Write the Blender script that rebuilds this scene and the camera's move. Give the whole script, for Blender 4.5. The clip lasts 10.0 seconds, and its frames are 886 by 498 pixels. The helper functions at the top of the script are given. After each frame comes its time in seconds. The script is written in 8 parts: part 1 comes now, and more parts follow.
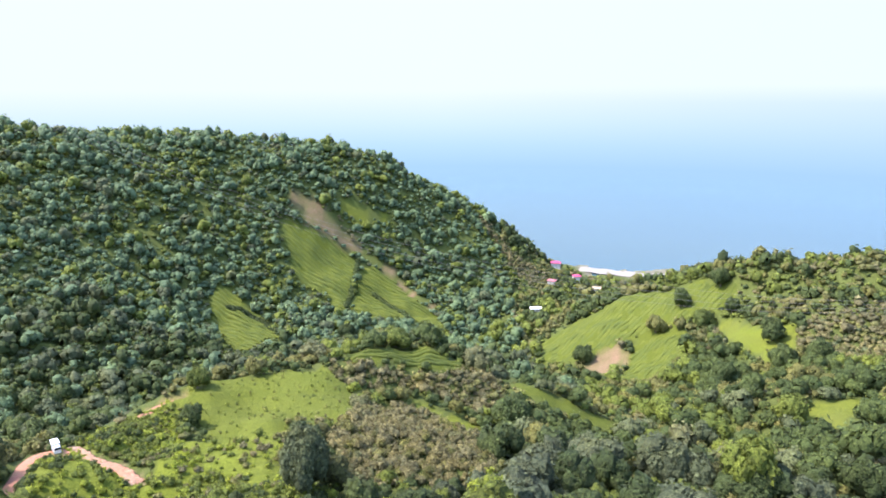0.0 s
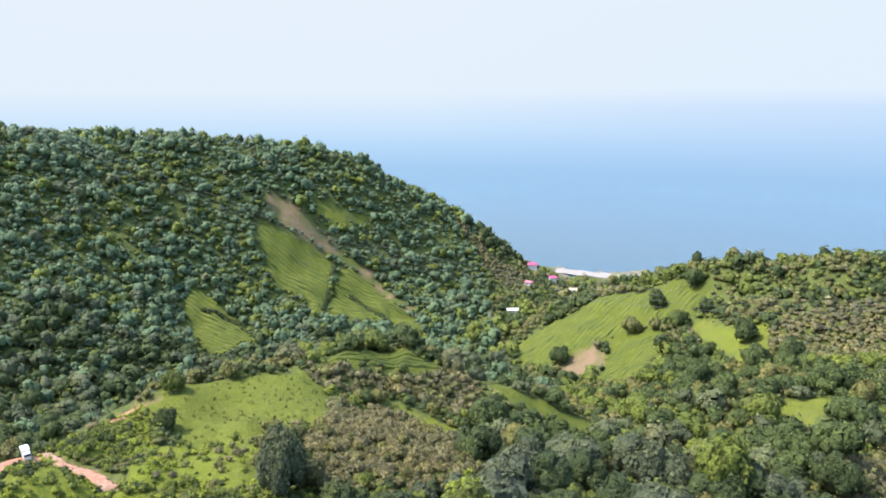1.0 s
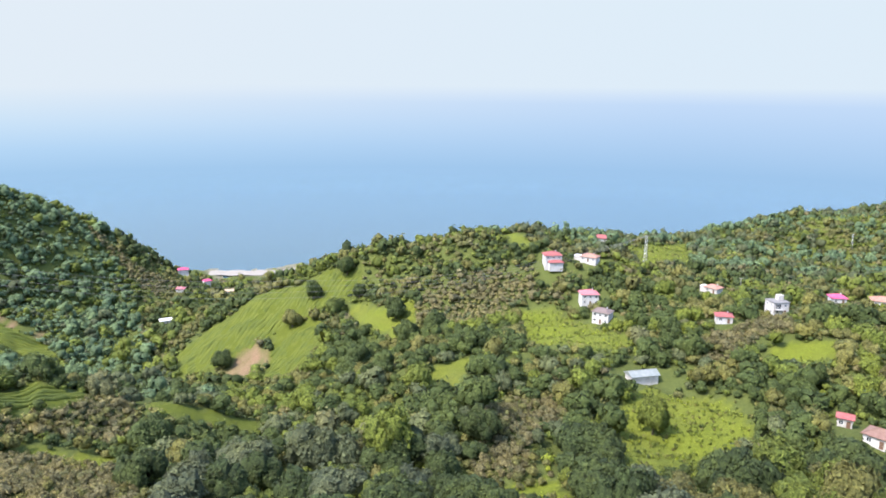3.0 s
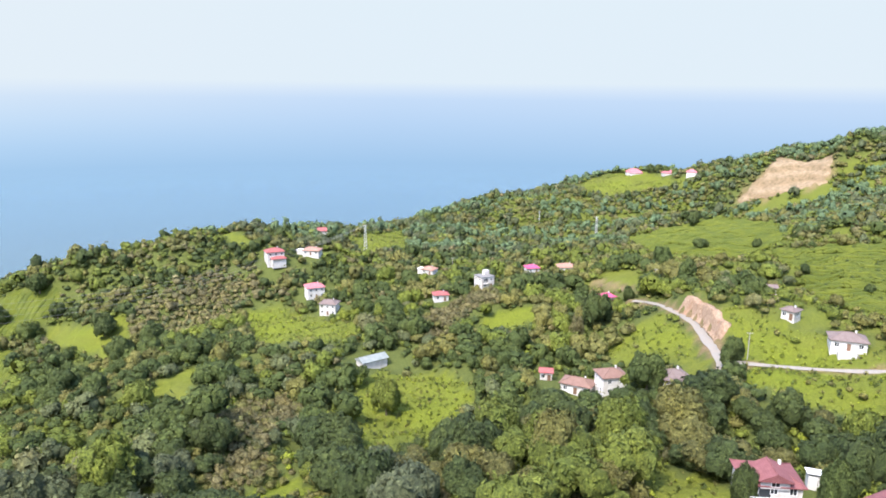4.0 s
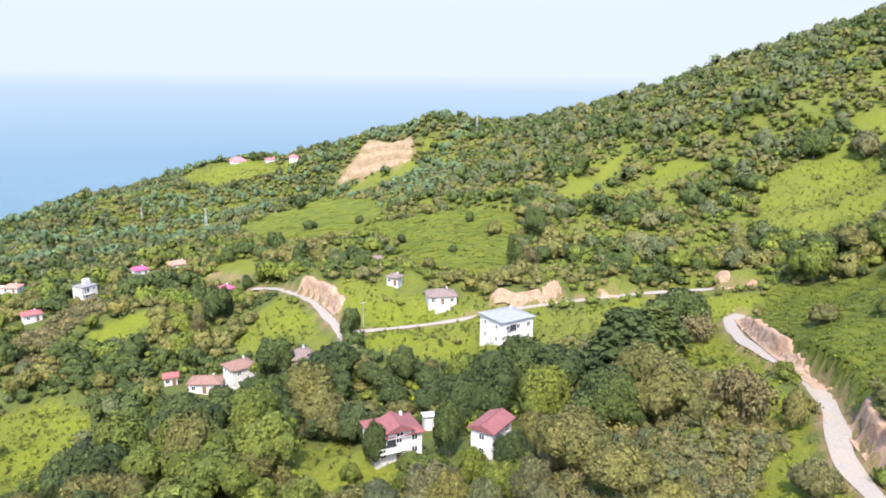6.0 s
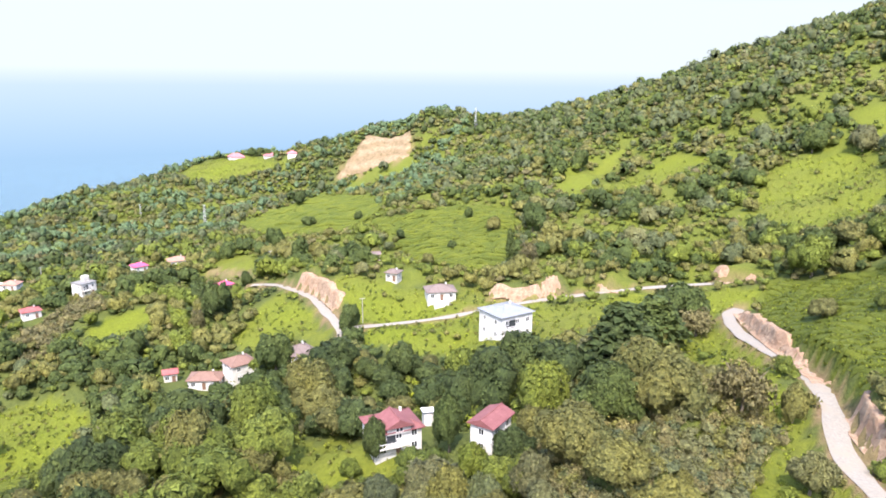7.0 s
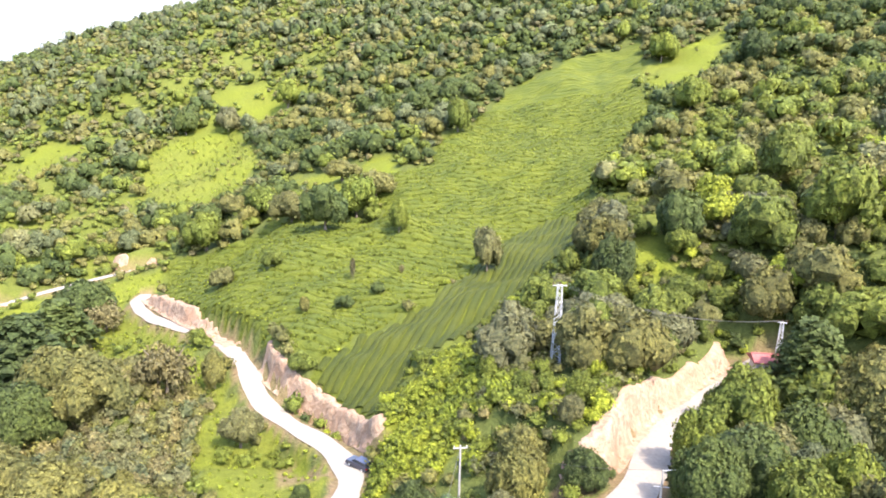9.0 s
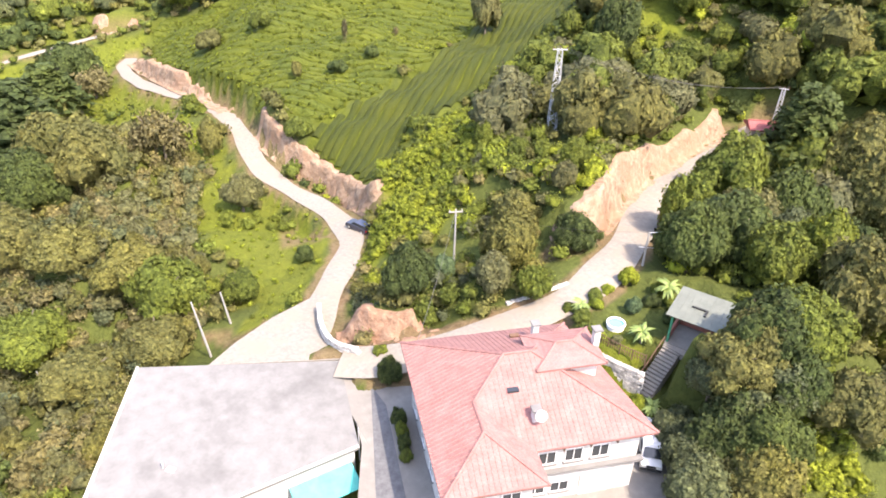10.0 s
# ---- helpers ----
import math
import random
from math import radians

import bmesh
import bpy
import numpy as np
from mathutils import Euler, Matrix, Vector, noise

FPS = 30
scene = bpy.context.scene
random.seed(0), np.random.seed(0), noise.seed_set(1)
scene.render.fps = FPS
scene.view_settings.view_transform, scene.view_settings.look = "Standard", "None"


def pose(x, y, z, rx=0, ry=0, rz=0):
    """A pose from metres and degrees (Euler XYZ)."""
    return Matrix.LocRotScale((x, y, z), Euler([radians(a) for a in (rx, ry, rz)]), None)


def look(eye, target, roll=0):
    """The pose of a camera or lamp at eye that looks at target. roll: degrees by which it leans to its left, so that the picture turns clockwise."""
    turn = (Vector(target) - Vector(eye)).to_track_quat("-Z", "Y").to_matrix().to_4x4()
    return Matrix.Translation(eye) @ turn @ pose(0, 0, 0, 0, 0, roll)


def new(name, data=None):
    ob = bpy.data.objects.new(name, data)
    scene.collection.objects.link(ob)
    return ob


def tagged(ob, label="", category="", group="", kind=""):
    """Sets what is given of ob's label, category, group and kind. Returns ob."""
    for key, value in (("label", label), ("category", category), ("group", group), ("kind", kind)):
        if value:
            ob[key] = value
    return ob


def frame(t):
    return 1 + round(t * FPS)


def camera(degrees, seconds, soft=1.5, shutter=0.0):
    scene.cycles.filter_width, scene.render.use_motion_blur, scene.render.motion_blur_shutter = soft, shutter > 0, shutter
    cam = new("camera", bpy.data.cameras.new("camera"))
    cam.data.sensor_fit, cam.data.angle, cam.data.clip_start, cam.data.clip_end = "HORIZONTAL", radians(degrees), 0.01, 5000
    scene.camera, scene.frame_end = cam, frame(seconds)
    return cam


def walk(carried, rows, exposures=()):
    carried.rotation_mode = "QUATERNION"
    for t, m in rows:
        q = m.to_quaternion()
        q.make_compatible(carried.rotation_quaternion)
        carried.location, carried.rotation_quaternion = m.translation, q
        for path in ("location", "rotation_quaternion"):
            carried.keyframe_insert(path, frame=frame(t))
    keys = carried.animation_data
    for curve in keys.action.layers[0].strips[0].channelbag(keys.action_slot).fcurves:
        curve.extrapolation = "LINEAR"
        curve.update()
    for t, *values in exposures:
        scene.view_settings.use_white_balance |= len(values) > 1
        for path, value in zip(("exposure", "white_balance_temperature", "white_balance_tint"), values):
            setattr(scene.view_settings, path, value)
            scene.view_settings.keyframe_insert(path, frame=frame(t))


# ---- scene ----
cam = camera(63.5, 10.0, soft=1.7)
EYE = (0.0, 0.0, 190.0)
# seconds, heading, tilt, lean
TURNS = (
    (0.0, 0.0, -12.30, 0.0), (0.5, -0.15, -12.23, 0.21), (1.0, -1.88, -12.15, 0.27), (1.5, -7.53, -12.05, 0.30),
    (2.0, -12.87, -12.03, 0.30), (2.2, -15.51, -12.04, 0.31), (3.3, -35.89, -12.30, 0.75), (3.5, -40.18, -12.31, 0.80),
    (4.0, -52.18, -12.49, 0.59), (4.2, -56.92, -12.64, 0.61), (4.3, -58.45, -12.68, 0.62), (4.5, -58.67, -12.69, 0.62),
    (5.0, -58.68, -12.81, 0.81), (5.1, -60.2, -12.84, 0.78), (5.2, -64.0, -12.88, 0.74), (5.3, -68.9, -12.9, 0.7),
    (5.4, -74.1, -12.92, 0.68), (5.5, -78.33, -12.91, 0.69), (5.7, -82.79, -13.02, 0.69), (5.9, -83.1, -13.1, 0.6),
    (6.8, -83.1, -13.44, 0.43), (7.0, -83.19, -13.47, 0.43), (7.1, -84.4, -13.48, 0.5), (7.2, -88.1, -13.48, 0.6),
    (7.3, -92.3, -13.48, 0.7), (7.5, -100.19, -13.48, 0.78), (8.0, -112.69, -13.59, 1.04), (8.5, -123.65, -13.76, 1.22),
    (9.0, -130.11, -13.89, 1.35), (9.1, -130.15, -14.1, 1.37), (9.2, -130.25, -15.0, 1.4), (9.3, -130.35, -16.5, 1.43),
    (9.4, -130.42, -18.8, 1.45), (9.5, -130.47, -22.09, 1.47), (10.0, -130.99, -32.38, 1.76),
)
EXPOSURE = ((0.0, 2.38, 6250, 16), (0.4, 2.3, 6250, 15), (2.0, 2.1, 6250, 14), (4.5, 2.17, 6450, 14), (7.0, 2.4, 6600, 15), (8.5, 2.77, 6750, 16), (9.0, 2.86, 6800, 16), (9.5, 2.86, 7050, 17), (10.0, 2.58, 7300, 18))
walk(cam, [(t, pose(*EYE, 0, 0, yaw) @ pose(0, 0, 0, 90 + tilt) @ pose(0, 0, 0, 0, 0, lean)) for t, yaw, tilt, lean in TURNS], EXPOSURE)

# ---- light ----
SUN_TO = Vector((-1.0, -0.03, 0)).normalized()
SUN_UP = radians(55)
world = bpy.data.worlds.new("sky")
scene.world = world
world.use_nodes = True
wn = world.node_tree.nodes
sky = wn.new("ShaderNodeTexSky")
sky.sky_type, sky.sun_disc, sky.sun_elevation = "NISHITA", False, SUN_UP
sky.sun_rotation = math.atan2(SUN_TO.x, SUN_TO.y)
sky.altitude, sky.air_density, sky.dust_density = 190, 1.0, 2.0
world.node_tree.links.new(sky.outputs["Color"], wn["Background"].inputs["Color"])
wn["Background"].inputs["Strength"].default_value = 0.15
sun = new("sun", bpy.data.lights.new("sun", "SUN"))
sun.data.energy, sun.data.angle, sun.data.color = 1.6, radians(0.9), (1.0, 0.94, 0.84)
sun.matrix_world = look((SUN_TO * 400 + Vector((0, 0, 400 * math.tan(SUN_UP)))), (0, 0, 0))

# ---- materials ----
def nodes_of(name):
    m = bpy.data.materials.new(name)
    m.use_nodes = True
    t = m.node_tree
    return m, t, t.nodes, t.links, t.nodes["Principled BSDF"]


def ramp(n, stops):
    r = n.new("ShaderNodeValToRGB")
    e = r.color_ramp.elements
    while len(e) < len(stops):
        e.new(0.5)
    for el, (p, c) in zip(e, stops):
        el.position, el.color = p, (*c, 1)
    return r


def noise_tex(n, l, vec, scale, detail=4.0, rough=0.6):
    t = n.new("ShaderNodeTexNoise")
    t.inputs["Scale"].default_value, t.inputs["Detail"].default_value, t.inputs["Roughness"].default_value = scale, detail, rough
    l.new(vec, t.inputs["Vector"])
    return t


def mixed(n, l, fac, a, b, kind="MIX"):
    m = n.new("ShaderNodeMix")
    m.data_type, m.blend_type = "RGBA", kind
    for sock, v in ((m.inputs[0], fac), (m.inputs[6], a), (m.inputs[7], b)):
        if isinstance(v, (int, float)):
            sock.default_value = v
        elif isinstance(v, tuple):
            sock.default_value = (*v, 1)
        else:
            l.new(v, sock)
    return m.outputs[2]


def bumped(n, l, bsdf, height, strength=0.4, distance=0.1):
    b = n.new("ShaderNodeBump")
    b.inputs["Strength"].default_value, b.inputs["Distance"].default_value = strength, distance
    l.new(height, b.inputs["Height"])
    l.new(b.outputs["Normal"], bsdf.inputs["Normal"])


def surface(name, dark, light, scale=1.0, rough=0.8, bump=0.3, depth=0.05, metal=0.0, vary=0.0, stain=None, stain_scale=0.12):
    """Two tones of one surface mixed by grain, with larger stains and small relief."""
    m, t, n, l, p = nodes_of(name)
    pos = n.new("ShaderNodeTexCoord").outputs["Object"]
    g = noise_tex(n, l, pos, scale, 6.0, 0.65)
    r = ramp(n, ((0.3, dark), (0.7, light)))
    l.new(g.outputs["Fac"], r.inputs["Fac"])
    col = r.outputs["Color"]
    if stain:
        s = noise_tex(n, l, pos, stain_scale, 5.0, 0.7)
        k = ramp(n, ((0.48, (0, 0, 0)), (0.66, (1, 1, 1))))
        l.new(s.outputs["Fac"], k.inputs["Fac"])
        col = mixed(n, l, k.outputs["Color"], col, stain)
    if vary:
        o = n.new("ShaderNodeObjectInfo")
        v = ramp(n, ((0.0, (1 - vary,) * 3), (1.0, (1 + vary,) * 3)))
        l.new(o.outputs["Random"], v.inputs["Fac"])
        col = mixed(n, l, 1.0, col, v.outputs["Color"], "MULTIPLY")
    l.new(col, p.inputs["Base Color"])
    p.inputs["Roughness"].default_value, p.inputs["Metallic"].default_value = rough, metal
    if bump:
        bumped(n, l, p, g.outputs["Fac"], bump, depth)
    return m


def foliage(name, dark, mid, light, patch=0.09, glow=0.3):
    """Leaves: each spray and each crown its own tone, inner shade painted in by it, each stand of trees its own cast,
    some light coming through.
    """
    m, t, n, l, p = nodes_of(name)
    geo = n.new("ShaderNodeNewGeometry")
    tone = n.new("ShaderNodeAttribute")
    tone.attribute_name = "tone"
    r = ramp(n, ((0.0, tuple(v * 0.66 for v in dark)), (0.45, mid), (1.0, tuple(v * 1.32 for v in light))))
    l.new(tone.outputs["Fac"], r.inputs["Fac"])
    big = noise_tex(n, l, geo.outputs["Position"], patch, 2.0, 0.5)
    k = ramp(n, ((0.3, (0.85, 0.9, 0.94)), (0.5, (1.0, 1.0, 1.0)), (0.7, (1.14, 1.1, 0.94))))
    l.new(big.outputs["Fac"], k.inputs["Fac"])
    col = mixed(n, l, 1.0, r.outputs["Color"], k.outputs["Color"], "MULTIPLY")
    grain = noise_tex(n, l, geo.outputs["Position"], 1.9, 5.0, 0.72)
    gk = ramp(n, ((0.36, (0.46, 0.5, 0.54)), (0.5, (1.0, 1.0, 1.0)), (0.64, (1.52, 1.5, 1.36))))
    l.new(grain.outputs["Fac"], gk.inputs["Fac"])
    col = mixed(n, l, 1.0, col, gk.outputs["Color"], "MULTIPLY")
    o = n.new("ShaderNodeObjectInfo")
    v = ramp(n, ((0.0, (1.0, 1.0, 1.0)), (1.0, (1.34, 1.33, 1.15))))
    l.new(o.outputs["Random"], v.inputs["Fac"])
    col = mixed(n, l, 1.0, col, v.outputs["Color"], "MULTIPLY")
    l.new(col, p.inputs["Base Color"])
    p.inputs["Roughness"].default_value = 0.6
    p.inputs["Specular IOR Level"].default_value = 0.2
    face = n.new("ShaderNodeAttribute")
    face.attribute_name = "facing"
    turn = n.new("ShaderNodeVectorTransform")
    turn.vector_type, turn.convert_from, turn.convert_to = "NORMAL", "OBJECT", "WORLD"
    l.new(face.outputs["Vector"], turn.inputs["Vector"])
    bump = n.new("ShaderNodeBump")
    bump.inputs["Strength"].default_value, bump.inputs["Distance"].default_value = 0.8, 0.8
    l.new(grain.outputs["Fac"], bump.inputs["Height"])
    l.new(turn.outputs["Vector"], bump.inputs["Normal"])
    l.new(bump.outputs["Normal"], p.inputs["Normal"])
    tr = n.new("ShaderNodeBsdfTranslucent")
    l.new(turn.outputs["Vector"], tr.inputs["Normal"])
    l.new(col, tr.inputs["Color"])
    ms = n.new("ShaderNodeMixShader")
    ms.inputs[0].default_value = glow
    l.new(p.outputs[0], ms.inputs[1])
    l.new(tr.outputs[0], ms.inputs[2])
    l.new(ms.outputs[0], n["Material Output"].inputs["Surface"])
    return m


LEAF = [
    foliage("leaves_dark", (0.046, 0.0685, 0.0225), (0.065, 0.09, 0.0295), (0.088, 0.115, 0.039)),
    foliage("leaves_green", (0.095, 0.123, 0.0225), (0.129, 0.16, 0.031), (0.166, 0.198, 0.042)),
    foliage("leaves_olive", (0.114, 0.117, 0.0395), (0.148, 0.147, 0.0507), (0.188, 0.18, 0.0631)),
    foliage("leaves_yellow", (0.184, 0.224, 0.0231), (0.23, 0.272, 0.033), (0.276, 0.32, 0.0462)),
    # a blue-green leaf, also used to put haze into the far woods' colour
    foliage("leaves_blue_green_and_hazed", (0.09, 0.14, 0.074), (0.117, 0.174, 0.092), (0.15, 0.214, 0.113)),
    foliage("leaves_brown", (0.123, 0.11, 0.0512), (0.168, 0.151, 0.0732), (0.224, 0.199, 0.1)),
    foliage("leaves_ochre", (0.11, 0.11, 0.0359), (0.143, 0.142, 0.0461), (0.181, 0.176, 0.0589)),
    foliage("leaves_pale", (0.105, 0.111, 0.0514), (0.136, 0.141, 0.068), (0.171, 0.171, 0.0898)),
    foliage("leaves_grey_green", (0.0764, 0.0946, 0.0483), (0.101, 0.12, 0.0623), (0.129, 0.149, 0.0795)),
]
BARK = surface("bark", (0.09, 0.07, 0.05), (0.2, 0.17, 0.13), 6.0, 0.9, 0.6, 0.04)


def ground_material():
    """Forest floor, meadow, tea and bare soil, laid out by the plan's plots."""
    m, t, n, l, p = nodes_of("ground")
    pos = n.new("ShaderNodeNewGeometry").outputs["Position"]

    def plot(name):
        a = n.new("ShaderNodeAttribute")
        a.attribute_name = name
        return a.outputs["Fac"]

    fine = noise_tex(n, l, pos, 1.3, 6.0, 0.7)
    mid = noise_tex(n, l, pos, 0.13, 5.0, 0.65)
    wide = noise_tex(n, l, pos, 0.03, 4.0, 0.6)

    tuft = noise_tex(n, l, pos, 0.45, 6.0, 0.75)

    def tones(a, b, src):
        r = ramp(n, ((0.3, a), (0.7, b)))
        l.new(src.outputs["Fac"], r.inputs["Fac"])
        return r.outputs["Color"]

    floor = mixed(n, l, mid.outputs["Fac"], tones((0.045, 0.06, 0.016), (0.085, 0.105, 0.026), fine), tones((0.065, 0.08, 0.02), (0.11, 0.13, 0.03), fine))
    grass = mixed(n, l, tuft.outputs["Fac"], tones((0.06, 0.084, 0.008), (0.145, 0.176, 0.015), fine), tones((0.094, 0.118, 0.01), (0.182, 0.208, 0.019), fine))
    grass = mixed(n, l, tones((0, 0, 0), (0.65, 0.65, 0.65), wide), grass, tones((0.075, 0.085, 0.02), (0.14, 0.145, 0.03), tuft))
    tea = mixed(n, l, mid.outputs["Fac"], tones((0.045, 0.06, 0.008), (0.09, 0.112, 0.013), tuft), tones((0.07, 0.085, 0.01), (0.115, 0.135, 0.015), fine))
    soil = mixed(n, l, mid.outputs["Fac"], tones((0.135, 0.07, 0.04), (0.235, 0.145, 0.088), fine), tones((0.175, 0.115, 0.07), (0.29, 0.21, 0.14), fine))
    col = mixed(n, l, plot("grass"), floor, grass)
    col = mixed(n, l, plot("tea"), col, tea)
    weeds = n.new("ShaderNodeMath")
    weeds.operation = "MULTIPLY"
    l.new(tones((1, 1, 1), (0.25, 0.25, 0.25), noise_tex(n, l, pos, 0.07, 5.0, 0.7)), weeds.inputs[0])
    l.new(plot("soil"), weeds.inputs[1])
    col = mixed(n, l, weeds.outputs[0], col, soil)
    sand = tones((0.17, 0.15, 0.125), (0.24, 0.22, 0.19), fine)
    col = mixed(n, l, plot("shore"), col, sand)
    l.new(col, p.inputs["Base Color"])
    p.inputs["Roughness"].default_value = 0.9
    p.inputs["Specular IOR Level"].default_value = 0.15
    h = n.new("ShaderNodeMath")
    h.operation = "ADD"
    l.new(fine.outputs["Fac"], h.inputs[0])
    l.new(mid.outputs["Fac"], h.inputs[1])
    bumped(n, l, p, h.outputs[0], 0.9, 0.7)
    return m


GRAVEL = surface("road_gravel", (0.178, 0.162, 0.136), (0.258, 0.236, 0.204), 2.2, 0.95, 0.35, 0.05, stain=(0.239, 0.203, 0.16), stain_scale=0.25)
RED_ROCK = surface("red_cut_earth", (0.225, 0.117, 0.0702), (0.387, 0.257, 0.171), 1.1, 0.95, 1.0, 0.6, stain=(0.342, 0.149, 0.081), stain_scale=0.13)
ROCK = surface("cut_earth", (0.211, 0.126, 0.0774), (0.378, 0.279, 0.194), 1.1, 0.95, 1.0, 0.6, stain=(0.27, 0.162, 0.099), stain_scale=0.16)


def strata(name):
    """Bare soil in uneven layers."""
    m, t, n, l, p = nodes_of(name)
    pos = n.new("ShaderNodeNewGeometry").outputs["Position"]
    w = n.new("ShaderNodeTexWave")
    w.bands_direction = "Z"
    w.inputs["Scale"].default_value, w.inputs["Distortion"].default_value, w.inputs["Detail"].default_value, w.inputs["Detail Scale"].default_value = 0.03, 9.0, 5.0, 0.5
    l.new(pos, w.inputs["Vector"])
    g = noise_tex(n, l, pos, 0.3, 6.0, 0.7)
    a = ramp(n, ((0.2, (0.185, 0.135, 0.08)), (0.5, (0.205, 0.152, 0.094)), (0.8, (0.225, 0.17, 0.11))))
    l.new(w.outputs["Fac"], a.inputs["Fac"])
    b = ramp(n, ((0.35, (0.6, 0.62, 0.5)), (0.65, (1.2, 1.15, 1.1))))
    l.new(g.outputs["Fac"], b.inputs["Fac"])
    l.new(mixed(n, l, 1.0, a.outputs["Color"], b.outputs["Color"], "MULTIPLY"), p.inputs["Base Color"])
    p.inputs["Roughness"].default_value = 0.95
    bumped(n, l, p, g.outputs["Fac"], 0.8, 0.6)
    return m


SCAR = strata("bare_slope")
RED_EARTH = surface("red_earth", (0.26, 0.1, 0.06), (0.4, 0.19, 0.12), 1.6, 0.95, 0.5, 0.06, stain=(0.2, 0.16, 0.05), stain_scale=0.2)


SAND = surface("beach_sand", (0.2, 0.182, 0.155), (0.275, 0.255, 0.222), 0.4, 0.95, 0.2, 0.05)


def sea_material():
    m, t, n, l, p = nodes_of("sea_water")
    pos = n.new("ShaderNodeNewGeometry").outputs["Position"]
    w = noise_tex(n, l, pos, 0.0022, 4.0, 0.6)
    r = ramp(n, ((0.3, (0.088, 0.155, 0.212)), (0.7, (0.094, 0.165, 0.222))))
    l.new(w.outputs["Fac"], r.inputs["Fac"])
    # base colour pales with distance offshore, painting in the haze
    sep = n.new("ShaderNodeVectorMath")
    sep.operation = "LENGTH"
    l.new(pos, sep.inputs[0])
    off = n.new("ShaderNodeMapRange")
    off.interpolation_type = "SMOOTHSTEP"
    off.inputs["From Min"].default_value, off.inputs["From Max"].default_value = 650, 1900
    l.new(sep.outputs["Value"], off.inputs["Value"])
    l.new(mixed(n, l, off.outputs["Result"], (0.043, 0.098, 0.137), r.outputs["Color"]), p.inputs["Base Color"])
    p.inputs["Roughness"].default_value = 0.12
    p.inputs["IOR"].default_value = 1.33
    c = noise_tex(n, l, pos, 0.08, 5.0, 0.6)
    bumped(n, l, p, c.outputs["Fac"], 0.04, 1.0)
    # haze as transparency: its far edge fades out to the backdrop
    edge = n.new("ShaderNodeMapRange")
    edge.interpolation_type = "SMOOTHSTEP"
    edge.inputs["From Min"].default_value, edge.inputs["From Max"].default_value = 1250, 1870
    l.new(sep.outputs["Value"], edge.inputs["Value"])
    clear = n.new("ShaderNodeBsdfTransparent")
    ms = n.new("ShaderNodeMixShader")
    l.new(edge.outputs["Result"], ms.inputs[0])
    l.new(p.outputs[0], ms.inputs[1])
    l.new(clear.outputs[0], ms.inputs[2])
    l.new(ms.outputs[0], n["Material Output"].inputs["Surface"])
    return m


def haze_material():
    """A glowing backdrop: far sea and sky over it, paling in painted haze towards the horizon."""
    m, t, n, l, p = nodes_of("far_haze")
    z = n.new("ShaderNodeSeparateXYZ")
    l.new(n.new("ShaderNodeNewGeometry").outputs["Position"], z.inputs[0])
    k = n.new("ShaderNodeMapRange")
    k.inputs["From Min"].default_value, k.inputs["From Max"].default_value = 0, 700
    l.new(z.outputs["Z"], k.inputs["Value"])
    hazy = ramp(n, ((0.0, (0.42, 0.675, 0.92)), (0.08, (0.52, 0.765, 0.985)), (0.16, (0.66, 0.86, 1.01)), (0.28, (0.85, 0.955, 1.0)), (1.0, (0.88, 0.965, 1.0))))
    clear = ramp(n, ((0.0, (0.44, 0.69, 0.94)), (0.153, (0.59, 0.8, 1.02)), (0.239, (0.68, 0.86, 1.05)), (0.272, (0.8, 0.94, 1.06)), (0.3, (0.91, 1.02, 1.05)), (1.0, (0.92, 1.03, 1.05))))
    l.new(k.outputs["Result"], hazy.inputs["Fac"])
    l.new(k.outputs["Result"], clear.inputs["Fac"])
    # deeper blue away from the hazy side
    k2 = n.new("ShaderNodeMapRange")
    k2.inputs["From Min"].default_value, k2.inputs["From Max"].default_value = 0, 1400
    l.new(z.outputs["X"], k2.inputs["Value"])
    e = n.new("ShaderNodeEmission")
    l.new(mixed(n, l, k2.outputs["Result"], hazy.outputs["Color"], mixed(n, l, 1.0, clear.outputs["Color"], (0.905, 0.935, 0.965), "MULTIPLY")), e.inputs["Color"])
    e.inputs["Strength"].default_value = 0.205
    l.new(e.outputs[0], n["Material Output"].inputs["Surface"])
    return m

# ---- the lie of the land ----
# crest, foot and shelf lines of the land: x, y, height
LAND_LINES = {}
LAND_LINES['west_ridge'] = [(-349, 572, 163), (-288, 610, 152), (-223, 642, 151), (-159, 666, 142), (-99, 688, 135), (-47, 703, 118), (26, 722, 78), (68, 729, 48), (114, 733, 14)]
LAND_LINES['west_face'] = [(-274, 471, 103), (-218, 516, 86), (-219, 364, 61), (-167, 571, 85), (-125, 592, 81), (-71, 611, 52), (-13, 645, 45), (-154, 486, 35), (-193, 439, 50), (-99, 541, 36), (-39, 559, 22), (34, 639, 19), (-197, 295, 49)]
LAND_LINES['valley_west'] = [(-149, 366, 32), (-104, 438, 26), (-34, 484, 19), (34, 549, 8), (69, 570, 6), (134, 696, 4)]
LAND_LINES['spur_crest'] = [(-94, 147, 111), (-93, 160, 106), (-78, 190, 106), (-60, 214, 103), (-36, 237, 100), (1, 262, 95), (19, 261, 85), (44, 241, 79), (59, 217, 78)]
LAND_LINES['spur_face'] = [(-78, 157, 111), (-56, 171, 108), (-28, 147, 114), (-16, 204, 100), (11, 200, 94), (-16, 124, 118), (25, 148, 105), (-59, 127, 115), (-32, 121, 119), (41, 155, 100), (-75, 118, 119)]
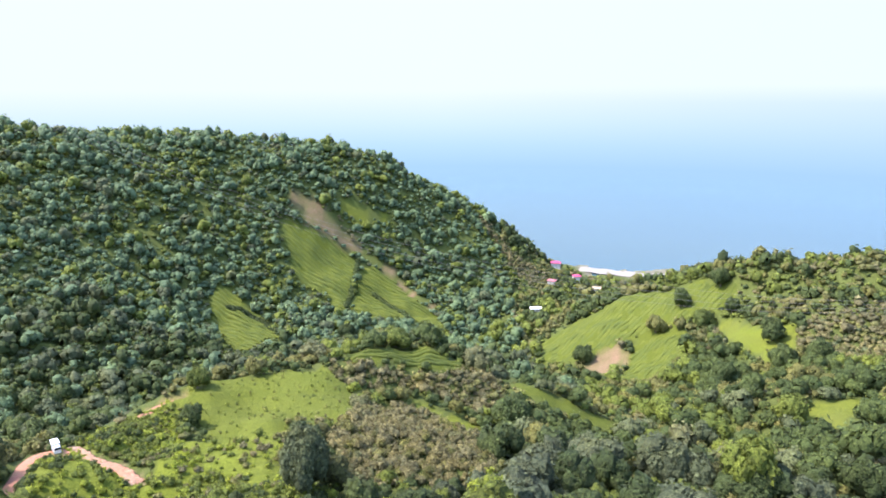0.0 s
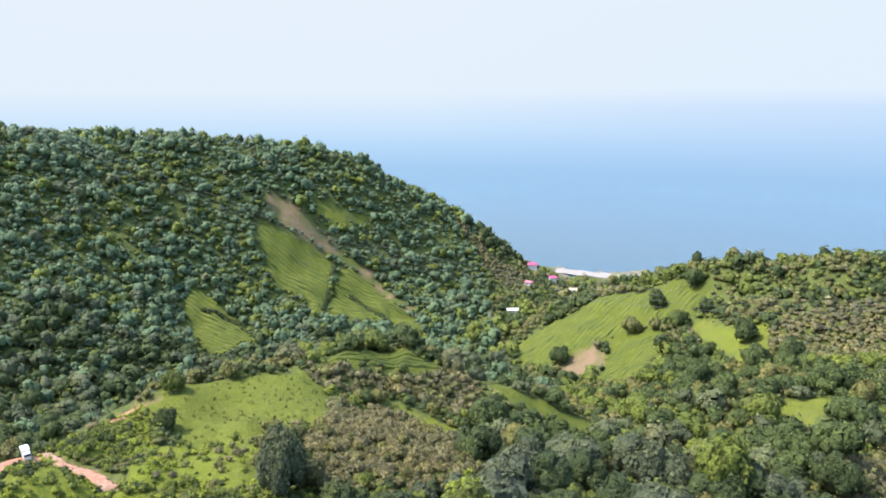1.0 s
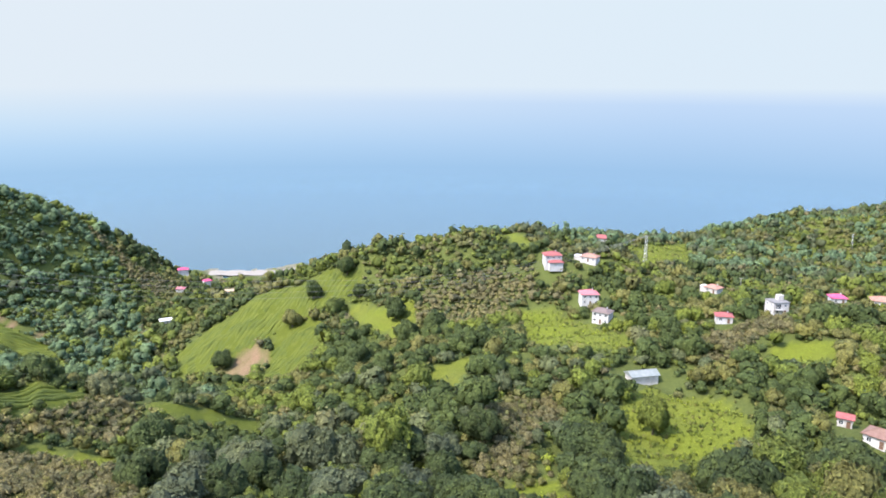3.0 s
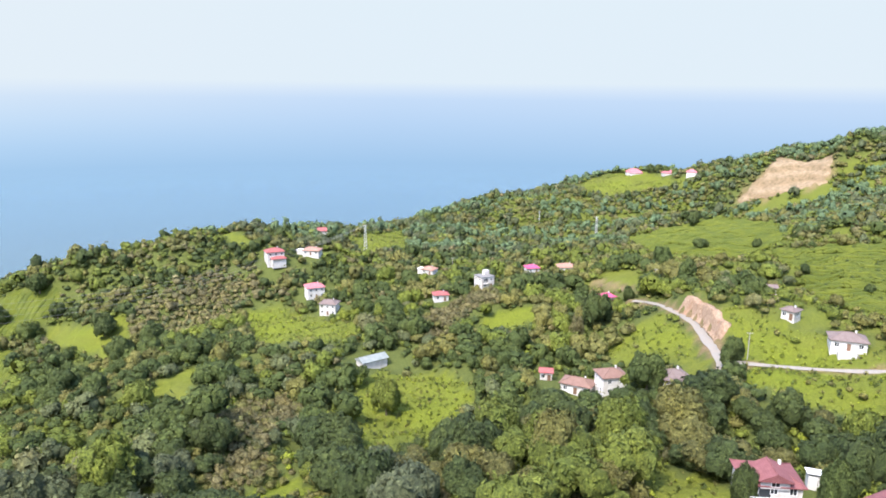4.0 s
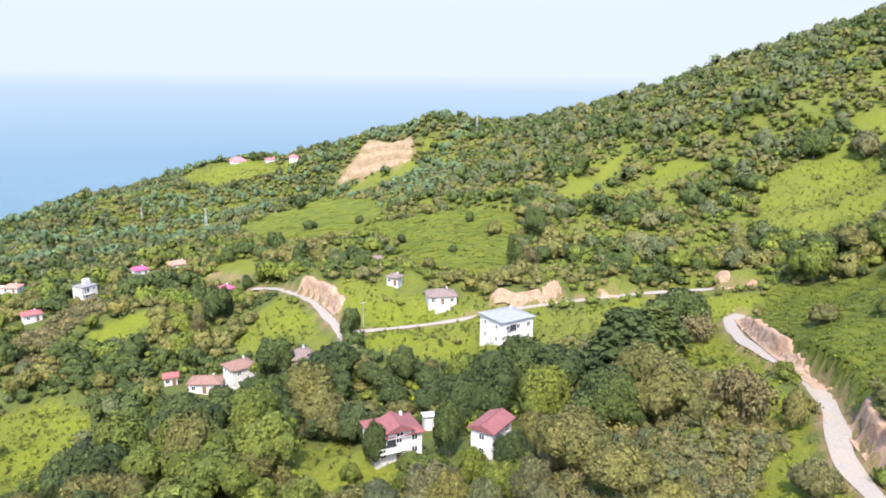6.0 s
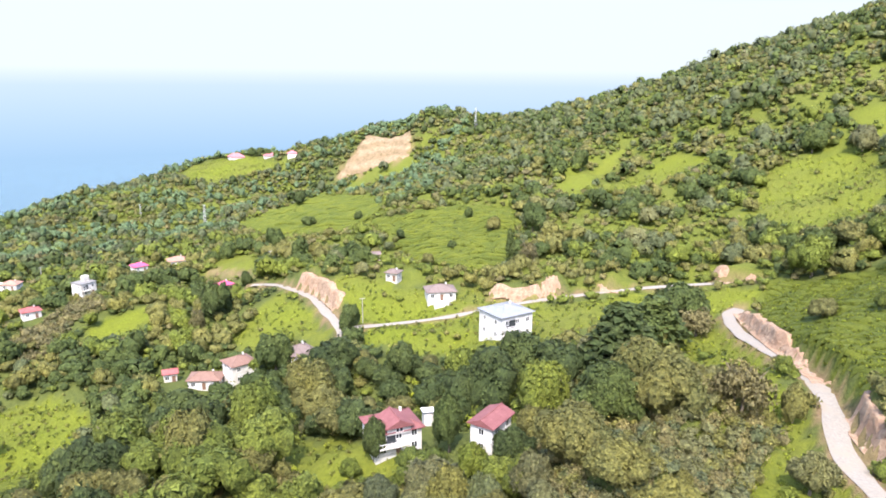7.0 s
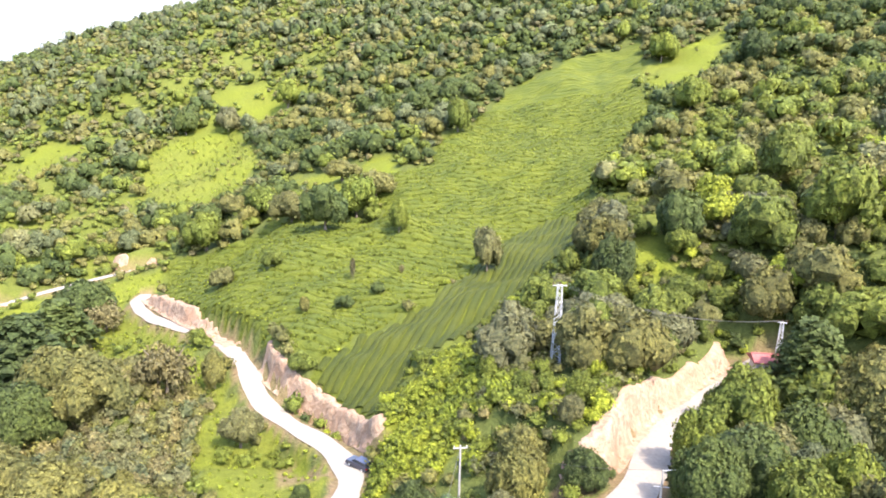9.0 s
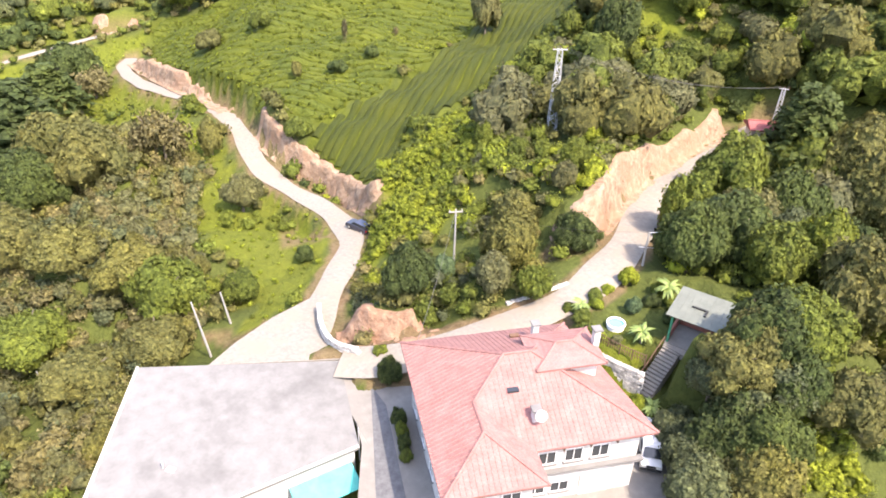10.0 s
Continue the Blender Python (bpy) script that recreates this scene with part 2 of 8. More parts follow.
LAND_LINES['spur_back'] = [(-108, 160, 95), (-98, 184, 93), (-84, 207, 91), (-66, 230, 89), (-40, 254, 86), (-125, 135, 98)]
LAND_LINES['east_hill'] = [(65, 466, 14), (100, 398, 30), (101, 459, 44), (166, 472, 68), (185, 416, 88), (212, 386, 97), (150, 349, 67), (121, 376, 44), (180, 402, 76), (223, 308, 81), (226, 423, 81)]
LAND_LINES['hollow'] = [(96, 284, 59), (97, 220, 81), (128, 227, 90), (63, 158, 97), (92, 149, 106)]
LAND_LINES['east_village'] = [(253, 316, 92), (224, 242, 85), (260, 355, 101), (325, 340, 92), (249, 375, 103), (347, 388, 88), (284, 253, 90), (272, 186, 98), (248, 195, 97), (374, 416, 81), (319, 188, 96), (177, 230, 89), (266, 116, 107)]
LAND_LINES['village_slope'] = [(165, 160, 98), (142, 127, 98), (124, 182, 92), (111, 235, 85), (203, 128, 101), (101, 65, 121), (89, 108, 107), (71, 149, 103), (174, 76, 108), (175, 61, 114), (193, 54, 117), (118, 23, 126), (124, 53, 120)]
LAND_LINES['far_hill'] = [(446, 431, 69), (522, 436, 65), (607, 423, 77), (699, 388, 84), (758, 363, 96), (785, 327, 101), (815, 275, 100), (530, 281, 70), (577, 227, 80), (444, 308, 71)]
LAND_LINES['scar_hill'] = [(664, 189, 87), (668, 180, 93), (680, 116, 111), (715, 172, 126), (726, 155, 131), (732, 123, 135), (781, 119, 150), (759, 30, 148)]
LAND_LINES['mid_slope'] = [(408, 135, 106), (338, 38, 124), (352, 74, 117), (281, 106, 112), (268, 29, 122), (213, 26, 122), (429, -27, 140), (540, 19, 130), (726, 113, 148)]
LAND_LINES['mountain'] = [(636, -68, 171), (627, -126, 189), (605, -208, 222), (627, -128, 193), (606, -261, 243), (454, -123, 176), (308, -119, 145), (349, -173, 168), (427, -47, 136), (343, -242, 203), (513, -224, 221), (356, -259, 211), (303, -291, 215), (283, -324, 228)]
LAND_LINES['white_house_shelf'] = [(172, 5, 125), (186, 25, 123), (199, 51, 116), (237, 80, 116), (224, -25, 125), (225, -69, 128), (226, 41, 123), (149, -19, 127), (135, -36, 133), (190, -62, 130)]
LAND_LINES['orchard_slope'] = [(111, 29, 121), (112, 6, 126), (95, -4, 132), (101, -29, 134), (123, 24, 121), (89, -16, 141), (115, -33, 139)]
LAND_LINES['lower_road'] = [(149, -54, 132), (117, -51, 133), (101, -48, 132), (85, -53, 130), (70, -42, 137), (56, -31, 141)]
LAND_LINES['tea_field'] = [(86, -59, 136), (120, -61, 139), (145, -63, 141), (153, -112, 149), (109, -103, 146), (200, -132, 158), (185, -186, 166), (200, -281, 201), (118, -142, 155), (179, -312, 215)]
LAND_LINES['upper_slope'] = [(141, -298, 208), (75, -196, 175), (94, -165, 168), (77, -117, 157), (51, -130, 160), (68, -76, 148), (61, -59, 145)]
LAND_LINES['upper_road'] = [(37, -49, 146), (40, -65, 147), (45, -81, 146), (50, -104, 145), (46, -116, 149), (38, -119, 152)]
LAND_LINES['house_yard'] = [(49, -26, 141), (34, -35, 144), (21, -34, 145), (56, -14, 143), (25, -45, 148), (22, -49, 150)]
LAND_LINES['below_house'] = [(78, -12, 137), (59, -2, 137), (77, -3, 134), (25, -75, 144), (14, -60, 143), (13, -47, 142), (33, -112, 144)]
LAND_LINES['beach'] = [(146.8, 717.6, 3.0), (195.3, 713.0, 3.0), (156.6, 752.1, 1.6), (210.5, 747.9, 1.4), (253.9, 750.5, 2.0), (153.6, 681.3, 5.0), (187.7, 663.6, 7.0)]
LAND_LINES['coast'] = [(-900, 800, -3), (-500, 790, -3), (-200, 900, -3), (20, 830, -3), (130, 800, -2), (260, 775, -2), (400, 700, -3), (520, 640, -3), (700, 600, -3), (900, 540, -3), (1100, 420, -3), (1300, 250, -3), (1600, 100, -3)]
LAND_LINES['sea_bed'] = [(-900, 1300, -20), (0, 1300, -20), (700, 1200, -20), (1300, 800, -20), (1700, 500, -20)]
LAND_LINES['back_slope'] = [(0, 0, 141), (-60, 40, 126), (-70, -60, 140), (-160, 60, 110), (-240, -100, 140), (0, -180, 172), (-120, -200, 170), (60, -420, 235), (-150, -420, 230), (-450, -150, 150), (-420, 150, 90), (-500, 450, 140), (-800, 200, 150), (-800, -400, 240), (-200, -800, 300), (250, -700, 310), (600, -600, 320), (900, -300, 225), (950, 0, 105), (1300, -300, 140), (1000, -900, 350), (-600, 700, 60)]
# plots of land, as outlines on the plan
PLOTS = {'tea': {}, 'grass': {}, 'thin': {}, 'soil': {}, 'bramble': {}, 'scrub': {}}
PLOTS['tea']['west_plot'] = [(-135, 592), (-119, 598), (-104, 603), (-88, 605), (-72, 601), (-73, 565), (-75, 526), (-87, 530), (-92, 545), (-106, 544), (-118, 547), (-126, 564), (-133, 575)]
PLOTS['tea']['west_plot_low'] = [(-69, 601), (-46, 600), (-35, 592), (-18, 569), (-4, 562), (2, 513), (-10, 506), (-22, 531), (-32, 539), (-41, 526), (-54, 528), (-70, 527), (-70, 567)]
PLOTS['tea']['west_plot_small'] = [(-168, 510), (-161, 512), (-142, 503), (-124, 490), (-112, 470), (-120, 458), (-124, 438), (-135, 435), (-149, 455), (-161, 476), (-169, 494)]
PLOTS['tea']['spur_top'] = [(-34.4, 224.2), (-23.7, 229.6), (-8.8, 241.1), (13.0, 234.9), (3.1, 229.0), (-10.2, 224.6), (-19.3, 221.9), (-29.7, 216.0)]
PLOTS['tea']['spur_strip'] = [(33.3, 234.8), (43.6, 236.2), (55.4, 235.6), (62.3, 224.6), (57.2, 222.1), (45.0, 223.7), (33.7, 226.1), (25.4, 229.3), (24.1, 284.0)]
PLOTS['tea']['east_hill_plot'] = [(67, 482), (87, 486), (107, 472), (128, 465), (166, 425), (176, 412), (170, 402), (152, 403), (137, 408), (117, 418), (106, 416), (94, 423), (76, 420), (64, 440)]
PLOTS['tea']['east_hill_low'] = [(115, 414), (137, 407), (141, 395), (128, 360), (112, 345), (95, 359), (92, 364), (109, 396)]
PLOTS['tea']['terrace_plot'] = [(370, 85), (353, 52), (365, 30), (362, 6), (284, 4), (263, 6), (245, 14), (251, 22), (244, 34), (272, 46), (297, 56)]
PLOTS['tea']['terrace_far'] = [(501, 215), (572, 205), (653, 192), (536, 120), (392, 81), (364, 85), (353, 108), (375, 147)]
PLOTS['grass']['round_plot'] = [(297, -88), (357, -115), (359, -131), (346, -150), (306, -145), (280, -132), (251, -111), (266, -101), (284, -91)]
PLOTS['tea']['big_field'] = [(206, -67), (215, -75), (200, -86), (195, -100), (176, -101), (167, -114), (143, -106), (192, -131), (185, -149), (205, -170), (222, -210), (229, -238), (223, -270), (206, -290), (183, -263), (177, -246), (148, -221), (141, -198), (129, -164), (111, -140), (124, -143), (126, -132), (122, -117), (116, -104), (106.8, -87.2), (106.2, -73.2), (105.7, -59.6), (114.1, -57.9), (129.0, -59.0), (144, -59), (180, -59)]
PLOTS['tea']['field_edge'] = [(105.3, -59.4), (105.7, -72.9), (106.5, -87.0), (115, -104), (122, -116), (126, -132), (123, -143), (110, -139), (93.6, -109.4), (93.1, -95.5), (89.0, -83.4), (90.1, -70.4), (84.2, -59.7), (82.9, -57.1), (99.9, -57.2)]
PLOTS['grass']['spur_meadow'] = [(-83.2, 176.4), (-72.5, 184.7), (-60.9, 198.8), (-48.8, 205.0), (-39.9, 212.6), (-32.0, 206.7), (-25.1, 195.0), (-21.8, 175.8), (-25.9, 164.9), (-37.7, 167.5), (-38.4, 155.1), (-53.8, 155.1), (-61.5, 166.5), (-67.7, 172.1)]
PLOTS['grass']['spur_front'] = [(-59, 128), (-59, 152), (-41, 156), (-34, 148), (-29, 111), (-54, 119)]
PLOTS['grass']['spur_low'] = [(-75, 116), (-88, 140), (-85, 147), (-60, 127), (-43, 128), (-23, 119), (-18, 113)]
PLOTS['grass']['east_patch'] = [(158, 398), (166, 389), (161, 342), (177, 342), (165, 315), (154, 300), (150, 305), (149, 327), (144, 342), (156, 389)]
PLOTS['grass']['village_green'] = [(213, 294), (228, 290), (228, 272), (217, 237), (216, 214), (191, 190), (173, 189), (168, 207), (172, 230), (192, 262)]
PLOTS['grass']['hollow_green'] = [(160, 150), (176, 144), (174, 125), (164, 120), (161, 125), (149, 118), (131, 110), (120, 110), (124, 126), (142, 141), (160, 140)]
PLOTS['grass']['hollow_low'] = [(78.4, 114.5), (82.9, 116.7), (90.9, 115.2), (92.3, 105.6), (86.9, 97.9)]
PLOTS['grass']['far_top'] = [(700, 362), (751, 355), (752, 294), (714, 252), (698, 262), (671, 295), (665, 324)]
PLOTS['grass']['far_low'] = [(350, 360), (480, 414), (356, 307), (309, 303)]
PLOTS['grass']['house_meadow'] = [(228, 66), (231, 54), (223, 44), (224, 34), (214, 24), (228, 16), (216, 8), (216, -7), (202, -7), (176, -3), (168, 4), (169, 11), (187, 13), (190, 26), (177, 41), (214, 57)]
PLOTS['grass']['hill_strip'] = [(383, -36), (415, -55), (407, -88), (398, -78), (371, -51)]
PLOTS['grass']['bend_green'] = [(173, -37), (181, -51), (161, -54), (127, -48), (113, -44), (112, -35), (125, -30)]
PLOTS['grass']['mid_green'] = [(379, -12), (434, -31), (432, -48), (355, -22)]
PLOTS['grass']['upper_field_grass'] = [(234, -120), (216, -137), (207, -151), (170, -126), (183, -114)]
PLOTS['grass']['ridge_grass'] = [(187, -263), (179, -286), (174, -304), (163, -290), (150, -250), (159, -239), (169, -243)]
PLOTS['grass']['road_meadow'] = [(184.9, -37.1), (191.2, -46.5), (180.5, -50.4), (154.4, -51.0), (129.0, -48.4), (119.4, -49.9), (110.2, -46.7), (98.5, -46.2), (84.6, -47.6), (76.9, -44.4), (68.9, -39.5), (66.0, -34.8), (62.4, -30.6), (62.9, -27.6), (64.8, -25.3), (69.3, -28.5), (76.6, -31.2), (85.0, -30.0), (94.7, -31.2), (104.4, -36.7), (111.6, -43.8), (123.1, -43.3), (157.7, -45.4), (165.8, -36.8)]
PLOTS['grass']['bend_meadow'] = [(194, -38), (206, -53), (174, -51), (151, -51), (131.6, -43.3), (122.9, -36.6), (160, -36), (174, -35)]
PLOTS['grass']['lane_meadow'] = [(124, 47), (128, 33), (111, 27), (117, 20), (107, 17), (105, 35)]
PLOTS['grass']['lane_green'] = [(143, 146), (170, 160), (170, 120), (160, 113), (113, 103), (113, 117)]
PLOTS['grass']['west_verge'] = [(210, 96), (234, 86), (218, 69), (195, 62), (193, 79)]
PLOTS['grass']['west_knoll'] = [(314, 149), (323, 138), (303, 118), (279, 111), (284, 129)]
PLOTS['grass']['fern_bank'] = [(62.5, -37.6), (72.4, -47.7), (73.4, -51.2), (80.8, -59.1), (88.2, -75.2), (86.3, -82.4), (68.4, -65.4), (65.4, -59.3), (59.9, -53.4), (59.3, -49.2), (62.8, -45.5), (62.7, -41.9)]
PLOTS['grass']['road_verge'] = [(193, 48), (195, 13), (206, -8), (221, -41), (215, -69), (205, -67), (193, -44), (188, -32), (177, -10), (165, 10), (173, 42)]
PLOTS['grass']['west_road_verge'] = [(244, 90), (219, 71), (192, 55), (174, 50), (196, 69), (225, 92)]
PLOTS['grass']['garden'] = [(30, -42), (30, -45), (29, -50), (25, -48), (23, -44), (25, -42)]
PLOTS['grass']['gap_green'] = [(81.0, -116.7), (76.7, -120.1), (71.8, -116.0), (70.1, -108.9), (73.1, -108.5)]
PLOTS['grass']['low_right'] = [(15.0, -52.1), (13.3, -54.1), (9.6, -53.6), (7.2, -52.8), (6.5, -51.9), (9.6, -47.1), (13.0, -48.7)]
PLOTS['grass']['far_bank'] = [(387, -34), (424, -84), (390, -99), (381, -55)]
PLOTS['thin']['mid_slope'] = [(296, 156), (412, 181), (664, 185), (703, 103), (683, 26), (473, -53), (367, -94), (283, -94), (217, -71), (215, -28), (227, 3), (224, 62), (274, 101)]
PLOTS['thin']['far_hill'] = [(356, 317), (621, 397), (717, 330), (706, 219), (533, 179), (450, 238), (371, 257)]
PLOTS['thin']['upper_left'] = [(412, -58), (321, -93), (205, -73), (231, -56), (214, -26)]
PLOTS['thin']['upper_right'] = [(155, -217), (123, -212), (66, -128), (65, -106), (73, -98), (91, -119)]
PLOTS['thin']['bend'] = [(186, -36), (132, -49), (112, -47), (101, -29), (136, -17)]
PLOTS['thin']['mountain'] = [(300, -94), (470, -55), (640, -60), (640, -260), (520, -330), (420, -270), (345, -205), (330, -150)]
PLOTS['soil']['east_dirt'] = [(85, 412), (97, 422), (108, 414), (110, 399), (95, 396), (86, 404)]
PLOTS['soil']['scar'] = [(668, 193), (676, 183), (727, 165), (718, 119), (683, 113), (672, 158)]
PLOTS['soil']['west_path'] = [(-139, 620), (-121, 622), (-96, 620), (-72, 616), (-41, 605), (-8, 576), (-4, 569), (-21, 576), (-46, 601), (-71, 609), (-90, 607), (-109, 605), (-128, 606)]
PLOTS['soil']['knoll_cut'] = [(294, 144), (301, 141), (272, 110), (263, 104)]
PLOTS['soil']['meadow_cut'] = [(84.4, -40.4), (90.9, -45.3), (84.7, -46.0), (77.1, -44.2), (75.4, -40.8), (78.9, -38.6)]
PLOTS['bramble']['upper_bank'] = [(71.9, -69.3), (85.6, -84.7), (84.6, -96.0), (75.1, -102.7), (76.7, -116.3), (68.5, -113.0), (60.0, -115.4), (55.1, -111.2), (57.3, -97.8), (52.1, -80.5), (46.7, -67.7), (44.7, -65.9), (47.1, -56.3), (48.2, -51.1), (54.2, -50.4), (59.9, -53.4)]
PLOTS['scrub']['spur_bracken'] = [(-37.6, 211.2), (-29.5, 214.9), (-15.3, 217.7), (3.0, 226.0), (18.2, 251.8), (21.4, 232.6), (16.3, 204.3), (2.9, 210.7), (-11.5, 212.4), (-23.3, 205.5), (-29.4, 202.6)]
PLOTS['scrub']['spur_bracken_low'] = [(-22.7, 185.5), (-12.0, 205.0), (2.6, 193.6), (13.2, 182.7), (11.8, 142.4), (6.3, 128.6), (-9.3, 126.9), (-18.9, 118.2), (-24.2, 140.6), (-26.1, 158.8)]
PLOTS['scrub']['spur_bushes'] = [(-83, 148), (-86, 169), (-78, 176), (-71, 167), (-61, 147), (-58, 130), (-70, 140)]
PLOTS['scrub']['west_end'] = [(32, 719), (106, 666), (82, 642), (67, 655), (53, 684), (38, 699)]
PLOTS['scrub']['west_belt'] = [(-125, 617), (-88, 628), (7, 565), (-21, 587), (-71, 612)]
PLOTS['scrub']['hollow_scrub'] = [(111, 167), (140, 173), (129, 151), (99, 130), (89.5, 117.9), (82.1, 116.0), (77.6, 121.5), (90, 136)]
PLOTS['scrub']['village_scrub'] = [(184, 342), (206, 334), (244, 323), (243, 315), (228, 303), (202, 295), (178, 290), (173, 302), (167, 319)]
PLOTS['scrub']['orchard'] = [(138, 1), (146, -26), (128, -44), (112, -42), (82, -26), (87, -5)]
PLOTS['scrub']['orchard_low'] = [(87, -4), (89, -16), (88, -29), (68, -25), (61, -11), (47, -4), (57, 2)]
PLOTS['scrub']['east_scrub'] = [(200, 335), (229, 338), (225, 316), (197, 318)]
PLOTS['scrub']['right_scrub'] = [(216, 178), (244, 183), (271, 181), (247, 158), (234, 165), (196, 154), (196, 162)]
PLOTS['grass']['west_shoulder'] = [(-99, 639), (-74, 648), (-49, 650), (-71, 635), (-91, 634)]
PLOTS['grass']['spur_ledge'] = [(-12.0, 209.6), (1.0, 201.1), (13.9, 193.7), (11.4, 170.6), (-0.7, 193.9), (-12.4, 203.6)]
PLOTS['grass']['village_crest'] = [(263, 386), (271, 369), (262, 340), (252, 350)]
PLOTS['grass']['slope_light'] = [(112, 215), (126, 220), (141, 222), (120, 196), (112, 205)]
PLOTS['grass']['lane_slope'] = [(223, 160), (242, 156), (248, 141), (232, 132), (226, 156)]
PLOTS['grass']['gabled_green'] = [(122.9, 47.3), (126.0, 40.2), (116.4, 28.6), (113.8, 21.8), (108.2, 25.5), (108.5, 32.8), (110.2, 40.3)]
PLOTS['grass']['high_plot'] = [(395, -159), (383, -189), (336, -178), (346, -164), (357, -160)]
PLOTS['grass']['hill_strip_low'] = [(411, -24), (446, -46), (462, -60), (442, -53), (395, -33)]
PLOTS['soil']['apron_dirt'] = [(64.0, -22.3), (65.0, -25.0), (63.6, -28.0), (60.8, -28.2), (59.4, -25.9), (60.0, -22.7), (62.2, -22.0)]
PLOTS['grass']['spur_shoulder'] = [(-90.9, 157.4), (-81.5, 172.7), (-71.4, 178.4), (-66.5, 171.9), (-61.8, 148.2), (-62.6, 135.4), (-71.6, 142.2), (-80.2, 144.6)]
# roads and tracks: x, y, height along the middle
ROADS = {}
ROADS['lane'] = [(54.5, -28.4, 139.7), (61.0, -34.6, 139.2), (67.4, -41.7, 138.1), (73.9, -47.5, 136.4), (85.5, -50.7, 134.6), (98.3, -49.8, 133.5), (108.9, -49.9, 133.6), (120.5, -53.7, 134.2), (131.3, -55.4, 134.3), (143.4, -55.9, 133.2), (159.2, -54.3, 131.0), (176.4, -53.2, 128.6), (195.0, -55.2, 126.8), (204.5, -61.1, 126.0)]
ROADS['hill_road'] = [(226.3, -72.2, 127.9), (227.6, -59.7, 127.0), (225.7, -43.7, 125.9), (223.1, -32.0, 125.1), (218.7, -20.4, 124.5), (212.2, -4.2, 123.8), (204.1, 10.7, 122.8), (199.3, 21.5, 121.5), (196.3, 33.5, 120.2), (192.1, 48.9, 119.3)]
ROADS['hill_road_west'] = [(184.9, 49.5, 117.4), (198.8, 54.7, 117.0), (213.4, 63.3, 116.3), (232.3, 73.4, 115.2), (246.4, 86.4, 113.6), (256.0, 96.9, 111.9), (257.4, 105.6, 110.8)]
ROADS['yard_road'] = [(47.1, -27.8, 142.3), (42.8, -31.5, 143.3), (39.1, -40.0, 144.8), (36.6, -45.3, 146.4), (35.7, -50.1, 147.2), (37.4, -57.7, 147.2), (40.0, -64.8, 146.8), (44.3, -72.4, 146.2), (46.7, -81.6, 145.5), (47.5, -92.1, 145.2), (49.1, -104.0, 145.3), (49.4, -111.3, 145.5)]
ROADS['spur_track'] = [(-79.5, 118.4, 117.7), (-83.9, 127.8, 116.3), (-87.5, 140.2, 114.3), (-83.5, 143.8, 113.1), (-77.0, 140.7, 113.2), (-67.6, 134.9, 114.1), (-59.8, 128.2, 114.8)]
ROADS['spur_path'] = [(-79.3, 172.8, 107.3), (-75.8, 181.1, 107.5), (-72.0, 183.2, 107.7)]
# cut banks beside the roads: foot line on the plan, height
BANKS = {}
BANKS['lane_bank'] = ([(199.7, -59.1), (172.8, -56.9), (148.1, -56.0), (131.6, -55.7)], 2.6)
BANKS['lane_bank_long'] = ([(121.5, -55.8), (110.5, -53.4), (97.7, -55.2), (90.8, -55.4), (75.3, -51.9)], 3.4)
BANKS['yard_bank'] = ([(55.0, -32.6), (50.5, -31.1), (47.5, -32.1), (44.6, -34.3), (42.9, -37.2)], 4.0)
BANKS['road_bank'] = ([(42.8, -54.7), (41.9, -61.2), (44.5, -67.2), (48.2, -79.7), (50.0, -92.8), (51.1, -103.2), (52.1, -106.9)], 4.2)
BANKS['hill_cut'] = ([(215.7, 11.5), (216.9, 5.2), (212.7, -6.0)], 3.2)
BANKS['hill_cut_tall'] = ([(214.7, -5.3), (215.0, -9.2), (214.6, -13.0)], 5.0)
BANKS['hill_cut_low'] = ([(221.7, -22.6), (220.1, -29.7)], 3.0)
BANKS['hill_cut_end'] = ([(235.5, -59.3), (225.7, -64.0), (220.0, -70.3)], 3.5)
BANKS['spur_cut'] = ([(-83.4, 147.2), (-74.7, 138.7), (-67.8, 135.3), (-59.2, 127.1)], 2.2)
BANKS['west_cut'] = ([(246.4, 85.4), (238.1, 75.1), (223.7, 65.2), (212.3, 59.1)], 4.0)
# yellow verges and hedges
VERGES = {}
VERGES['spur_low'] = [(-83.2, 145.3), (-72.8, 135.9), (-65.4, 130.1), (-58.5, 123.4)]
VERGES['spur_high'] = [(-72.4, 172.8), (-65.5, 159.8), (-60.4, 150.8), (-53.5, 134.3), (-52.7, 128.9)]
VERGES['hedge_far'] = [(-73.7, 606.8), (-72.4, 568.7), (-75.5, 533.6)]
VERGES['hedge_far_low'] = [(-155.4, 491.9), (-136.7, 496.3), (-116.3, 477.1)]
VERGES['hedge_far_end'] = [(-57.4, 565.2), (-28.5, 540.1), (-5.9, 508.6)]
VERGES['hedge'] = [(-64.1, 209.3), (-56.4, 213.9), (-49.1, 221.5), (-42.2, 224.7)]
VERGES['spur_crest'] = [(-79.0, 175.4), (-74.6, 177.9), (-75.1, 183.4)]

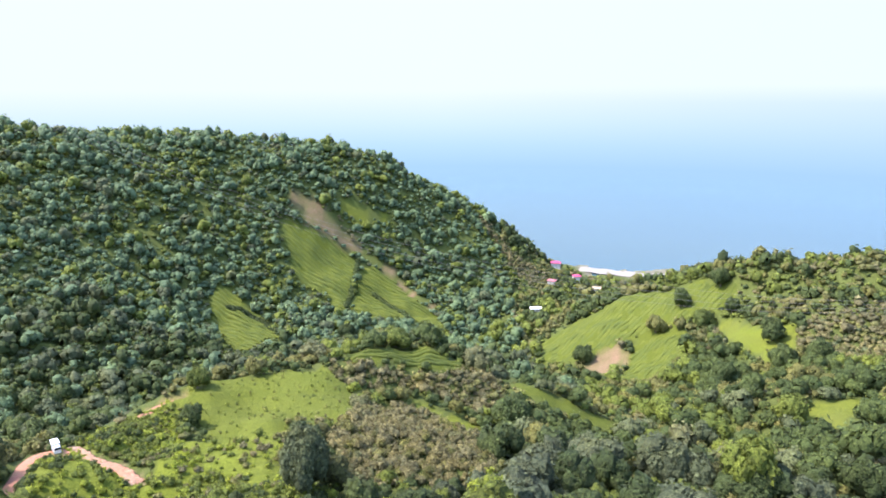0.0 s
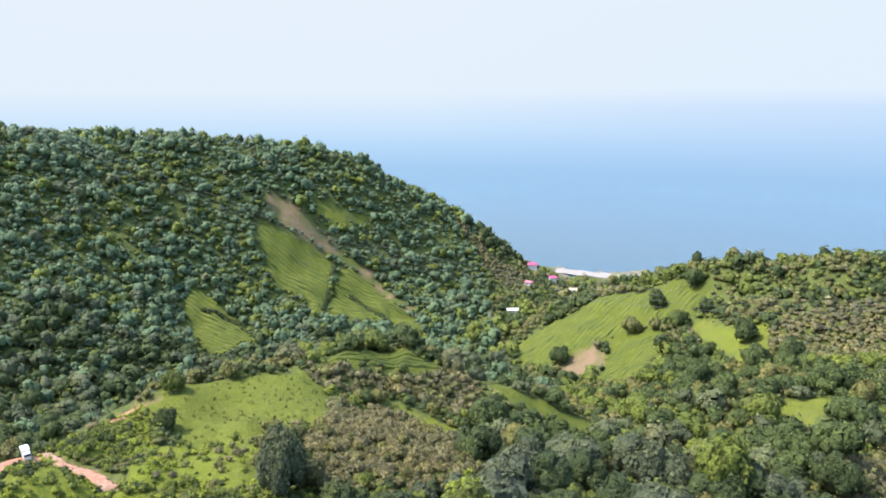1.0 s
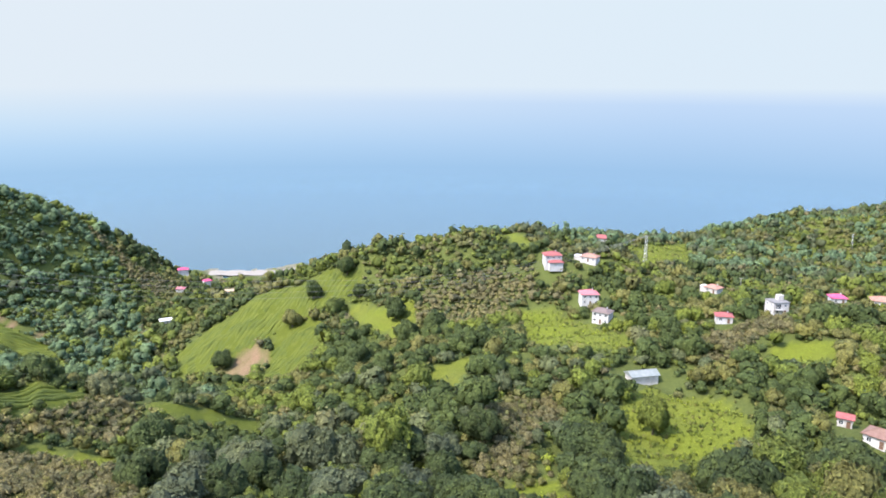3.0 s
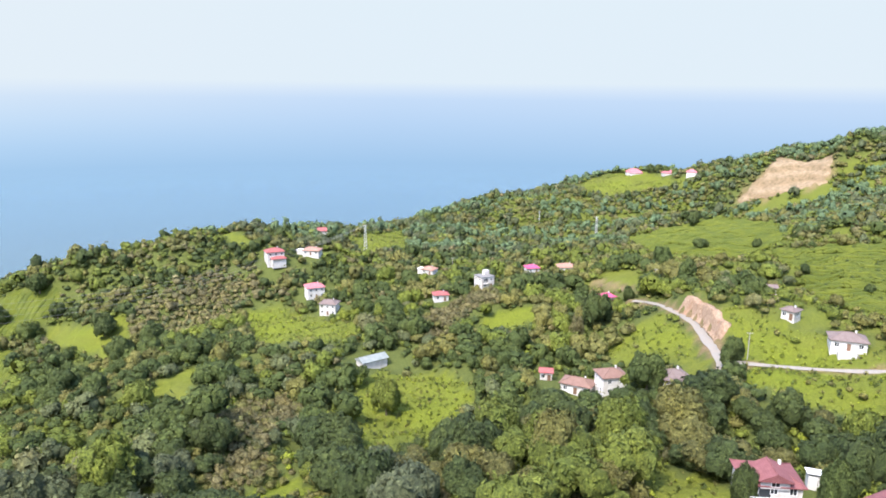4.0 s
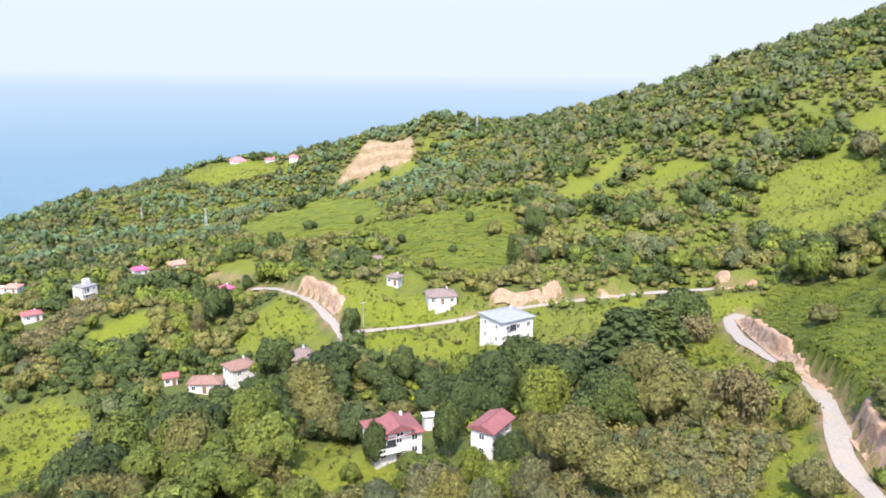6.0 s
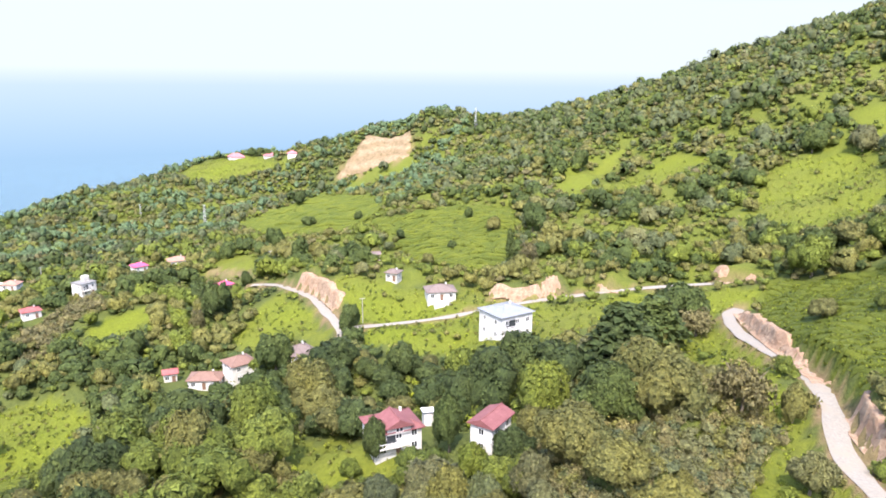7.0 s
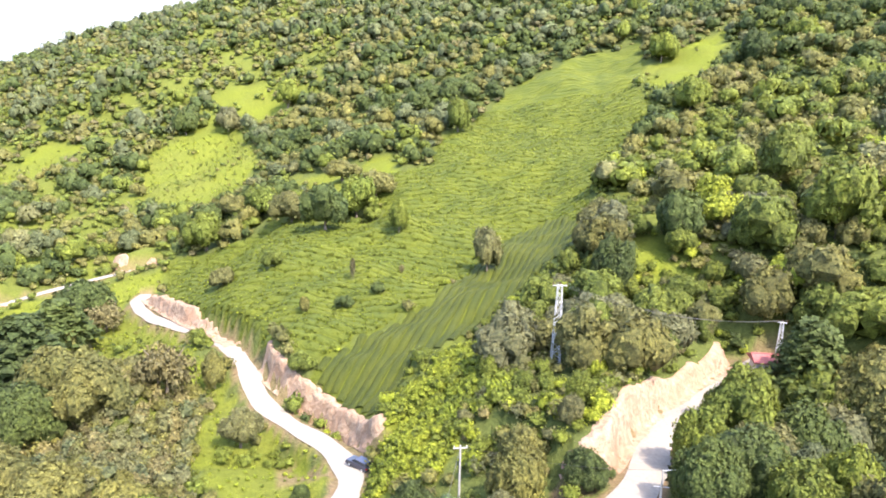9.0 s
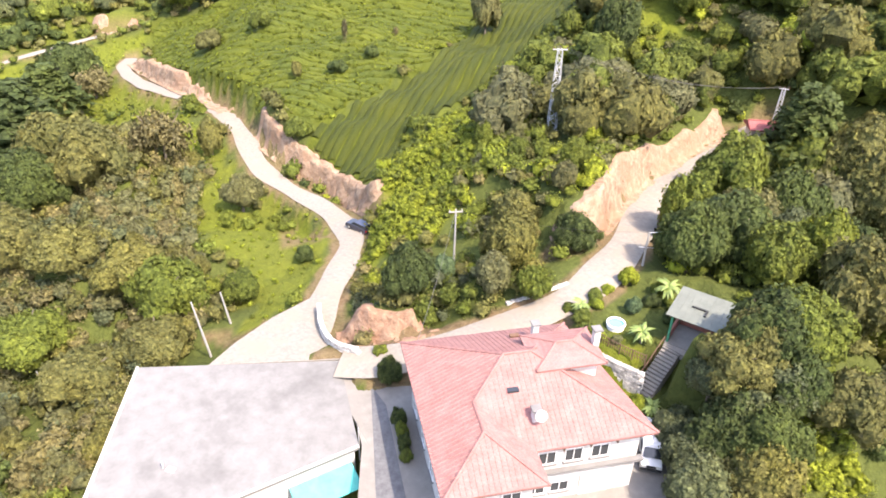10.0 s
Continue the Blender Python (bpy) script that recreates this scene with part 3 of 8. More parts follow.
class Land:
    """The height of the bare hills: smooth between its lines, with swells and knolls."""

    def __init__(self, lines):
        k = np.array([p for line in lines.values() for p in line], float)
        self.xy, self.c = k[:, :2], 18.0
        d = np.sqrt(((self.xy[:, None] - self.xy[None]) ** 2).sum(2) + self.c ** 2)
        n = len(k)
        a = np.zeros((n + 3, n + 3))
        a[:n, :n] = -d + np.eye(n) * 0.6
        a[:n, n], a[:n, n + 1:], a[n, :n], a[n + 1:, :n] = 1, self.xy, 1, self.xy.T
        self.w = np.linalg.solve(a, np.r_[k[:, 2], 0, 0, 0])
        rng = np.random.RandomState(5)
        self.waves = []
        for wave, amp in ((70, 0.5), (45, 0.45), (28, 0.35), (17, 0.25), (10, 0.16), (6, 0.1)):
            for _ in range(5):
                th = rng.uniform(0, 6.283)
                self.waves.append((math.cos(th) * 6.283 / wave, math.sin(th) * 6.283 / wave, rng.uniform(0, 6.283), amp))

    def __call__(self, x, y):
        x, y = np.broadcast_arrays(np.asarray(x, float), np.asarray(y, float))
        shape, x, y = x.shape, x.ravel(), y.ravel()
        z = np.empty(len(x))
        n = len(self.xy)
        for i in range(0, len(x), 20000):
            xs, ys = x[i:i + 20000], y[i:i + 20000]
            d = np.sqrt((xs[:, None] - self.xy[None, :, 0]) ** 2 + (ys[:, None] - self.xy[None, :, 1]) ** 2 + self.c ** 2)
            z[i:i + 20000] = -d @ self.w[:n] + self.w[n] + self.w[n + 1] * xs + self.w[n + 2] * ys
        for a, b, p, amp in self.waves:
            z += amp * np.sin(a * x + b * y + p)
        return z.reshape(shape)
# houses: name, x, y, height, heading, width, depth, storeys, roof, roof finish, wall finish, extras
HOUSES = []
# on the middle slopes
HOUSES += [
    ('gabled_house', 117.0, 23.1, 124.4, -59, 11, 9, 2, 'hip', 'MAROON', 'PLASTER', 'dormer balcony'),
    ('narrow_house', 114.6, 5.0, 126.8, -26, 8.6, 5.4, 2, 'gable', 'MAROON', 'PLASTER', ''),
    ('modern_house', 175.3, 4.6, 125.8, -49, 12.5, 11.5, 2, 'hip', 'ZINC', 'PLASTER', 'balcony'),
    ('bungalow', 215.0, 26.5, 122.2, -73, 11, 8, 1, 'hip', 'BROWN', 'PLASTER', 'porch'),
    ('cottage', 227.9, 43.8, 123.4, -104, 5, 5, 1, 'hip', 'BROWN', 'GREYWALL', ''),
    ('village_house', 181.6, 79.6, 106.1, -41, 9, 8, 2, 'hip', 'TERRACOTTA', 'PLASTER', ''),
    ('low_house', 178.9, 88.5, 104.6, -79, 11, 7, 1, 'hip', 'TERRACOTTA', 'PLASTER', ''),
    ('shed', 183.5, 101.7, 103.3, -61, 4.5, 4, 1, 'gable', 'RED', 'GREYWALL', ''),
    ('two_tier_house', 176.6, 60.2, 115.0, -41, 9, 8, 1, 'hip', 'BROWN', 'GREYWALL', 'tier'),
    ('white_shed', 130.1, 17.7, 122.6, -72, 4, 3.5, 1, 'mono', 'WHITE', 'PLASTER', ''),
]
# on the middle slopes far off
HOUSES += [
    ('orange_roof_house', 324.9, 171.0, 98.8, -50, 11, 8, 1, 'hip', 'ORANGE', 'PLASTER', ''),
    ('cottage', 274.5, 60.8, 118.0, -63, 5.5, 4.5, 1, 'gable', 'BROWN', 'GREYWALL', ''),
    ('pink_roof_house', 313.8, 185.0, 98.0, -39, 8, 7, 1, 'hip', 'PINK', 'PLASTER', ''),
    ('pink_roof_house', 263.1, 119.4, 106.3, -36, 6.5, 6, 1, 'hip', 'PINK', 'PLASTER', ''),
    ('hilltop_house', 739.3, 313.2, 104.3, -57, 20, 11, 1, 'hip', 'PINKRED', 'PLASTER', 'tier'),
    ('hilltop_house', 742.9, 276.5, 105.8, -50, 15, 10, 1, 'hip', 'PINKRED', 'PLASTER', ''),
    ('hilltop_house', 724.3, 245.5, 108.9, -71, 12, 9, 2, 'hip', 'PINKRED', 'PLASTER', ''),
]
# round the village far off
HOUSES += [
    ('red_roof_house', 242.8, 189.6, 98.5, -42, 8, 6, 1, 'hip', 'RED', 'PLASTER', ''),
    ('concrete_house', 273.3, 187.0, 98.4, -21, 9, 8, 2, 'flat', 'CONCRETE', 'GREYWALL', 'balcony'),
    ('orange_roof_house', 295.4, 238.6, 92.1, -81, 9, 7, 1, 'hip', 'ORANGE', 'PLASTER', 'annex'),
    ('pink_roof_house', 243.3, 273.4, 84.4, -27, 11, 9, 2, 'hip', 'PINKRED', 'PLASTER', ''),
    ('white_house', 228.5, 246.3, 84.2, -63, 10, 8, 2, 'hip', 'BROWN', 'PLASTER', ''),
    ('hut', 232.6, 231.2, 88.0, -35, 4, 4, 1, 'flat', 'CONCRETE', 'PLASTER', ''),
    ('red_roof_house', 253.1, 317.2, 95.0, -24, 12, 9, 2, 'hip', 'RED', 'PLASTER', 'tier'),
    ('ridge_house', 277.0, 312.1, 95.2, -62, 12, 8, 1, 'hip', 'ORANGE', 'PLASTER', 'annex'),
    ('ridge_house', 329.6, 361.0, 92.9, -42, 15, 9, 1, 'hip', 'RED', 'PLASTER', ''),
]
# on the spur far off
HOUSES += [
    ('coast_house', 116.4, 718.6, 16.1, -9, 12, 9, 2, 'hip', 'PINK', 'PLASTER', ''),
    ('coast_house', 135.4, 701.6, 3.8, 9, 9, 8, 2, 'hip', 'PINK', 'PLASTER', ''),
    ('coast_house', 103.2, 656.6, 13.5, -29, 9, 7, 1, 'hip', 'PINKRED', 'PLASTER', ''),
    ('coast_hut', 79.0, 586.2, 7.9, 2, 11, 6, 1, 'gable', 'WHITE', 'GREYWALL', ''),
    ('coast_house', 140.6, 632.5, 12.6, -13, 9, 7, 1, 'gable', 'SAND', 'PLASTER', ''),
]
# round the village
HOUSES += [
    ('greenhouse', 170.1, 162.8, 96.2, -16, 12, 6, 1, 'gable', 'PALE', 'GREYWALL', ''),
]
# by the lane and the field
HOUSES += [
    ('road_shed', 46.8, -105.5, 144.3, -136, 5, 4, 1, 'gable', 'RED', 'GREYWALL', ''),
]
# single trees: x, y, kind, height, crown width
TREES = []
# on the spur
TREES += [
    (-23.7, 113.7, 'grey', 15.0, 9.6),
    (21.3, 138.3, 'grey', 15.0, 13.0),
    (-63.4, 167.0, 'dark', 7.7, 6.2),
    (48.8, 144.9, 'grey', 15.0, 13.0),
    (54.5, 143.7, 'grey', 12.9, 12.6),
    (-16.9, 242.1, 'green', 8.3, 13.0),
    (-45.2, 228.9, 'bare', 10.6, 6.9),
    (20.5, 198.3, 'dark', 11.7, 12.3),
    (-11.2, 130.5, 'green', 4.2, 4.6),
    (-68.3, 186.2, 'green', 7.3, 6.8),
]
# on the spur far off
TREES += [
    (-66.0, 469.7, 'dark', 15.0, 13.0),
    (167.7, 417.8, 'dark', 13.2, 13.0),
    (145.0, 418.7, 'dark', 15.0, 10.9),
    (150.3, 393.5, 'dark', 15.0, 12.2),
    (86.2, 418.6, 'dark', 13.5, 13.0),
    (128.2, 411.1, 'olive', 13.2, 13.0),
    (166.7, 395.9, 'dark', 11.0, 8.8),
    (120.4, 287.6, 'dark', 15.0, 13.0),
]
# round the village far off
TREES += [
    (161.1, 333.4, 'dark', 15.0, 13.0),
    (151.6, 300.6, 'dark', 13.5, 13.0),
    (163.5, 293.5, 'dark', 11.8, 11.2),
]
# round the village
TREES += [
    (65.2, 136.7, 'green', 15.0, 13.0),
    (109.8, 208.6, 'green', 13.3, 12.2),
    (142.5, 130.9, 'green', 13.1, 9.3),
    (111.9, 72.9, 'green', 13.6, 13.0),
]
# by the lane and the field
TREES += [
    (143.4, -20.6, 'conifer', 15.0, 13.0),
    (173.2, -32.5, 'conifer', 12.6, 11.9),
    (191.4, -43.7, 'dark', 12.0, 13.0),
    (111.5, -23.7, 'olive', 12.1, 13.0),
    (113.1, -35.8, 'bare', 13.6, 10.3),
    (165.1, -97.2, 'dark', 15.0, 13.0),
    (174.3, -113.3, 'dark', 15.0, 13.0),
    (187.0, -99.1, 'olive', 11.3, 13.0),
    (179.6, -123.8, 'olive', 8.9, 13.0),
    (197.4, -122.9, 'ochre', 7.5, 13.0),
    (209.1, -100.8, 'green', 10.5, 13.0),
    (227.1, -99.1, 'olive', 9.2, 12.0),
    (141.5, -104.6, 'dark', 9.5, 5.4),
    (149.3, -74.0, 'dark', 4.5, 5.2),
    (159.1, -65.4, 'olive', 5.2, 7.1),
    (127.7, -82.0, 'bare', 7.8, 1.7),
    (125.6, -93.6, 'bare', 3.3, 1.8),
    (115.0, -110.3, 'pale', 12.9, 6.5),
    (210.6, -82.0, 'green', 13.6, 13.0),
    (121.6, -66.7, 'olive', 4.3, 2.5),
]
# by the lane and the field
TREES += [
    (118.8, -74.2, 'dark', 3.1, 4.1),
    (117.4, -81.6, 'dark', 3.1, 3.5),
    (74.6, -102.4, 'dark', 13.1, 8.4),
    (83.0, -98.4, 'pale', 5.6, 6.4),
    (64.5, -89.7, 'pale', 8.0, 11.2),
    (73.2, -120.6, 'dark', 14.0, 10.3),
    (49.7, -132.3, 'dark', 15.0, 13.0),
    (70.0, -152.4, 'green', 15.0, 13.0),
    (120.0, -22.4, 'ochre', 12.7, 12.6),
    (114.0, -34.8, 'bare', 13.6, 8.2),
    (118.9, -46.3, 'olive', 8.5, 5.5),
    (183.0, -44.7, 'bare', 11.7, 11.0),
    (192.1, -41.8, 'dark', 13.8, 13.0),
    (40.4, -104.6, 'conifer', 12.5, 6.7),
    (112.9, -14.6, 'dark', 12.3, 13.0),
]
# on the middle slopes
TREES += [
    (146.7, -0.7, 'dark', 13.1, 12.6),
    (244.4, 34.4, 'olive', 4.6, 4.8),
    (249.6, -0.7, 'bare', 12.6, 8.1),
    (115.0, 12.4, 'dark', 13.2, 6.5),
    (112.4, 25.5, 'dark', 9.7, 5.2),
    (173.2, 65.9, 'dark', 12.0, 11.1),
    (223.8, 105.7, 'dark', 15.0, 12.3),
    (214.5, 107.8, 'bare', 13.8, 6.0),
    (192.5, 49.9, 'dark', 10.7, 6.7),
    (141.4, 45.4, 'ochre', 15.0, 13.0),
    (131.4, 54.1, 'green', 12.7, 11.3),
    (126.5, -4.1, 'green', 13.7, 12.3),
    (148.0, 13.4, 'green', 9.9, 7.7),
    (105.1, 56.3, 'ochre', 13.7, 9.7),
    (105.4, 45.2, 'ochre', 7.3, 9.4),
    (108.6, 28.8, 'green', 3.6, 4.0),
    (115.1, -1.6, 'olive', 7.0, 6.2),
    (128.7, 37.1, 'ochre', 8.1, 7.2),
]
# on the middle slopes far off
TREES += [
    (424.0, -29.8, 'dark', 15.0, 11.8),
    (376.0, 91.8, 'dark', 6.3, 5.0),
    (277.1, 60.4, 'olive', 4.8, 5.1),
    (296.4, 54.2, 'dark', 5.0, 3.9),
    (327.7, 27.3, 'dark', 6.5, 4.2),
    (309.3, 14.5, 'olive', 7.2, 7.5),
    (315.5, 90.6, 'olive', 5.4, 6.4),
    (367.2, 116.6, 'dark', 7.6, 8.1),
    (281.2, 29.8, 'dark', 3.8, 4.1),
    (584.5, 193.0, 'dark', 15.0, 11.8),
    (255.9, 5.3, 'cypress', 14.0, 5.2),
    (307.8, -2.4, 'dark', 15.0, 13.0),
    (319.3, 118.6, 'dark', 11.9, 9.7),
    (261.2, 109.4, 'dark', 7.7, 4.6),
    (246.0, 121.0, 'dark', 9.0, 8.0),
]
# on the middle slopes near by
TREES += [
    (95.7, -7.5, 'olive', 11.0, 12.2),
    (76.7, -5.3, 'green', 7.0, 9.8),
    (105.2, 0.9, 'dark', 9.5, 7.7),
    (107.5, 7.7, 'green', 7.6, 6.0),
    (106.1, 16.0, 'green', 6.4, 6.0),
]
# by the lane and the field near by
TREES += [
    (95.1, -40.5, 'pale', 7.6, 7.3),
    (50.7, -55.6, 'olive', 6.4, 6.2),
    (39.0, -102.0, 'conifer', 15.0, 10.3),
    (30.8, -102.5, 'olive', 15.0, 13.0),
    (39.7, -84.0, 'green', 13.8, 10.7),
    (36.2, -69.4, 'dark', 10.7, 7.8),
    (30.6, -67.5, 'dark', 10.3, 10.2),
    (32.4, -88.2, 'dark', 13.4, 10.9),
    (15.5, -45.3, 'dark', 9.6, 8.1),
    (17.7, -51.4, 'dark', 8.4, 8.0),
    (21.8, -73.0, 'green', 11.4, 8.4),
    (26.0, -101.4, 'olive', 15.0, 11.0),
    (72.2, -19.8, 'green', 9.0, 10.2),
    (41.6, -29.9, 'dark', 3.9, 2.5),
    (43.0, -44.4, 'pale', 5.6, 4.8),
    (39.1, -46.6, 'green', 4.6, 4.4),
    (50.9, -44.5, 'blue', 4.0, 3.3),
    (72.9, -38.8, 'dark', 2.8, 2.7),
    (34.0, -55.4, 'yellow', 2.4, 2.3),
    (30.5, -51.6, 'blue', 2.4, 1.8),
]
# by the lane and the field near by
TREES += [
    (84.6, -12.6, 'olive', 7.3, 9.4),
    (77.1, -17.8, 'olive', 8.1, 9.7),
    (65.0, -15.6, 'olive', 5.8, 8.1),
    (66.7, -7.9, 'olive', 5.9, 9.6),
    (29.7, -44.0, 'green', 1.7, 2.1),
    (29.1, -42.4, 'green', 1.7, 1.6),
    (19.5, -44.5, 'grey', 4.9, 5.5),
    (18.0, -47.7, 'olive', 5.8, 6.7),
    (14.9, -50.3, 'grey', 6.0, 6.9),
    (17.1, -42.0, 'grey', 6.0, 5.5),
    (15.6, -43.6, 'grey', 6.3, 6.8),
    (12.9, -46.0, 'dark', 6.4, 6.4),
    (15.1, -39.9, 'grey', 6.6, 6.5),
    (12.1, -43.1, 'olive', 6.7, 6.7),
    (16.1, -54.4, 'green', 8.6, 8.8),
    (15.5, -66.5, 'olive', 13.0, 10.3),
    (11.8, -44.1, 'olive', 7.3, 6.2),
    (10.6, -53.3, 'olive', 7.1, 7.2),
]
# by the lane and the field near by
TREES += [
    (23.9, -44.2, 'yellow', 1.9, 2.0),
]
# by the lane and the field far off
TREES += [
    (137.8, -264.1, 'dark', 15.0, 13.0),
    (182.2, -272.1, 'green', 15.0, 13.0),
    (135.7, -221.9, 'dark', 14.4, 13.0),
    (206.4, -179.8, 'green', 15.0, 10.8),
    (338.8, -179.1, 'green', 15.0, 13.0),
    (348.6, -150.8, 'pale', 15.0, 13.0),
    (363.2, -134.6, 'dark', 15.0, 13.0),
]
# round the hilltop houses
TREES += [
    (744.6, 297.4, 'dark', 11, 9),
    (755.6, 292.7, 'dark', 12, 10),
    (743.0, 279.0, 'dark', 10, 9),
    (732.2, 265.1, 'dark', 9, 7),
    (716.3, 234.1, 'dark', 8, 6),
    (733.0, 228.2, 'green', 6, 6),
]
# poles: kind, x, y, height
POLES = [
    ('lattice', 61.5, -72.9, 11.9),
    ('lattice', 46.3, -107.9, 8.3),
    ('pole', 52.3, -47.2, 7.5),
    ('lamp', 35.2, -59.6, 4.3),
    ('post', 61.5, -20.2, 7.9),
    ('post', 65.6, -24.5, 4.7),
    ('post', 72.4, -5.3, 3.1),
    ('pole', 198.6, 47.7, 7.9),
    ('pole', 278.7, 105.7, 7.4),
    ('pole', 311.0, 234.6, 7.1),
    ('lattice', 310.8, 301.7, 17.4),
    ('lattice', 517.6, 247.4, 19.1),
    ('lattice', 555.9, 321.9, 11.5),
    ('lattice', 698.5, 52.7, 19.2),
    ('pole', 142.8, 17.4, 2.4),
]


def smooth(v):
    v = np.clip(v, 0, 1)
    return v * v * (3 - 2 * v)


def along(points, step=1.5):
    """Points at even steps on a rounded line through the given ones."""
    p = np.array(points, float)
    for _ in range(2):
        q = [p[0]]
        for a, b in zip(p[:-1], p[1:]):
            q += [0.75 * a + 0.25 * b, 0.25 * a + 0.75 * b]
        p = np.array(q + [p[-1]])
    d = np.r_[0, np.cumsum(np.linalg.norm(np.diff(p[:, :2], axis=0), axis=1))]
    s = np.linspace(0, d[-1], max(3, int(d[-1] / step) + 1))
    return np.stack([np.interp(s, d, p[:, i]) for i in range(p.shape[1])], 1)


def inside(poly, x, y):
    p = np.array(poly, float)
    r = np.zeros(x.shape, bool)
    for (x0, y0), (x1, y1) in zip(p, np.roll(p, -1, 0)):
        c = (y0 > y) != (y1 > y)
        r ^= c & (x < (x1 - x0) * (y - y0) / (y1 - y0 + 1e-9) + x0)
    return r


def nearest(line, x, y):
    """Distance to a line of points, the index of its nearest one, and on which side (left is positive)."""
    d = np.full(x.shape, 1e9)
    idx = np.zeros(x.shape, int)
    for i, q in enumerate(line):
        e = (x - q[0]) ** 2 + (y - q[1]) ** 2
        c = e < d
        d[c], idx[c] = e[c], i
    t = np.gradient(line[:, :2], axis=0)[idx]
    side = t[..., 0] * (y - line[idx, 1]) - t[..., 1] * (x - line[idx, 0])
    return np.sqrt(d), idx, np.sign(side)


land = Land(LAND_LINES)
ROAD_LINES = {k: along(v) for k, v in ROADS.items()}
ROAD_WIDTH = {"lane": 3.7, "hill_road": 2.4, "hill_road_west": 3.3, "yard_road": 4.2, "spur_track": 2.8, "spur_path": 1.8}
BANK_LINES = {k: (along(v[0], 0.8), v[1]) for k, v in BANKS.items()}
# level yards: outline, height, width of the slope round it
YARDS = [
    ([(41.5, -28.5), (33.5, -44.0), (16.0, -45.5), (10.0, -30.0), (18.0, -12.0), (31.0, -18.5), (35.5, -24.5)], 142.0, 2.5),
    ([(56.5, -12.0), (46.5, -26.0), (37.5, -22.5), (30.0, -20.0), (32.0, -6.0), (44.0, -1.0)], 138.0, 2.5),
    ([(32.0, -45.6), (36.0, -56.0), (28.0, -59.0), (20.0, -54.0), (21.5, -50.6), (26.4, -50.2), (26.2, -46.2), (28.5, -45.0)], 147.0, 1.2),
    ([(25.9, -44.6), (26.0, -49.6), (23.2, -49.9), (22.6, -44.2)], 143.9, 0.8),
]


def edge_distance(poly, x, y):
    """Distance inside (positive) or outside an outline."""
    d = np.full(x.shape, 1e9)
    for a, b in zip(np.array(poly, float), np.roll(np.array(poly, float), -1, 0)):
        e = b - a
        t = np.clip(((x - a[0]) * e[0] + (y - a[1]) * e[1]) / (e @ e), 0, 1)
        d = np.minimum(d, np.hypot(x - a[0] - t * e[0], y - a[1] - t * e[1]))
    return np.where(inside(poly, x, y), d, -d)


def uphill(line):
    """1 where the land rises to the left of a line, else -1."""
    t = np.gradient(line[:, :2], axis=0)
    t /= np.linalg.norm(t, axis=1)[:, None]
    m = np.stack([-t[:, 1], t[:, 0]], 1) * 8
    a = land(line[:, 0] + m[:, 0], line[:, 1] + m[:, 1]) - land(line[:, 0] - m[:, 0], line[:, 1] - m[:, 1])
    return 1.0 if a.sum() > 0 else -1.0


BANK_SIDE = {k: uphill(v[0]) for k, v in BANK_LINES.items()}


def ground(x, y):
    """The height of the finished ground: the hills, cut by roads, banks and yards."""
    x, y = np.atleast_1d(np.asarray(x, float)), np.atleast_1d(np.asarray(y, float))
    z = land(x, y)

    def near(line, reach):
        lo, hi = line[:, :2].min(0) - reach, line[:, :2].max(0) + reach
        return (x > lo[0]) & (x < hi[0]) & (y > lo[1]) & (y < hi[1])

    for k, (line, h) in BANK_LINES.items():
        c = near(line, 30)
        if c.any():
            d, i, side = nearest(line, x[c], y[c])
            s = d * side * BANK_SIDE[k]
            end = smooth(np.minimum(i, len(line) - 1 - i) * 0.8 / 4.0 + 0.1)
            z[c] += h * end * np.clip((s - 0.4) / (0.42 * h), 0, 1) * (1 - smooth((s - 0.5 * h) / 24))
    for k, line in ROAD_LINES.items():
        c = near(line, 10)
        if c.any():
            d, i, side = nearest(line, x[c], y[c])
            e = 1 - smooth((d - ROAD_WIDTH[k] / 2 - 0.5) / 2.4)
            z[c] = z[c] * (1 - e) + (line[i, 2] - 0.12) * e
    for poly, h, slope in YARDS:
        c = near(np.array(poly, float), slope + 1)
        if c.any():
            e = smooth(1 + edge_distance(poly, x[c], y[c]) / slope)
            z[c] = z[c] * (1 - e) + h * e
    return z


def height_at(x, y):
    return float(ground(x, y)[0])


def mesh_object(name, verts, faces, material, smooth_faces=False):
    """A mesh from arrays of places and of four corners a face."""
    me = bpy.data.meshes.new(name)
    verts, faces = np.asarray(verts, np.float32), np.asarray(faces, np.int32)
    k = faces.shape[1]
    me.vertices.add(len(verts))
    me.vertices.foreach_set("co", verts.ravel())
    me.loops.add(faces.size)
    me.loops.foreach_set("vertex_index", faces.ravel())
    me.polygons.add(len(faces))
    me.polygons.foreach_set("loop_start", np.arange(0, faces.size, k, dtype=np.int32))
    if smooth_faces:
        me.polygons.foreach_set("use_smooth", np.ones(len(faces), bool))
    for m in material if isinstance(material, (list, tuple)) else [material]:
        me.materials.append(m)
    me.update(calc_edges=True)
    return new(name, me)


def grid_faces(rows, cols, wrap=False):
    i, j = np.meshgrid(np.arange(rows - 1), np.arange(cols if wrap else cols - 1), indexing="ij")
    a = i * cols + j
    b = i * cols + (j + 1) % cols
    return np.stack([a, b, b + cols, a + cols], -1).reshape(-1, 4)


def plot_mask(kind, x, y):
    r = np.zeros(x.shape, bool)
    for poly in PLOTS[kind].values():
        r |= inside(poly, x, y)
    return r


# the strip of sand at the mouth of the valley
BEACH = [(148, 794), (175, 777), (213, 757), (247, 749), (243, 722), (208, 725), (181, 727), (156, 742), (144, 760)]


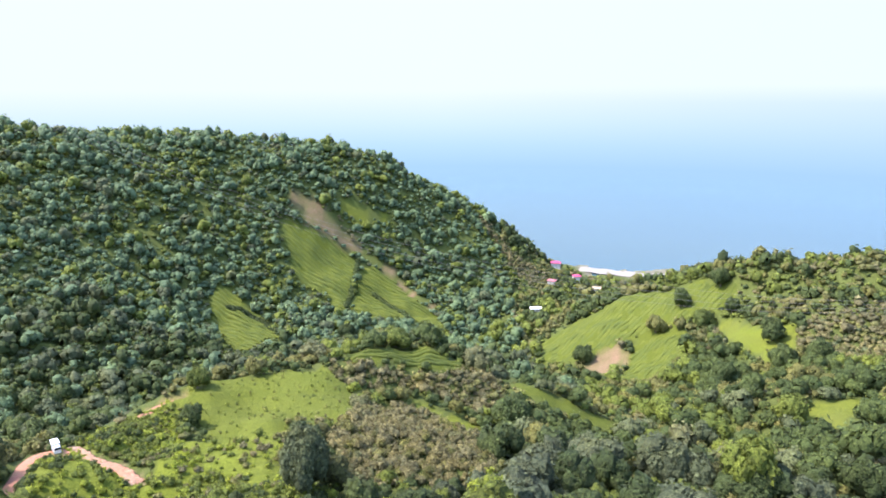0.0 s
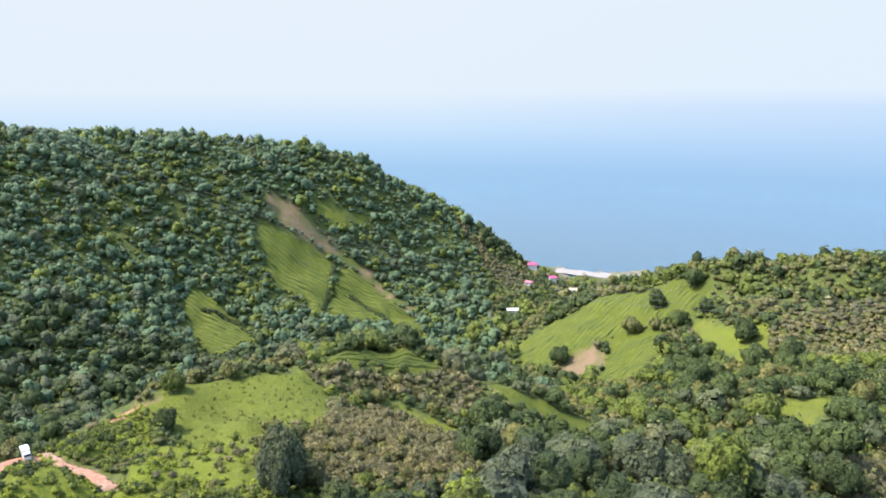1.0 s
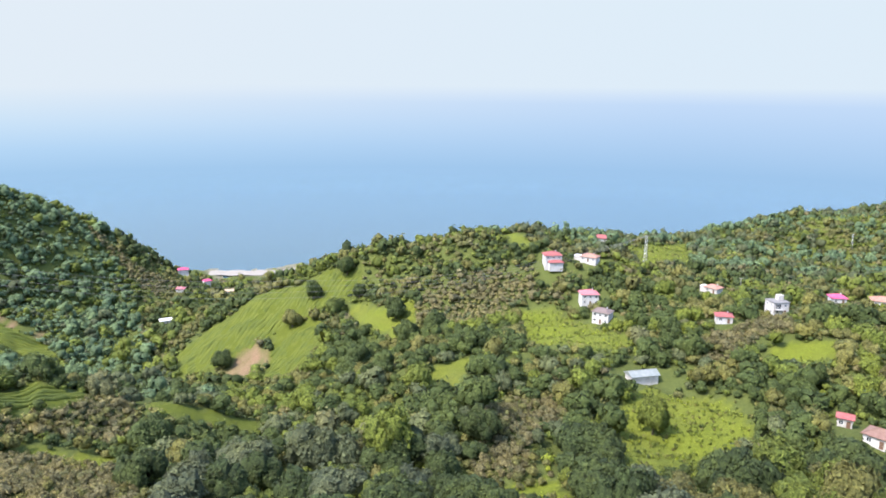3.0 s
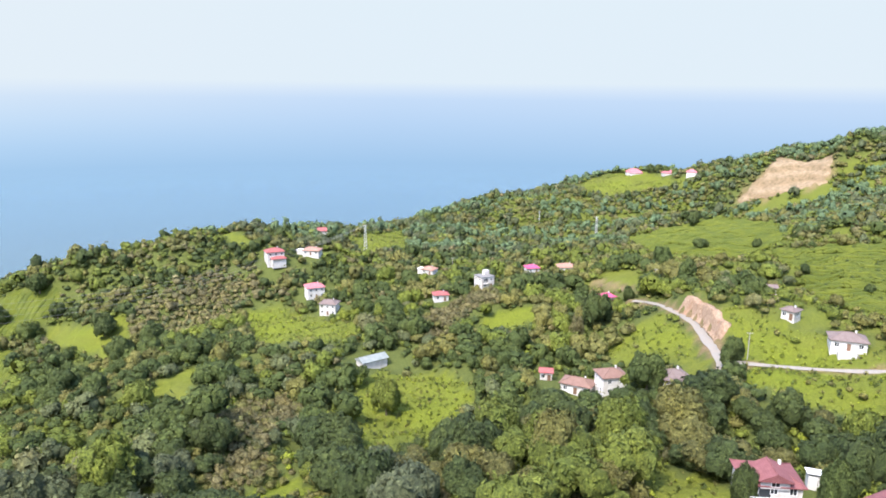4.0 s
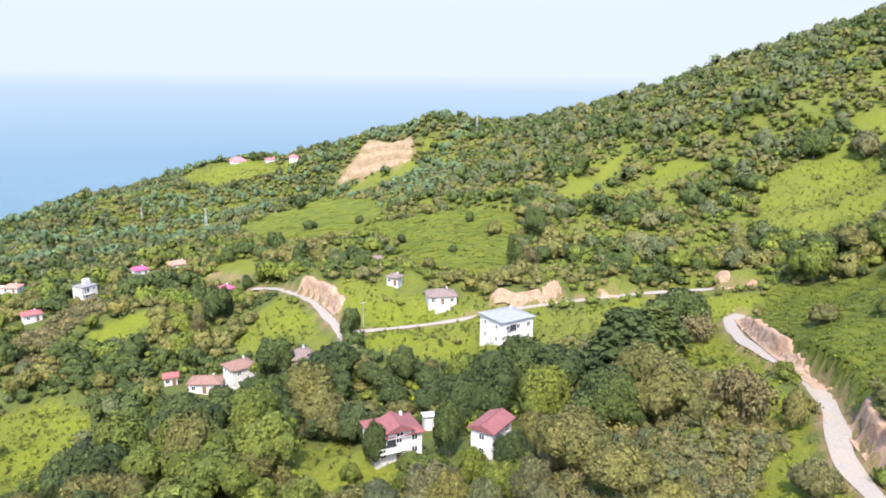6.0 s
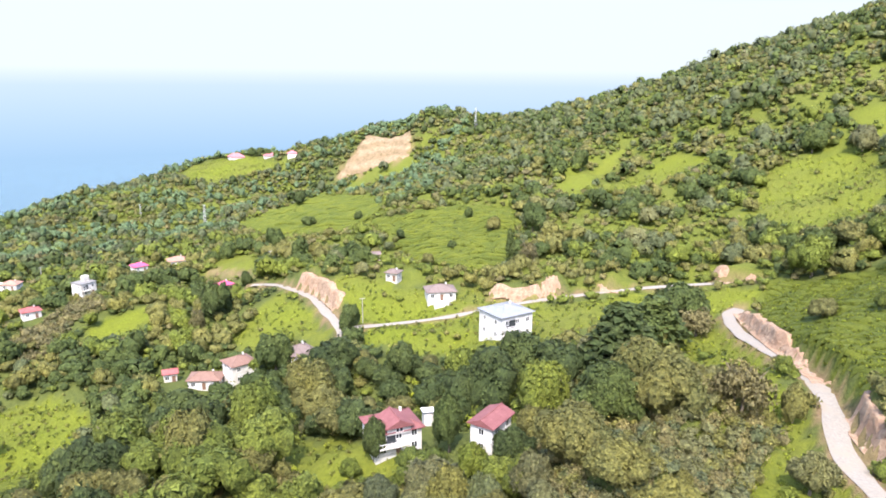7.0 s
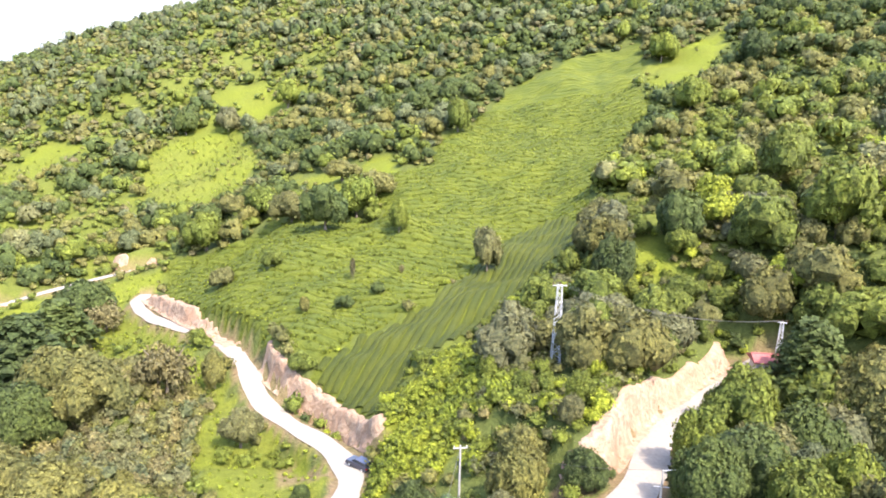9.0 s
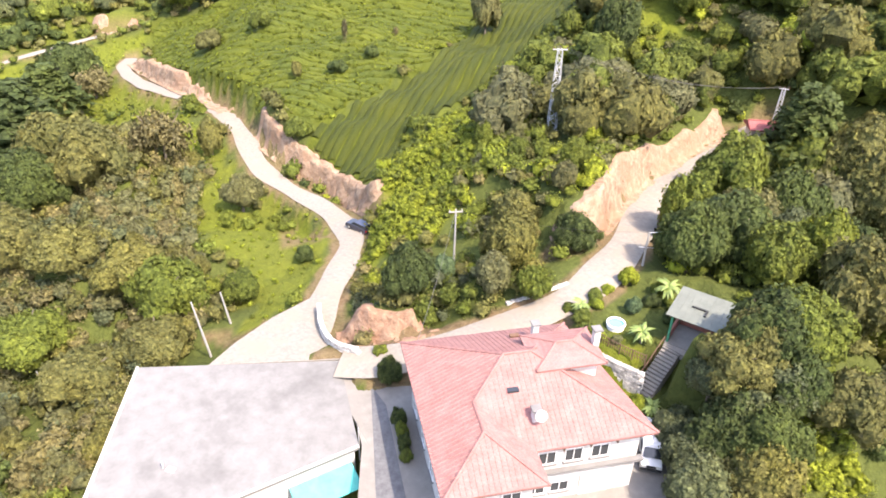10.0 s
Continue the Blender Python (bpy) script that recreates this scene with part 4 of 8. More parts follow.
def build_ground():
    fine = np.arange(-46, 178, 0.55)
    az = np.radians(np.r_[fine, np.arange(178, 314, 2.0)])
    r = np.r_[0.02, 1.0, 2.0, np.exp(np.arange(math.log(3.0), math.log(1750), 0.0185))]
    rr, aa = np.meshgrid(r, az, indexing="ij")
    x, y = (rr * np.sin(aa)).ravel(), (rr * np.cos(aa)).ravel()
    z = ground(x, y)
    z = np.where((np.hypot(x, y) > 1050) & (y > 250), np.minimum(z, -6 - 0.12 * (np.hypot(x, y) - 1050)), z)
    z = np.where(inside(BEACH, x, y), np.minimum(z, 0.4), z)
    ob = mesh_object("ground", np.stack([x, y, z], 1), grid_faces(len(r), len(az), True), ground_material(), True)
    wob = np.stack([np.sin(x * 0.31 + np.sin(y * 0.23) * 2) + np.sin(y * 0.7 + x * 0.5), np.sin(y * 0.29 + np.sin(x * 0.27) * 2) + np.sin(x * 0.8 - y * 0.4)]) * 0.9
    for kind in ("tea", "grass", "soil"):
        v = plot_mask(kind, x + wob[0], y + wob[1]).astype(np.float32)
        if kind == "soil":
            for k, (line, h) in BANK_LINES.items():
                c = (np.abs(x - line[:, 0].mean()) < 60) & (np.abs(y - line[:, 1].mean()) < 60)
                d, i, side = nearest(line, x[c], y[c])
                s = d * side * BANK_SIDE[k]
                v[c] = np.maximum(v[c], ((s > -1.5) & (s < 0.4 + 0.42 * h) & (d < 6)).astype(np.float32))
            for k, line in ROAD_LINES.items():
                c = (np.abs(x - line[:, 0].mean()) < 110) & (np.abs(y - line[:, 1].mean()) < 110)
                d, i, side = nearest(line, x[c], y[c])
                v[c] = np.maximum(v[c], (d < ROAD_WIDTH[k] / 2 + (0.1 if k.startswith("spur") else 0.9)).astype(np.float32))
        a = ob.data.attributes.new(kind, "FLOAT", "POINT")
        a.data.foreach_set("value", v)
    # rough, drier pasture on the spur
    a = ob.data.attributes["tea"].data
    v = np.zeros(len(x), np.float32)
    a.foreach_get("value", v)
    a.foreach_set("value", np.maximum(v, np.where(inside(PLOTS["grass"]["spur_meadow"], x + wob[0], y + wob[1]), 0.6, 0)).astype(np.float32))
    thin = plot_mask("thin", x + wob[0] * 2, y + wob[1] * 2)
    g = ob.data.attributes["grass"].data
    v = np.zeros(len(x), np.float32)
    g.foreach_get("value", v)
    g.foreach_set("value", np.maximum(v, np.where(thin, 0.6, 0)).astype(np.float32))
    a = ob.data.attributes.new("shore", "FLOAT", "POINT")
    a.data.foreach_set("value", np.where(y > 400, 0.6 * smooth((2.4 - z) / 1.2), 0).astype(np.float32))
    return tagged(ob, "steep green hillsides with meadows, tea plots and bare soil", "ground", kind="structure")


build_ground()


def build_beach():
    p = along([(146, 768, 0), (165, 758, 0), (195, 742, 0), (225, 737, 0), (246, 735, 0)], 2.0)
    t = np.gradient(p[:, :2], axis=0)
    t /= np.linalg.norm(t, axis=1)[:, None]
    across = np.linspace(-1, 1, 9)
    wide = 14 + 1.5 * np.sin(np.arange(len(p)) * 0.5)
    x = p[:, 0:1] - t[:, 1:2] * across * wide[:, None]
    y = p[:, 1:2] + t[:, 0:1] * across * wide[:, None]
    z = np.broadcast_to(0.9 - 0.75 * across, x.shape)
    ob = mesh_object("beach", np.stack([x.ravel(), y.ravel(), z.ravel()], 1), grid_faces(len(p), 9), SAND, True)
    return tagged(ob, "narrow strip of pale sand at the water's edge", "beach", kind="structure")


build_beach()

# sea out to the haze
sr = np.exp(np.linspace(math.log(300), math.log(1885), 40))
sa = np.radians(np.arange(0, 360, 3.0))
srr, saa = np.meshgrid(sr, sa, indexing="ij")
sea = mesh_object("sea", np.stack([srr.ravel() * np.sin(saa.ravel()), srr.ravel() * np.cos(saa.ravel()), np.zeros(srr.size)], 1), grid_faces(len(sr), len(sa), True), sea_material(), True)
tagged(sea, "calm light blue sea fading into haze", "water", kind="structure")
hz = np.array([-120, -60, 0, 60, 120, 190, 260, 400, 700.0])
ha = np.radians(np.arange(0, 360, 4.0))
hzz, haa = np.meshgrid(hz, ha, indexing="ij")
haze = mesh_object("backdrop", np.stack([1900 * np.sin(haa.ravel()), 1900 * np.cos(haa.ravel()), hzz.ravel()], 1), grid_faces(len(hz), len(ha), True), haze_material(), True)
tagged(haze, "pale hazy sky over a distant sea horizon", "sky", kind="structure")


def build_road(name, line, width, material, label, category):
    t = np.gradient(line[:, :2], axis=0)
    t /= np.linalg.norm(t, axis=1)[:, None]
    m = np.stack([-t[:, 1], t[:, 0]], 1)
    rng = np.random.RandomState(len(line))
    offs = np.array([-0.5, -0.3, 0.0, 0.3, 0.5])
    v = []
    for i, q in enumerate(line):
        w = width + 0.35 * math.sin(i * 0.7) + 0.3 * math.sin(i * 0.31 + 1)
        for o in offs:
            z = q[2] + 0.1 + (0.05 if abs(o) < 0.4 else -0.12)
            v.append((q[0] + m[i, 0] * o * w, q[1] + m[i, 1] * o * w, z))
    ob = mesh_object(name, v, grid_faces(len(line), 5), material, True)
    return tagged(ob, label, category, kind="structure")


for k, line in ROAD_LINES.items():
    red = k.startswith("spur")
    build_road("track" if red else "road", line, ROAD_WIDTH[k], RED_EARTH if red else GRAVEL, "reddish earth track along the grassy spur" if red else "pale gravel hill road with uneven edges", "track" if red else "road")


def rough(shape, seed):
    """Lumps of several sizes over a grid, about -1 to 1."""
    rng = np.random.RandomState(seed)
    v = np.zeros(shape)
    for k, amp in ((9, 0.5), (5, 0.35), (2, 0.3), (1, 0.25)):
        n = rng.uniform(-1, 1, shape)
        for axis in (0, 1):
            for _ in range(k):
                n = (n + np.roll(n, 1, axis) + np.roll(n, -1, axis)) / 3
        v += amp * n / max(n.std(), 1e-6) * 0.6
    return v


def build_bank(line, h, side, material):
    """A raw earth face cut into the slope, gullied, rough and broken at its top."""
    line = along(line, 0.4)
    t = np.gradient(line[:, :2], axis=0)
    t /= np.linalg.norm(t, axis=1)[:, None]
    m = np.stack([-t[:, 1], t[:, 0]], 1) * side
    n = len(line)
    ups = np.linspace(-0.6, 0.4 + 0.42 * h + 0.9, 22)
    seed = int(abs(line[0, 0]) * 7)
    lump = rough((n, len(ups)), seed)
    jag = rough((n, 3), seed + 1)[:, 1]
    reach = np.clip((np.arange(len(ups)) - 15) / 6, 0, 1)
    u = ups[None] + np.clip(jag[:, None], -1.2, 1.2) * 0.35 * reach[None]
    x, y = line[:, 0:1] + m[:, 0:1] * u, line[:, 1:2] + m[:, 1:2] * u
    z = ground(x.ravel(), y.ravel()).reshape(x.shape)
    z = np.minimum(z, z[:, 2:3] + h * 1.6)
    proud = 0.3 if np.hypot(line[:, 0], line[:, 1]).min() < 140 else 0.95
    out = (proud + 0.3 * lump) * (1 - 0.5 * reach[None])
    fade = smooth(np.minimum(np.arange(n), n - 1 - np.arange(n)) * 0.4 / 2.4)[:, None]
    out = out * fade - 0.25 * (1 - fade)
    out[:, -1] = -0.3
    out[:, 0] = -0.05
    x, y = x - m[:, 0:1] * out, y - m[:, 1:2] * out
    ob = mesh_object("earth_bank", np.stack([x.ravel(), y.ravel(), (z + out * 0.4).ravel()], 1), grid_faces(n, len(ups)), material)
    return tagged(ob, "raw tan and rust earth bank cut beside the road", "bank", kind="structure")


for k, (line, h) in BANK_LINES.items():
    build_bank(line, h, BANK_SIDE[k], RED_ROCK if k in ("yard_bank", "spur_cut") else ROCK)


def build_scar(poly):
    """A stripped slope cut back in rough benches."""
    p = np.array(poly, float)
    gx, gy = np.meshgrid(np.arange(p[:, 0].min(), p[:, 0].max(), 1.3), np.arange(p[:, 1].min(), p[:, 1].max(), 1.3), indexing="ij")
    x, y = gx.ravel(), gy.ravel()
    z = ground(x, y)
    lump = rough(gx.shape, 17).ravel()
    b = (z + lump * 0.8) / 5.0
    step = (b - np.floor(b)) ** 3
    z = z + 0.4 + 1.6 * (step - (b - np.floor(b))) + 1.3 + 0.5 * lump
    e = np.clip(edge_distance(poly, x, y) / 4, 0, 1)
    z = z * e + (ground(x, y) - 0.3) * (1 - e)
    f = grid_faces(*gx.shape)
    keep = edge_distance(poly, x, y) > -0.5
    f = f[keep[f].all(1)]
    used, f = np.unique(f, return_inverse=True)
    ob = mesh_object("quarry_face", np.stack([x, y, z], 1)[used], f.reshape(-1, 4), SCAR)
    return tagged(ob, "bare brown cut slope with rough benches", "bank", kind="structure")


build_scar(PLOTS["soil"]["scar"])


# ---- woods ----
def core_faces(level):
    """The corners of a ball of flat sides, of radius one."""
    bm = bmesh.new()
    bmesh.ops.create_icosphere(bm, subdivisions=level, radius=1.0)
    q = np.array([[tuple(v.co) for v in f.verts] for f in bm.faces])
    bm.free()
    return q


CORE, CORE_FINE = core_faces(1), core_faces(2)


def leaf_cloud(seed, clumps, leaves, size, spread=(1.0, 1.0, 0.85), cone=False, cored=0):
    """A crown of unit radius standing on z = 0: sprays of leaf, three corners each, over rounded leafy boughs.
    Gives the corners, the way each faces and its tone."""
    rng = np.random.RandomState(seed)
    if cone:
        zc = rng.uniform(0.05, 1.0, clumps) ** 0.8
        rad = (1 - zc) * 0.75 + 0.06
        th = rng.uniform(0, 6.283, clumps)
        c = np.stack([np.cos(th) * rad * 0.7, np.sin(th) * rad * 0.7, zc * 2.6], 1)
        cr = 0.22 + rad * 0.35
    else:
        d = rng.normal(size=(clumps, 3))
        d /= np.linalg.norm(d, axis=1)[:, None]
        d[:, 2] = np.abs(d[:, 2]) * 1.1 - 0.35
        c = d * rng.uniform(0.35, 0.8, clumps)[:, None] * np.array(spread)
        c[:, 2] += 0.75 * spread[2]
        cr = rng.uniform(0.28, 0.5, clumps) * (16 / clumps) ** 0.3
    mid = c.mean(0)
    balls = [(q, np.full(3, k * 0.9)) for q, k in zip(c, cr)] if cored == 2 else []
    if cored:
        balls.append((mid * 0.9, np.array((0.66, 0.66, 0.56)) * np.array(spread) * (1.15 if cored == 3 else 1.0)))
    if cored == 1:
        balls += [(q, np.full(3, k)) for q, k in list(zip(c, cr))[:4]]

    def hidden(p, own=None):
        h = np.zeros(len(p), bool)
        for i, (q, r) in enumerate(balls):
            if i != own:
                h |= (((p - q) / r) ** 2).sum(1) < 0.72
        return h

    more = leaves * 3
    own = rng.randint(0, clumps, more)
    d = rng.normal(size=(more, 3))
    d[:, 2] += 0.35
    d /= np.linalg.norm(d, axis=1)[:, None]
    p = c[own] + d * cr[own][:, None] * rng.uniform(0.7, 1.2, more)[:, None]
    seen = np.nonzero(~hidden(p))[0][:leaves]
    p, d, own = p[seen], d[seen], own[seen]
    leaves = len(p)
    nrm = d + rng.normal(size=(leaves, 3)) * 0.5
    nrm[:, 2] += 0.25
    nrm /= np.linalg.norm(nrm, axis=1)[:, None]
    u = np.cross(nrm, rng.normal(size=(leaves, 3)))
    u /= np.linalg.norm(u, axis=1)[:, None]
    w = np.cross(nrm, u)
    s = size * rng.uniform(0.6, 1.3, leaves)[:, None]
    tri = np.stack([p - u * s * 0.75 - w * s * 0.3, p + u * s * 0.75 - w * s * rng.uniform(0, 0.5, (leaves, 1)), p + w * s * 0.75], 1)
    # the way each spray faces: out of its bough and out of the whole crown
    out = (p - mid) / np.linalg.norm(p - mid, axis=1)[:, None]
    face = d * 0.5 + out * 0.4 + np.array((0, 0, 0.2)) + rng.normal(size=(leaves, 3)) * 0.36
    face /= np.linalg.norm(face, axis=1)[:, None]
    face = np.repeat(face[:, None], 3, 1)
    bough = rng.uniform(0, 1, clumps)
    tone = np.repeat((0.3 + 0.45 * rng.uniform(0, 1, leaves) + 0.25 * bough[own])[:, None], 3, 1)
    for i, (q, r) in enumerate(balls):
        ball = CORE_FINE if clumps > 14 and cored == 2 else CORE
        warp = 1 + 0.14 * np.sin(ball[..., 0:1] * 5 + seed + i) + 0.12 * np.sin(ball[..., 1:2] * 6 + 2 * i) + 0.1 * np.sin(ball[..., 2:3] * 7 + 3 * i)
        k = ball * warp * r + q
        keep = ~hidden(k.mean(1), i) & (k[..., 2].mean(1) > 0.05)
        k, dirs = k[keep], ball[keep]
        f = dirs * 0.55 + (k - mid) / np.linalg.norm(k - mid, axis=2)[..., None] * 0.4 + np.array((0, 0, 0.2))
        f /= np.linalg.norm(f, axis=2)[..., None]
        tri, face = np.concatenate([tri, k]), np.concatenate([face, f])
        # boughs get lower tones than sprays: the crown's inner shade as colour
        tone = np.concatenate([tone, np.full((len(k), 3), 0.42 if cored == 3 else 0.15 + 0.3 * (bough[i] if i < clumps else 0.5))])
    return tri, face, tone


def set_facing(me, n, tone):
    a = me.attributes.new("facing", "FLOAT_VECTOR", "POINT")
    a.data.foreach_set("vector", np.ascontiguousarray(n, np.float32).ravel())
    a = me.attributes.new("tone", "FLOAT", "POINT")
    a.data.foreach_set("value", np.ascontiguousarray(tone, np.float32).ravel())


def scatter(cell, lo, hi, a0, a1, seed):
    """Jittered places on the plan between two distances and two bearings."""
    rng = np.random.RandomState(seed)
    g = np.arange(-hi, hi, cell)
    x, y = np.meshgrid(g, g)
    x = x.ravel() + rng.uniform(-0.45, 0.45, x.size) * cell
    y = y.ravel() + rng.uniform(-0.45, 0.45, y.size) * cell
    r, a = np.hypot(x, y), np.degrees(np.arctan2(x, y))
    a = np.where(a < -90, a + 360, a)
    c = (r > lo) & (r < hi) & (a > a0) & (a < a1)
    return x[c], y[c], rng


def patchy(x, y, wave, seed):
    """A soft random field in 0..1."""
    rng = np.random.RandomState(seed)
    v = np.zeros(x.shape)
    for k in range(6):
        th, p = rng.uniform(0, 6.283, 2)
        f = 6.283 / (wave * rng.uniform(0.6, 1.6))
        v += np.sin((x * math.cos(th) + y * math.sin(th)) * f + p)
    return np.clip(0.5 + v / 6, 0, 1)


# round clearings: x, y, radius
CLEARINGS = [(h[1], h[2], max(h[5], h[6]) * 0.7 + 3.5) for h in HOUSES] + [(24, -52, 5.5), (21, -46.5, 4.5), (18, -42, 5.0), (650, 150, 18), (668, 118, 15), (620, 170, 15), (57.5, -24, 5.5), (54.5, -21, 4), (59, -29.5, 4), (51.5, -27.5, 4)]
CLEARINGS += [(p[1] * k, p[2] * k, 3.6) for p in POLES for k in (1.0, 0.95, 0.9) if math.hypot(p[1], p[2]) < 130]
# open ground on the downhill side of the village houses
CLEARINGS += [(h[1] * (1 - 8 / math.hypot(h[1], h[2])), h[2] * (1 - 8 / math.hypot(h[1], h[2])), 6.0) for h in HOUSES if 170 < math.hypot(h[1], h[2]) < 600]


# how wide the cleared verge of a road is, in margins
ROAD_VERGE = {"hill_road": 4.0, "hill_road_west": 3.5, "lane": 2.1}


def open_ground(x, y, margin=1.5):
    """Where nothing tall grows: plots, roads, yards, the shore."""
    c = plot_mask("tea", x, y) | plot_mask("grass", x, y) | plot_mask("soil", x, y)
    for k, line in ROAD_LINES.items():
        d, _, _ = nearest(line, x, y)
        c |= d < ROAD_WIDTH[k] / 2 + margin * ROAD_VERGE.get(k, 1.0)
    for k, (line, h) in BANK_LINES.items():
        d, i, side = nearest(line, x, y)
        c |= (d < 0.5 * h + 1) & (side * BANK_SIDE[k] > -0.5)
    for poly, h, slope in YARDS:
        c |= edge_distance(poly, x, y) > -2.5
    for px, py, pr in CLEARINGS:
        c |= np.hypot(x - px, y - py) < pr
    return c


def species(x, y, rng):
    """Which foliage stands where: an index into LEAF. Distant kinds carry haze and shade in their colour."""
    a, b = patchy(x, y, 90, 3), patchy(x, y, 45, 8)
    u = rng.uniform(size=x.shape)
    r = np.hypot(x, y)
    s = np.where(a + u * 0.5 > 0.85, 1, 0)
    s = np.where(b + u * 0.35 > 0.84, 2, s)
    v = rng.uniform(size=x.shape)
    s = np.where(v > 0.94, 6, np.where(v < 0.025, 7, s))
    # mostly the darker leaf kinds on these near slopes
    darker_slope = (r < 260) & (np.arctan2(x, y) > 0.0) & (np.arctan2(x, y) < 1.0) & (y > 0)
    s = np.where(darker_slope & (u < 0.7), np.where(v < 0.75, 0, 8), s)
    s = np.where((u > 0.99) & (r < 165), 3, s)
    # far hills: greyer and bluer leaves paint in the haze
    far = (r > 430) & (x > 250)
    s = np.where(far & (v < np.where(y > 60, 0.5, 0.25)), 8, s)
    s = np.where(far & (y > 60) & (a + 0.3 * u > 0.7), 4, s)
    s = np.where((y < -10) & (s == 0) & (v > 0.45) & (r < 230), 1, s)
    s = np.where((y < 60) & (r >= 230) & (x > 150) & (s != 2) & (v > 0.3), np.where(b > 0.5, 8, 0), s)
    # west ridge: haze put into the leaf colour by bluer kinds
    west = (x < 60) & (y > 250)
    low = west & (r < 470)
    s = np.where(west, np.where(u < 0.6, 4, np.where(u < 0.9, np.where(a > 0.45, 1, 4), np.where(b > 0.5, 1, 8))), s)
    # foot of the west hill: darker leaves paint in the slope's shade
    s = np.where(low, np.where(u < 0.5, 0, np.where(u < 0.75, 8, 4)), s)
    upper = (y < -25) & (r > 70) & (r < 230) & (x > 20)
    s = np.where(upper & (s == 0) & (v < 0.8), np.where(u < 0.3, 7, np.where(u < 0.58, 3, 1)), s)
    return np.where(plot_mask("scrub", x, y), np.where(u < 0.6, 5, 2), s)


def build_woods(name, x, y, size, kinds, clouds, rng, label):
    """Many crowns of one stretch of land joined into one mesh."""
    z = ground(x, y)
    pick = rng.randint(0, len(clouds), len(x))
    turn = rng.uniform(0, 6.283, len(x))
    tall = rng.uniform(0.85, 1.35, len(x))
    own = rng.uniform(0, 1, len(x))
    vs, ns, mats, tones = [], [], [], []
    for k, (cloud, facing, tone) in enumerate(clouds):
        c = pick == k
        if not c.any():
            continue
        q = cloud.reshape(-1, 3)
        co, si = np.cos(turn[c])[:, None], np.sin(turn[c])[:, None]
        s = size[c][:, None]
        vx = (q[None, :, 0] * co - q[None, :, 1] * si) * s + x[c][:, None]
        vy = (q[None, :, 0] * si + q[None, :, 1] * co) * s + y[c][:, None]
        vz = (q[None, :, 2] * tall[c][:, None] + 0.12) * s + z[c][:, None]
        vs.append(np.stack([vx, vy, vz], -1).reshape(-1, 3))
        f = facing.reshape(-1, 3)
        ns.append(np.stack([f[None, :, 0] * co - f[None, :, 1] * si, f[None, :, 0] * si + f[None, :, 1] * co, np.broadcast_to(f[None, :, 2], vx.shape)], -1).reshape(-1, 3))
        mats.append(np.repeat(kinds[c], len(cloud)))
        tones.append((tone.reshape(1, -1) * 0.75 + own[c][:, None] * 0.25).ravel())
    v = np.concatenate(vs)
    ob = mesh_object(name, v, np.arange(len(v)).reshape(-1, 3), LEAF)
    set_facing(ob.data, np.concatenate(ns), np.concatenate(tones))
    ob.data.polygons.foreach_set("material_index", np.concatenate(mats).astype(np.int32))
    return tagged(ob, label, "trees", kind="stuff")


FAR = [leaf_cloud(20 + i, 7, 26, 0.26, ((1.0, 1.0, 0.85), (1.25, 0.8, 0.7), (0.8, 0.85, 1.15), (1.1, 1.0, 0.6))[i % 4], cored=1) for i in range(12)]
MIDDLE = [leaf_cloud(40 + i, 10, 150, 0.17, cored=2) for i in range(10)]
NEAR_STUFF = [leaf_cloud(60 + i, 15, 520, 0.115, cored=2) for i in range(9)]
LOW_FAR = [leaf_cloud(80 + i, 4, 8, 0.4, (1, 1, 0.6), cored=3) for i in range(6)]
LOW_MIDDLE = [leaf_cloud(90 + i, 5, 20, 0.3, (1, 1, 0.6), cored=3) for i in range(7)]
LOW_FINE = [leaf_cloud(110 + i, 9, 130, 0.19, (1, 1, 0.6), cored=3) for i in range(7)]
LOW_NEAR = [leaf_cloud(100 + i, 7, 60, 0.25, (1, 1, 0.6), cored=3) for i in range(7)]
# bearing and how far out the woods are planted there: to just behind the crests
REACH = np.array([(-44, 700), (-31, 700), (-20, 705), (-10, 715), (0, 735), (8, 750), (14, 720), (20, 560), (30, 520), (40, 560), (46, 690), (55, 800), (62, 890), (70, 890), (78, 840), (85, 760), (95, 720), (110, 740), (130, 620), (178, 430)], float)


# the steep back of the spur, where only low growth stands
SPUR_BACK = [(-100, 138), (-84, 176), (-66, 216), (-40, 241), (0, 268), (32, 262), (44, 330), (-40, 345), (-135, 280), (-175, 180)]


def planted(x, y):
    b = np.degrees(np.arctan2(x, y))
    return ~inside(SPUR_BACK, x, y) & (np.hypot(x, y) < np.interp(np.where(b < -90, b + 360, b), REACH[:, 0], REACH[:, 1]))


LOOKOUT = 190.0


